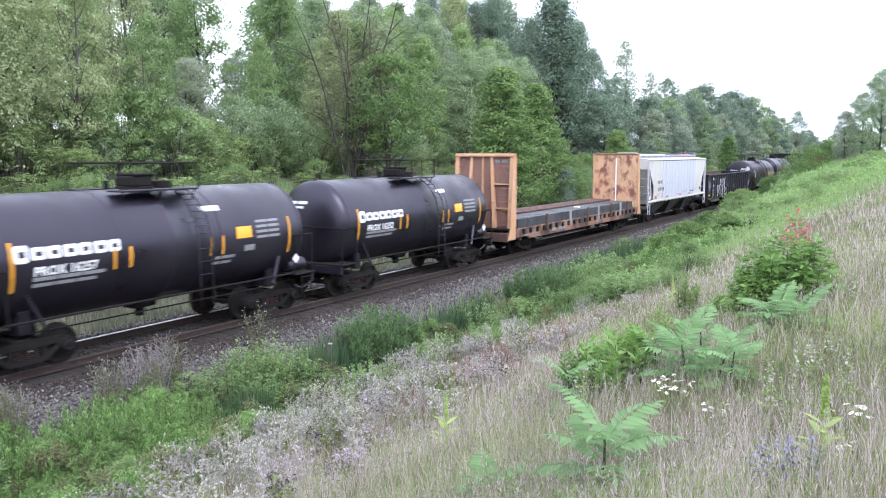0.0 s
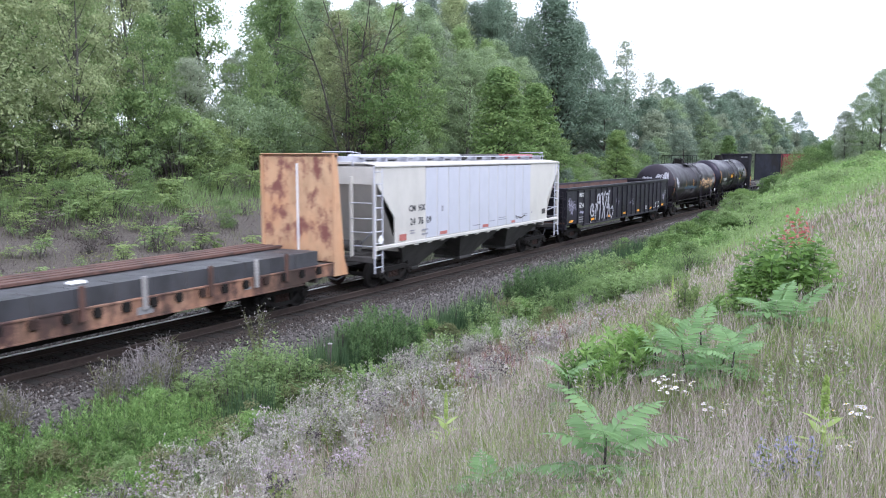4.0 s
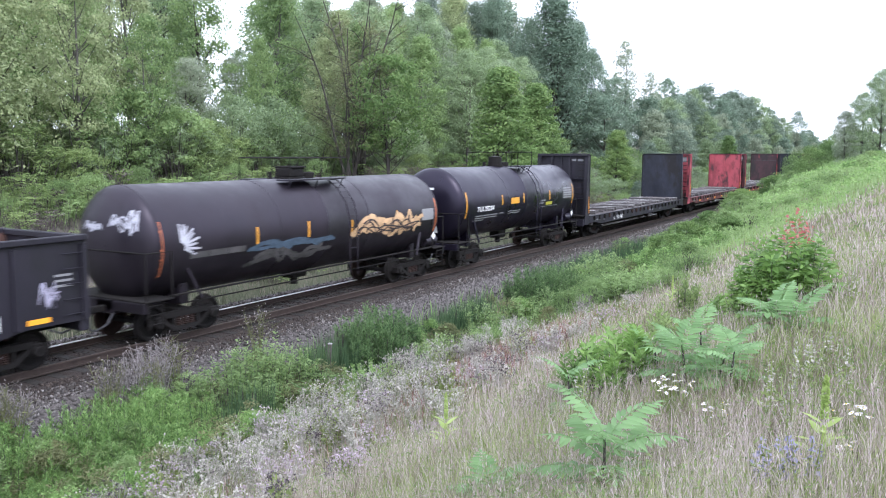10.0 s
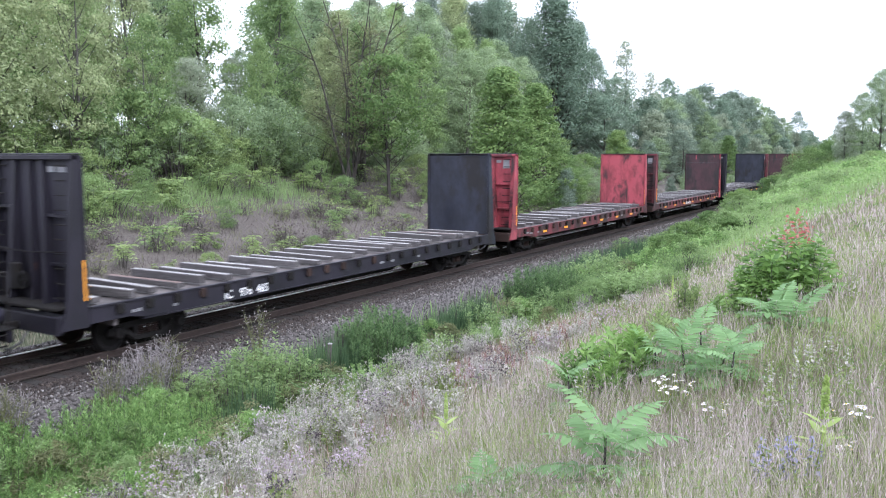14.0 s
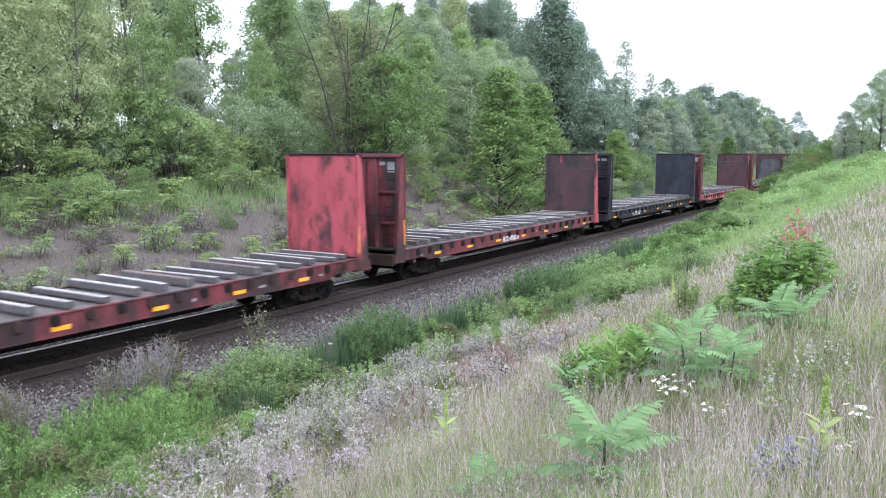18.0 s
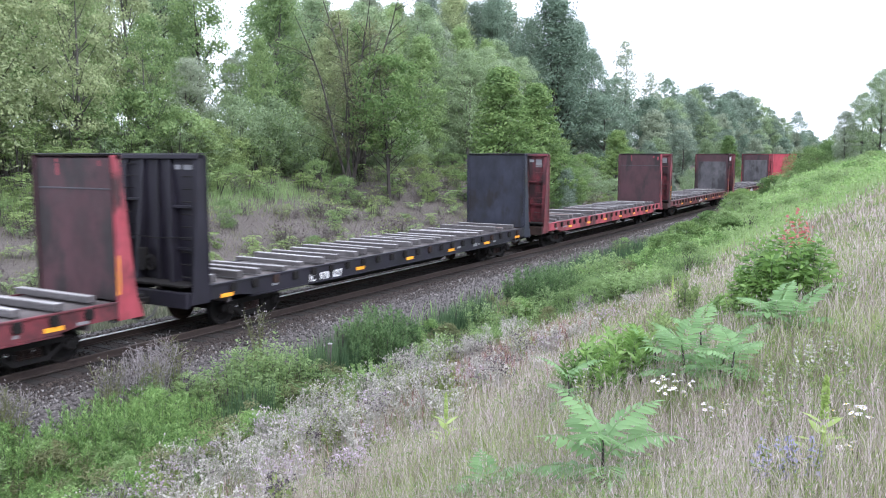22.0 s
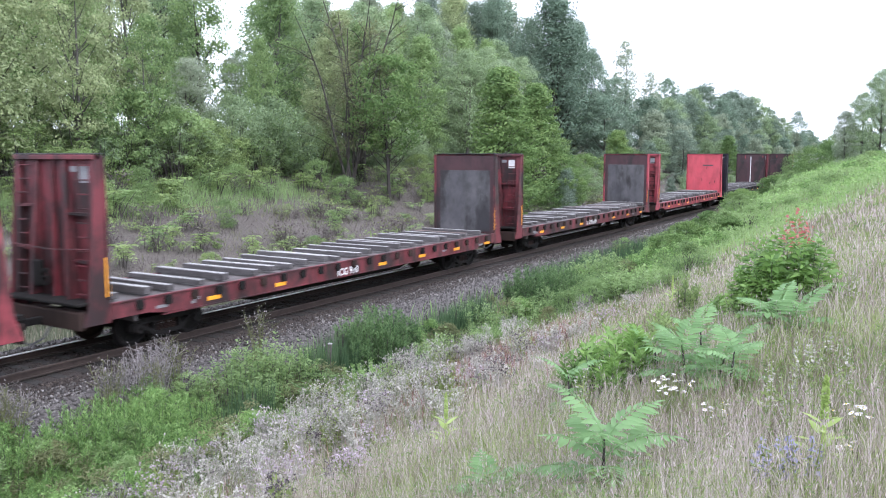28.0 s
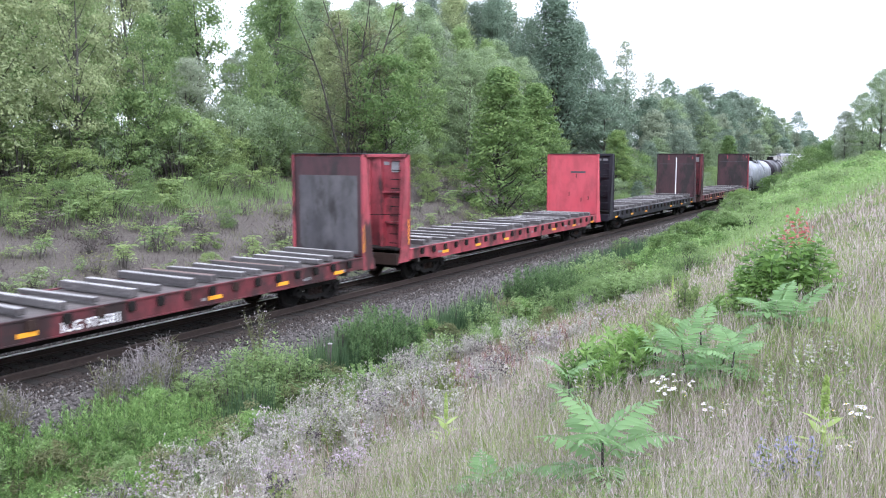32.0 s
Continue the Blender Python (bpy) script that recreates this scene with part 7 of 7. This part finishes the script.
for k in range(105):
    x = 24 + 70 * rw.random() ** 1.3
    y = -5.0 - rw.random() * (4.0 + 0.07 * x)
    tone = rw.choice(("light", "ditch", "lime_grass", "lime_grass"))
    plant(rw.choice(("bank_weed", "weed_b", "broad_weed", "bank_weed")), x, y, rw.uniform(0.5, 1.15), rw.uniform(0, 360), "weed", "leafy green weed on the bank", "weed", "weeds of the bank", wide=rw.uniform(1.0, 1.5), leaves=tone)


# reeds standing in the ditch
def reeds(x, y, n, h, seed, spread):
    r = np.random.default_rng(seed)
    ob = thing("reeds", "clump of dark green cattail reeds in the ditch", "reeds", "weeds of the ditch", m=Matrix.Translation((x, y, gz(x, y) - 0.05)))
    px_, py_ = r.normal(0, spread, n), r.normal(0, spread * 0.5, n)
    a = r.uniform(0, 6.28, n)
    side = np.stack([np.cos(a), np.sin(a), np.zeros(n)], 1) * 0.009
    foot = np.stack([px_, py_, np.zeros(n)], 1)
    tip = foot + np.stack([r.normal(0, 0.10, n), r.normal(0, 0.10, n), h * r.uniform(0.65, 1, n)], 1)
    v = np.stack([foot - side, foot + side, (foot + tip) / 2 - side, (foot + tip) / 2 + side, tip], 1).reshape(-1, 3)
    q = np.arange(5 * n).reshape(n, 5)
    tagged(part("tuft", fast_mesh("reed_blades", v, np.concatenate([q[:, [0, 1, 3]], q[:, [0, 3, 2]], q[:, [2, 3, 4]]], 0)), L["reed"], ob), kind="stuff")
    s = Shape()
    for k in range(max(2, n // 60)):
        p = Vector(tip[k])
        s.tube([p, p - Vector((0, 0, 0.16))], 0.012, 6)
    part("cattail", s, M["bark"], ob, "brown cattail heads")


for k, (x, y) in enumerate(((15.2, -4.2), (15.8, -4.6), (16.1, -4.0), (20.2, -4.4), (21.2, -4.3), (22.3, -4.5), (23.2, -4.2), (36, -4.2), (38, -4.4), (40, -4.1), (42, -4.3), (44, -4.2), (46.5, -4.3), (34, -4.3), (12.0, -4.9), (49, -4.2), (52, -4.3), (55, -4.2), (30, -3.7), (33, -3.75), (35.5, -3.7), (38.5, -3.75), (41, -3.7), (44, -3.8), (47.5, -3.7), (51, -3.75), (58, -4.0))):
    reeds(x, y, 260, 1.35, 500 + k, 0.42 if x < 30 else 0.8)


post = thing("fence_post", "short weathered grey wooden post among reeds", "post", m=pose(15.25, -4.35, gz(15.25, -4.35) - 0.1, 2, 3, 20))
part("shaft", Shape().prism([(-0.05, 0), (0.05, 0), (0.046, 1.15), (0.015, 1.2), (-0.046, 1.17)], -0.045, 0.045), M["twig"], post)
part("top", Shape().box(-0.052, 0.052, -0.05, 0.05, 1.171, 1.205, 0.012), M["wood"], post, "pale bleached top")


# ---- close plants ----
def leaflet(s, base, way, up, length, wide):
    """One pointed leaflet with a raised middle."""
    side = way.cross(up).normalized() * wide / 2
    up = side.cross(way).normalized()
    drop = -up * length * 0.10
    p = [base, base + way * length * 0.30 + side, base + way * length * 0.65 + side * 0.8 + drop * 0.5, base + way * length + drop * 1.6, base + way * length * 0.65 - side * 0.8 + drop * 0.5,
         base + way * length * 0.30 - side, base + way * length * 0.45 - up * length * 0.05]
    s.add(p, [(0, 6, 1), (1, 6, 2), (2, 6, 3), (3, 6, 4), (4, 6, 5), (5, 6, 0)])


def compound_leaf(length, pairs, lw, seed):
    """A long arching leaf of many paired leaflets, growing along +x."""
    rr = random.Random(seed)
    s, pts = Shape(), []
    for k in range(9):
        u = k / 8
        pts.append(Vector((length * (u - 0.10 * u * u), 0.02 * length * math.sin(3 * u), length * (0.36 * u - 0.42 * u * u))))
    s.tube(pts, [0.006 - 0.0005 * k for k in range(9)], 4, False)
    for k in range(pairs):
        u = 0.16 + 0.82 * k / (pairs - 1)
        i = min(int(u * 8), 7)
        p = pts[i].lerp(pts[i + 1], u * 8 - i)
        d = (pts[i + 1] - pts[i]).normalized()
        ll = lw * (0.55 + 0.75 * math.sin(math.pi * min(u * 0.9 + 0.12, 1))) * rr.uniform(0.9, 1.1)
        for w in (-1, 1):
            way = (d * rr.uniform(0.35, 0.6) + Vector((0, w, -0.12 + rr.uniform(-0.1, 0.1)))).normalized()
            leaflet(s, p, way, Vector((0, 0, 1)), ll, ll * 0.25)
    leaflet(s, pts[-1], (pts[-1] - pts[-2]).normalized(), Vector((0, 0, 1)), lw * 0.7, lw * 0.2)
    return s


def sumac(x, y, h, leaves, length, seed, lean=(0, 0)):
    rr = random.Random(seed)
    ob = thing("sumac_sapling", "young sumac with long green feathered leaves", "sapling", "sumacs on the bank", m=Matrix.Translation((x, y, gz(x, y) - 0.03)))
    top = Vector((lean[0], lean[1], h))
    part("stem", Shape().tube([(0, 0, 0), Vector((lean[0] * 0.3, lean[1] * 0.3, h * 0.5)), top], [0.014, 0.011, 0.006], 7), M["bark"], ob, "brown woody stem")
    for k in range(leaves):
        u = 0.25 + 0.75 * k / max(leaves - 1, 1)
        p = Vector((lean[0] * u * u, lean[1] * u * u, h * u))
        pitch = 52 * (k / leaves) ** 2 + 8 + rr.uniform(-12, 12)
        me = kept("compound_leaf%d_%d" % (int(length * 100), k % 3), lambda: compound_leaf(length, 9, length * 0.30, 900 + k % 3))
        part("compound_leaf", me, L["sumac"], ob, m=pose(p.x, p.y, p.z, 0, -pitch, 137.5 * k + seed * 31 + rr.uniform(-15, 15)) @ Matrix.Scale(rr.uniform(0.8, 1.1), 4))
    return ob


near_sumac = sumac(4.45, -15.16, 0.42, 12, 0.5, 1)
sumac(4.75, -14.26, 0.16, 8, 0.36, 2)
for k, (x, y, h, n, ln) in enumerate(((7.4, -14.9, 0.42, 10, 0.42), (7.75, -14.95, 0.48, 9, 0.42), (7.0, -15.36, 0.4, 9, 0.36), (7.3, -15.2, 0.3, 8, 0.42), (9.0, -15.6, 0.2, 8, 0.48), (9.3, -15.4, 0.24, 8, 0.45), (7.9, -14.5, 0.35, 7, 0.36), (7.2, -13.85, 0.35, 7, 0.36), (13.6, -4.9, 0.5, 6, 0.5))):
    sumac(x, y, h, n, ln, 10 + k, (0.05 * math.sin(k), 0.05 * math.cos(k)))


def mullein(x, y, h, seed):
    rr = random.Random(seed)
    ob = thing("mullein", "tall yellow-green mullein spike with broad leaves", "wildflower", "mulleins on the bank", m=Matrix.Translation((x, y, gz(x, y) - 0.02)))
    r = np.random.default_rng(seed)
    zz = r.uniform(0.58, 1.0, 420)
    aa = r.uniform(0, 6.28, 420)
    rad = 0.017 * np.sqrt(np.clip(1.03 - zz ** 6, 0.05, 1))
    part("flower_spike", leaf_cloud("mullein", np.stack([rad * np.cos(aa), rad * np.sin(aa), zz * h], 1), 0.019, r, 0.5, 0.8), L["mullein"], ob, "knobbly yellow-green spike")
    part("stem", Shape().tube([(0, 0, 0), (0.004, 0, h * 0.5)], 0.013, 8), L["mullein"], ob)
    for k in range(13):
        u = k / 13
        s = Shape()
        ll = (0.24 - 0.12 * u) * (h / 0.6)
        for j in range(1):
            leaflet(s, Vector((0, 0, 0)), Vector((1, 0, 0.7 - 0.3 * (1 - u))).normalized(), Vector((0, 0, 1)), ll, ll * 0.36)
        part("leaf", s, L["mullein"], ob, m=pose(0, 0, h * (0.05 + 0.55 * u), 0, 0, 137.5 * k + seed * 20))


mullein(4.59, -16.31, 0.54, 1)
mullein(6.84, -12.67, 0.64, 2)
mullein(15.5, -12.6, 0.7, 3)


def daisies(x, y, h, n, spread, seed):
    rr = random.Random(seed)
    ob = thing("daisies", "cluster of small white daisy-like flowers", "wildflower", "daisies on the bank", m=Matrix.Translation((x, y, gz(x, y) - 0.02)))
    stems = Shape()
    for k in range(n):
        a, r = rr.uniform(0, 6.28), spread * math.sqrt(rr.random())
        top = Vector((r * math.cos(a), r * math.sin(a), h * rr.uniform(0.72, 1)))
        stems.tube([(top.x * 0.3, top.y * 0.3, 0), top], [0.003, 0.002], 4, False)
        def head():
            s = Shape()
            for j in range(10):
                t = 0.628 * j
                leaflet(s, Vector((0.004 * math.cos(t), 0.004 * math.sin(t), 0)), Vector((math.cos(t), math.sin(t), 0.15)), Vector((0, 0, 1)), 0.0145, 0.009)
            return s
        fl = part("flower", kept("daisy_head", head), L["white_petal"], ob, m=Matrix.Translation(top) @ pose(0, 0, 0, rr.uniform(-40, 40), rr.uniform(-40, 40), rr.uniform(0, 90)))
        part("disc", kept("daisy_disc", lambda: Shape().lathe([(0.0, 0.004), (0.003, 0.003), (0.004, 0.001)], 8, "z")), L["yellow_petal"], fl)
    tagged(part("stalk", stems, L["green_grass"], ob), kind="stuff")
    return ob


near_daisies = daisies(6.4, -15.05, 0.37, 40, 0.17, 1)
daisies(5.48, -15.58, 0.32, 12, 0.10, 2)
daisies(4.7, -16.42, 0.36, 14, 0.11, 3)
daisies(4.5, -16.42, 0.2, 5, 0.08, 4)
daisies(22.0, -11.5, 0.6, 8, 0.3, 5)


def spike_flowers(x, y, h, n, spread, petals, seed, name, label):
    r = np.random.default_rng(seed)
    ob = thing(name, label, "wildflower", "flower spikes on the bank", m=Matrix.Translation((x, y, gz(x, y) - 0.02)))
    st, pos, lv = Shape(), [], []
    for k in range(n):
        a, rr = r.uniform(0, 6.28), spread * r.uniform(0.1, 1)
        foot, top = Vector((0.3 * rr * math.cos(a), 0.3 * rr * math.sin(a), 0)), Vector((rr * math.cos(a), rr * math.sin(a), h * r.uniform(0.75, 1)))
        st.tube([foot, top], [0.005, 0.003], 5, False)
        for j in range(26):
            u = 0.4 + 0.6 * j / 26
            pos.append(foot.lerp(top, u) + Vector(r.normal(0, 0.022 * (1.3 - u), 3)))
        for j in range(12):
            lv.append(foot.lerp(top, r.uniform(0.05, 0.7)) + Vector(r.normal(0, 0.03, 3)))
    part("stalk", st, L["green_grass"], ob)
    part("blossom", leaf_cloud(name, np.array(pos), 0.024, r, 0.2, 0.8), L[petals], ob)
    part("foliage", leaf_cloud(name, np.array(lv), 0.07, r, 0.1, 0.22), L["green_grass"], ob)


for k, (x, y, h, n, mat) in enumerate(((4.15, -16.16, 0.38, 5, "violet"), (4.22, -16.06, 0.34, 4, "violet"), (4.12, -16.28, 0.38, 5, "violet"), (5.2, -16.1, 0.5, 3, "thistle"), (6.83, -16.01, 0.5, 4, "thistle"), (6.6, -15.95, 0.5, 4, "thistle"), (7.2, -16.1, 0.5, 3, "thistle"), (9.2, -16.1, 0.7, 4, "thistle"), (5.6, -15.9, 0.55, 3, "thistle"), (6.0, -16.3, 0.5, 3, "thistle"), (6.6, -14.2, 0.6, 3, "thistle"))):
    spike_flowers(x, y, h, n, 0.10, mat, 600 + k, "bugloss" if mat == "violet" else "dead_spike", "violet bugloss spikes in the grass" if mat == "violet" else "grey seed spike standing in the grass")
# crimson sumac heads behind the bush, red stalks, one yellow flower
for k, (x, y) in enumerate(((14.0, -14.94), (14.5, -14.8), (14.9, -14.95))):
    ob = stalks("red_sumac", "sumac with crimson turning leaves", "sapling", x, y, 0.97, 4, 0.28, "crimson", "green_grass", 700 + k, 0.05, 4, 2)
x, y = rng_g.normal(13.5, 2.2, 1500), rng_g.normal(-9.6, 0.9, 1500)
blades("red_stalks", x, y, rng_g.uniform(0.3, 0.6, len(x)), np.full(len(x), 0.012), "red_grass", rng_g, 0.25, "reddish dock stalks on the bank", "weed")
daisies(4.62, -14.52, 0.16, 2, 0.03, 9)

# ---- ballast and ties ----
x, y = 3 + 62 * rng_g.random(27000) ** 1.5, np.concatenate([rng_g.normal(-2.7, 0.55, 22000).clip(-3.8, -1.75), rng_g.uniform(1.8, 3.2, 5000)])
n = len(x)
octa = np.array([(1, 0, 0), (-1, 0, 0), (0, 1, 0), (0, -1, 0), (0, 0, 1), (0, 0, -1)], float)
of = np.array([(0, 2, 4), (2, 1, 4), (1, 3, 4), (3, 0, 4), (2, 0, 5), (1, 2, 5), (3, 1, 5), (0, 3, 5)])
size = (rng_g.uniform(0.016, 0.036, n) * (1 + x * 0.008))[:, None, None]
v = octa[None] * (1 + rng_g.uniform(-0.35, 0.35, (n, 6, 1))) + rng_g.normal(0, 0.22, (n, 6, 3))
v = v * size + np.stack([x, y, ground_z(x, y) + 0.012], 1)[:, None, :]


def stone_mat(name, low, mid, high):
    m, nt, bsdf, _ = nodes_of(name)
    geo, ramp = nt.nodes.new("ShaderNodeNewGeometry"), nt.nodes.new("ShaderNodeValToRGB")
    ramp.color_ramp.elements[0].color, ramp.color_ramp.elements[1].color = (*low, 1), (*high, 1)
    ramp.color_ramp.elements.new(0.6).color = (*mid, 1)
    nt.links.new(geo.outputs["Random Per Island"], ramp.inputs["Fac"])
    nt.links.new(ramp.outputs["Color"], bsdf.inputs["Base Color"])
    bsdf.inputs["Roughness"].default_value = 0.9
    return m


def stones(name, label, material, x, y, size):
    n = len(x)
    v = octa[None] * (1 + rng_g.uniform(-0.35, 0.35, (n, 6, 1))) + rng_g.normal(0, 0.22, (n, 6, 3))
    v = v * size[:, None, None] + np.stack([x, y, ground_z(x, y) + 0.010], 1)[:, None, :]
    tagged(part(name, fast_mesh(name, v.reshape(-1, 3), (of[None] + 6 * np.arange(n)[:, None, None]).reshape(-1, 3)), material), label, "gravel", kind="stuff")


ob = part("ballast", fast_mesh("ballast", v.reshape(-1, 3), (of[None] + 6 * np.arange(n)[:, None, None]).reshape(-1, 3)), stone_mat("grey_ballast_stone", (0.028, 0.025, 0.024), (0.080, 0.072, 0.070), (0.22, 0.203, 0.197)))
tagged(ob, "loose grey crushed stone beside the rails", "gravel", kind="stuff")
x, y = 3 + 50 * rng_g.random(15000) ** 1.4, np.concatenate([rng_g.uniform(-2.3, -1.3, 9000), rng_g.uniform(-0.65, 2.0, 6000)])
stones("oily_ballast", "dark brown crushed stone along the track's middle", stone_mat("dark_ballast_stone", (0.012, 0.008, 0.007), (0.034, 0.025, 0.021), (0.080, 0.062, 0.054)), x, y, rng_g.uniform(0.016, 0.034, len(x)) * (1 + x * 0.006))
tie = Shape().box(-0.115, 0.115, -1.29, 1.29, -0.32, -0.194, 0.012).mesh("tie")
for k in range(270):
    part("tie", tie, M["tie"], track, m=pose(-15 + k * 0.55, random.uniform(-0.03, 0.03), random.uniform(-0.006, 0.0), 0, 0, random.uniform(-0.8, 0.8)))


# ---- what moves ----
def motions():
    times = [2.0 * k for k in range(17)]
    for ob, s0 in CARS:
        walk(ob, [(t, pose(s0 - travel(t), 0, ob.location.z)) for t in times])
    steps = [2 * k / 30 for k in range(481)]
    turns = [-math.degrees((travel(t) - travel(0)) / R_WHEEL) for t in steps]
    for ws, x in SPINS:
        walk(ws, [(t, pose(x, 0, R_WHEEL, 0, a, 0)) for t, a in zip(steps, turns)])
    # the near sapling and the daisies stir in the wake
    for ob, lean in ((near_sumac, 3.0), (near_daisies, 2.2)):
        p = ob.location.copy()
        rows = []
        for k in range(65):
            t = 0.5 * k
            a = lean * (0.5 * math.sin(1.9 * t) + 0.4 * math.sin(3.1 * t + 1)) + (2.2 * lean if k == 12 else 0)
            rows.append((t, pose(p.x, p.y, p.z, 0.4 * a, a, 1.2 * a)))
        walk(ob, rows)


motions()
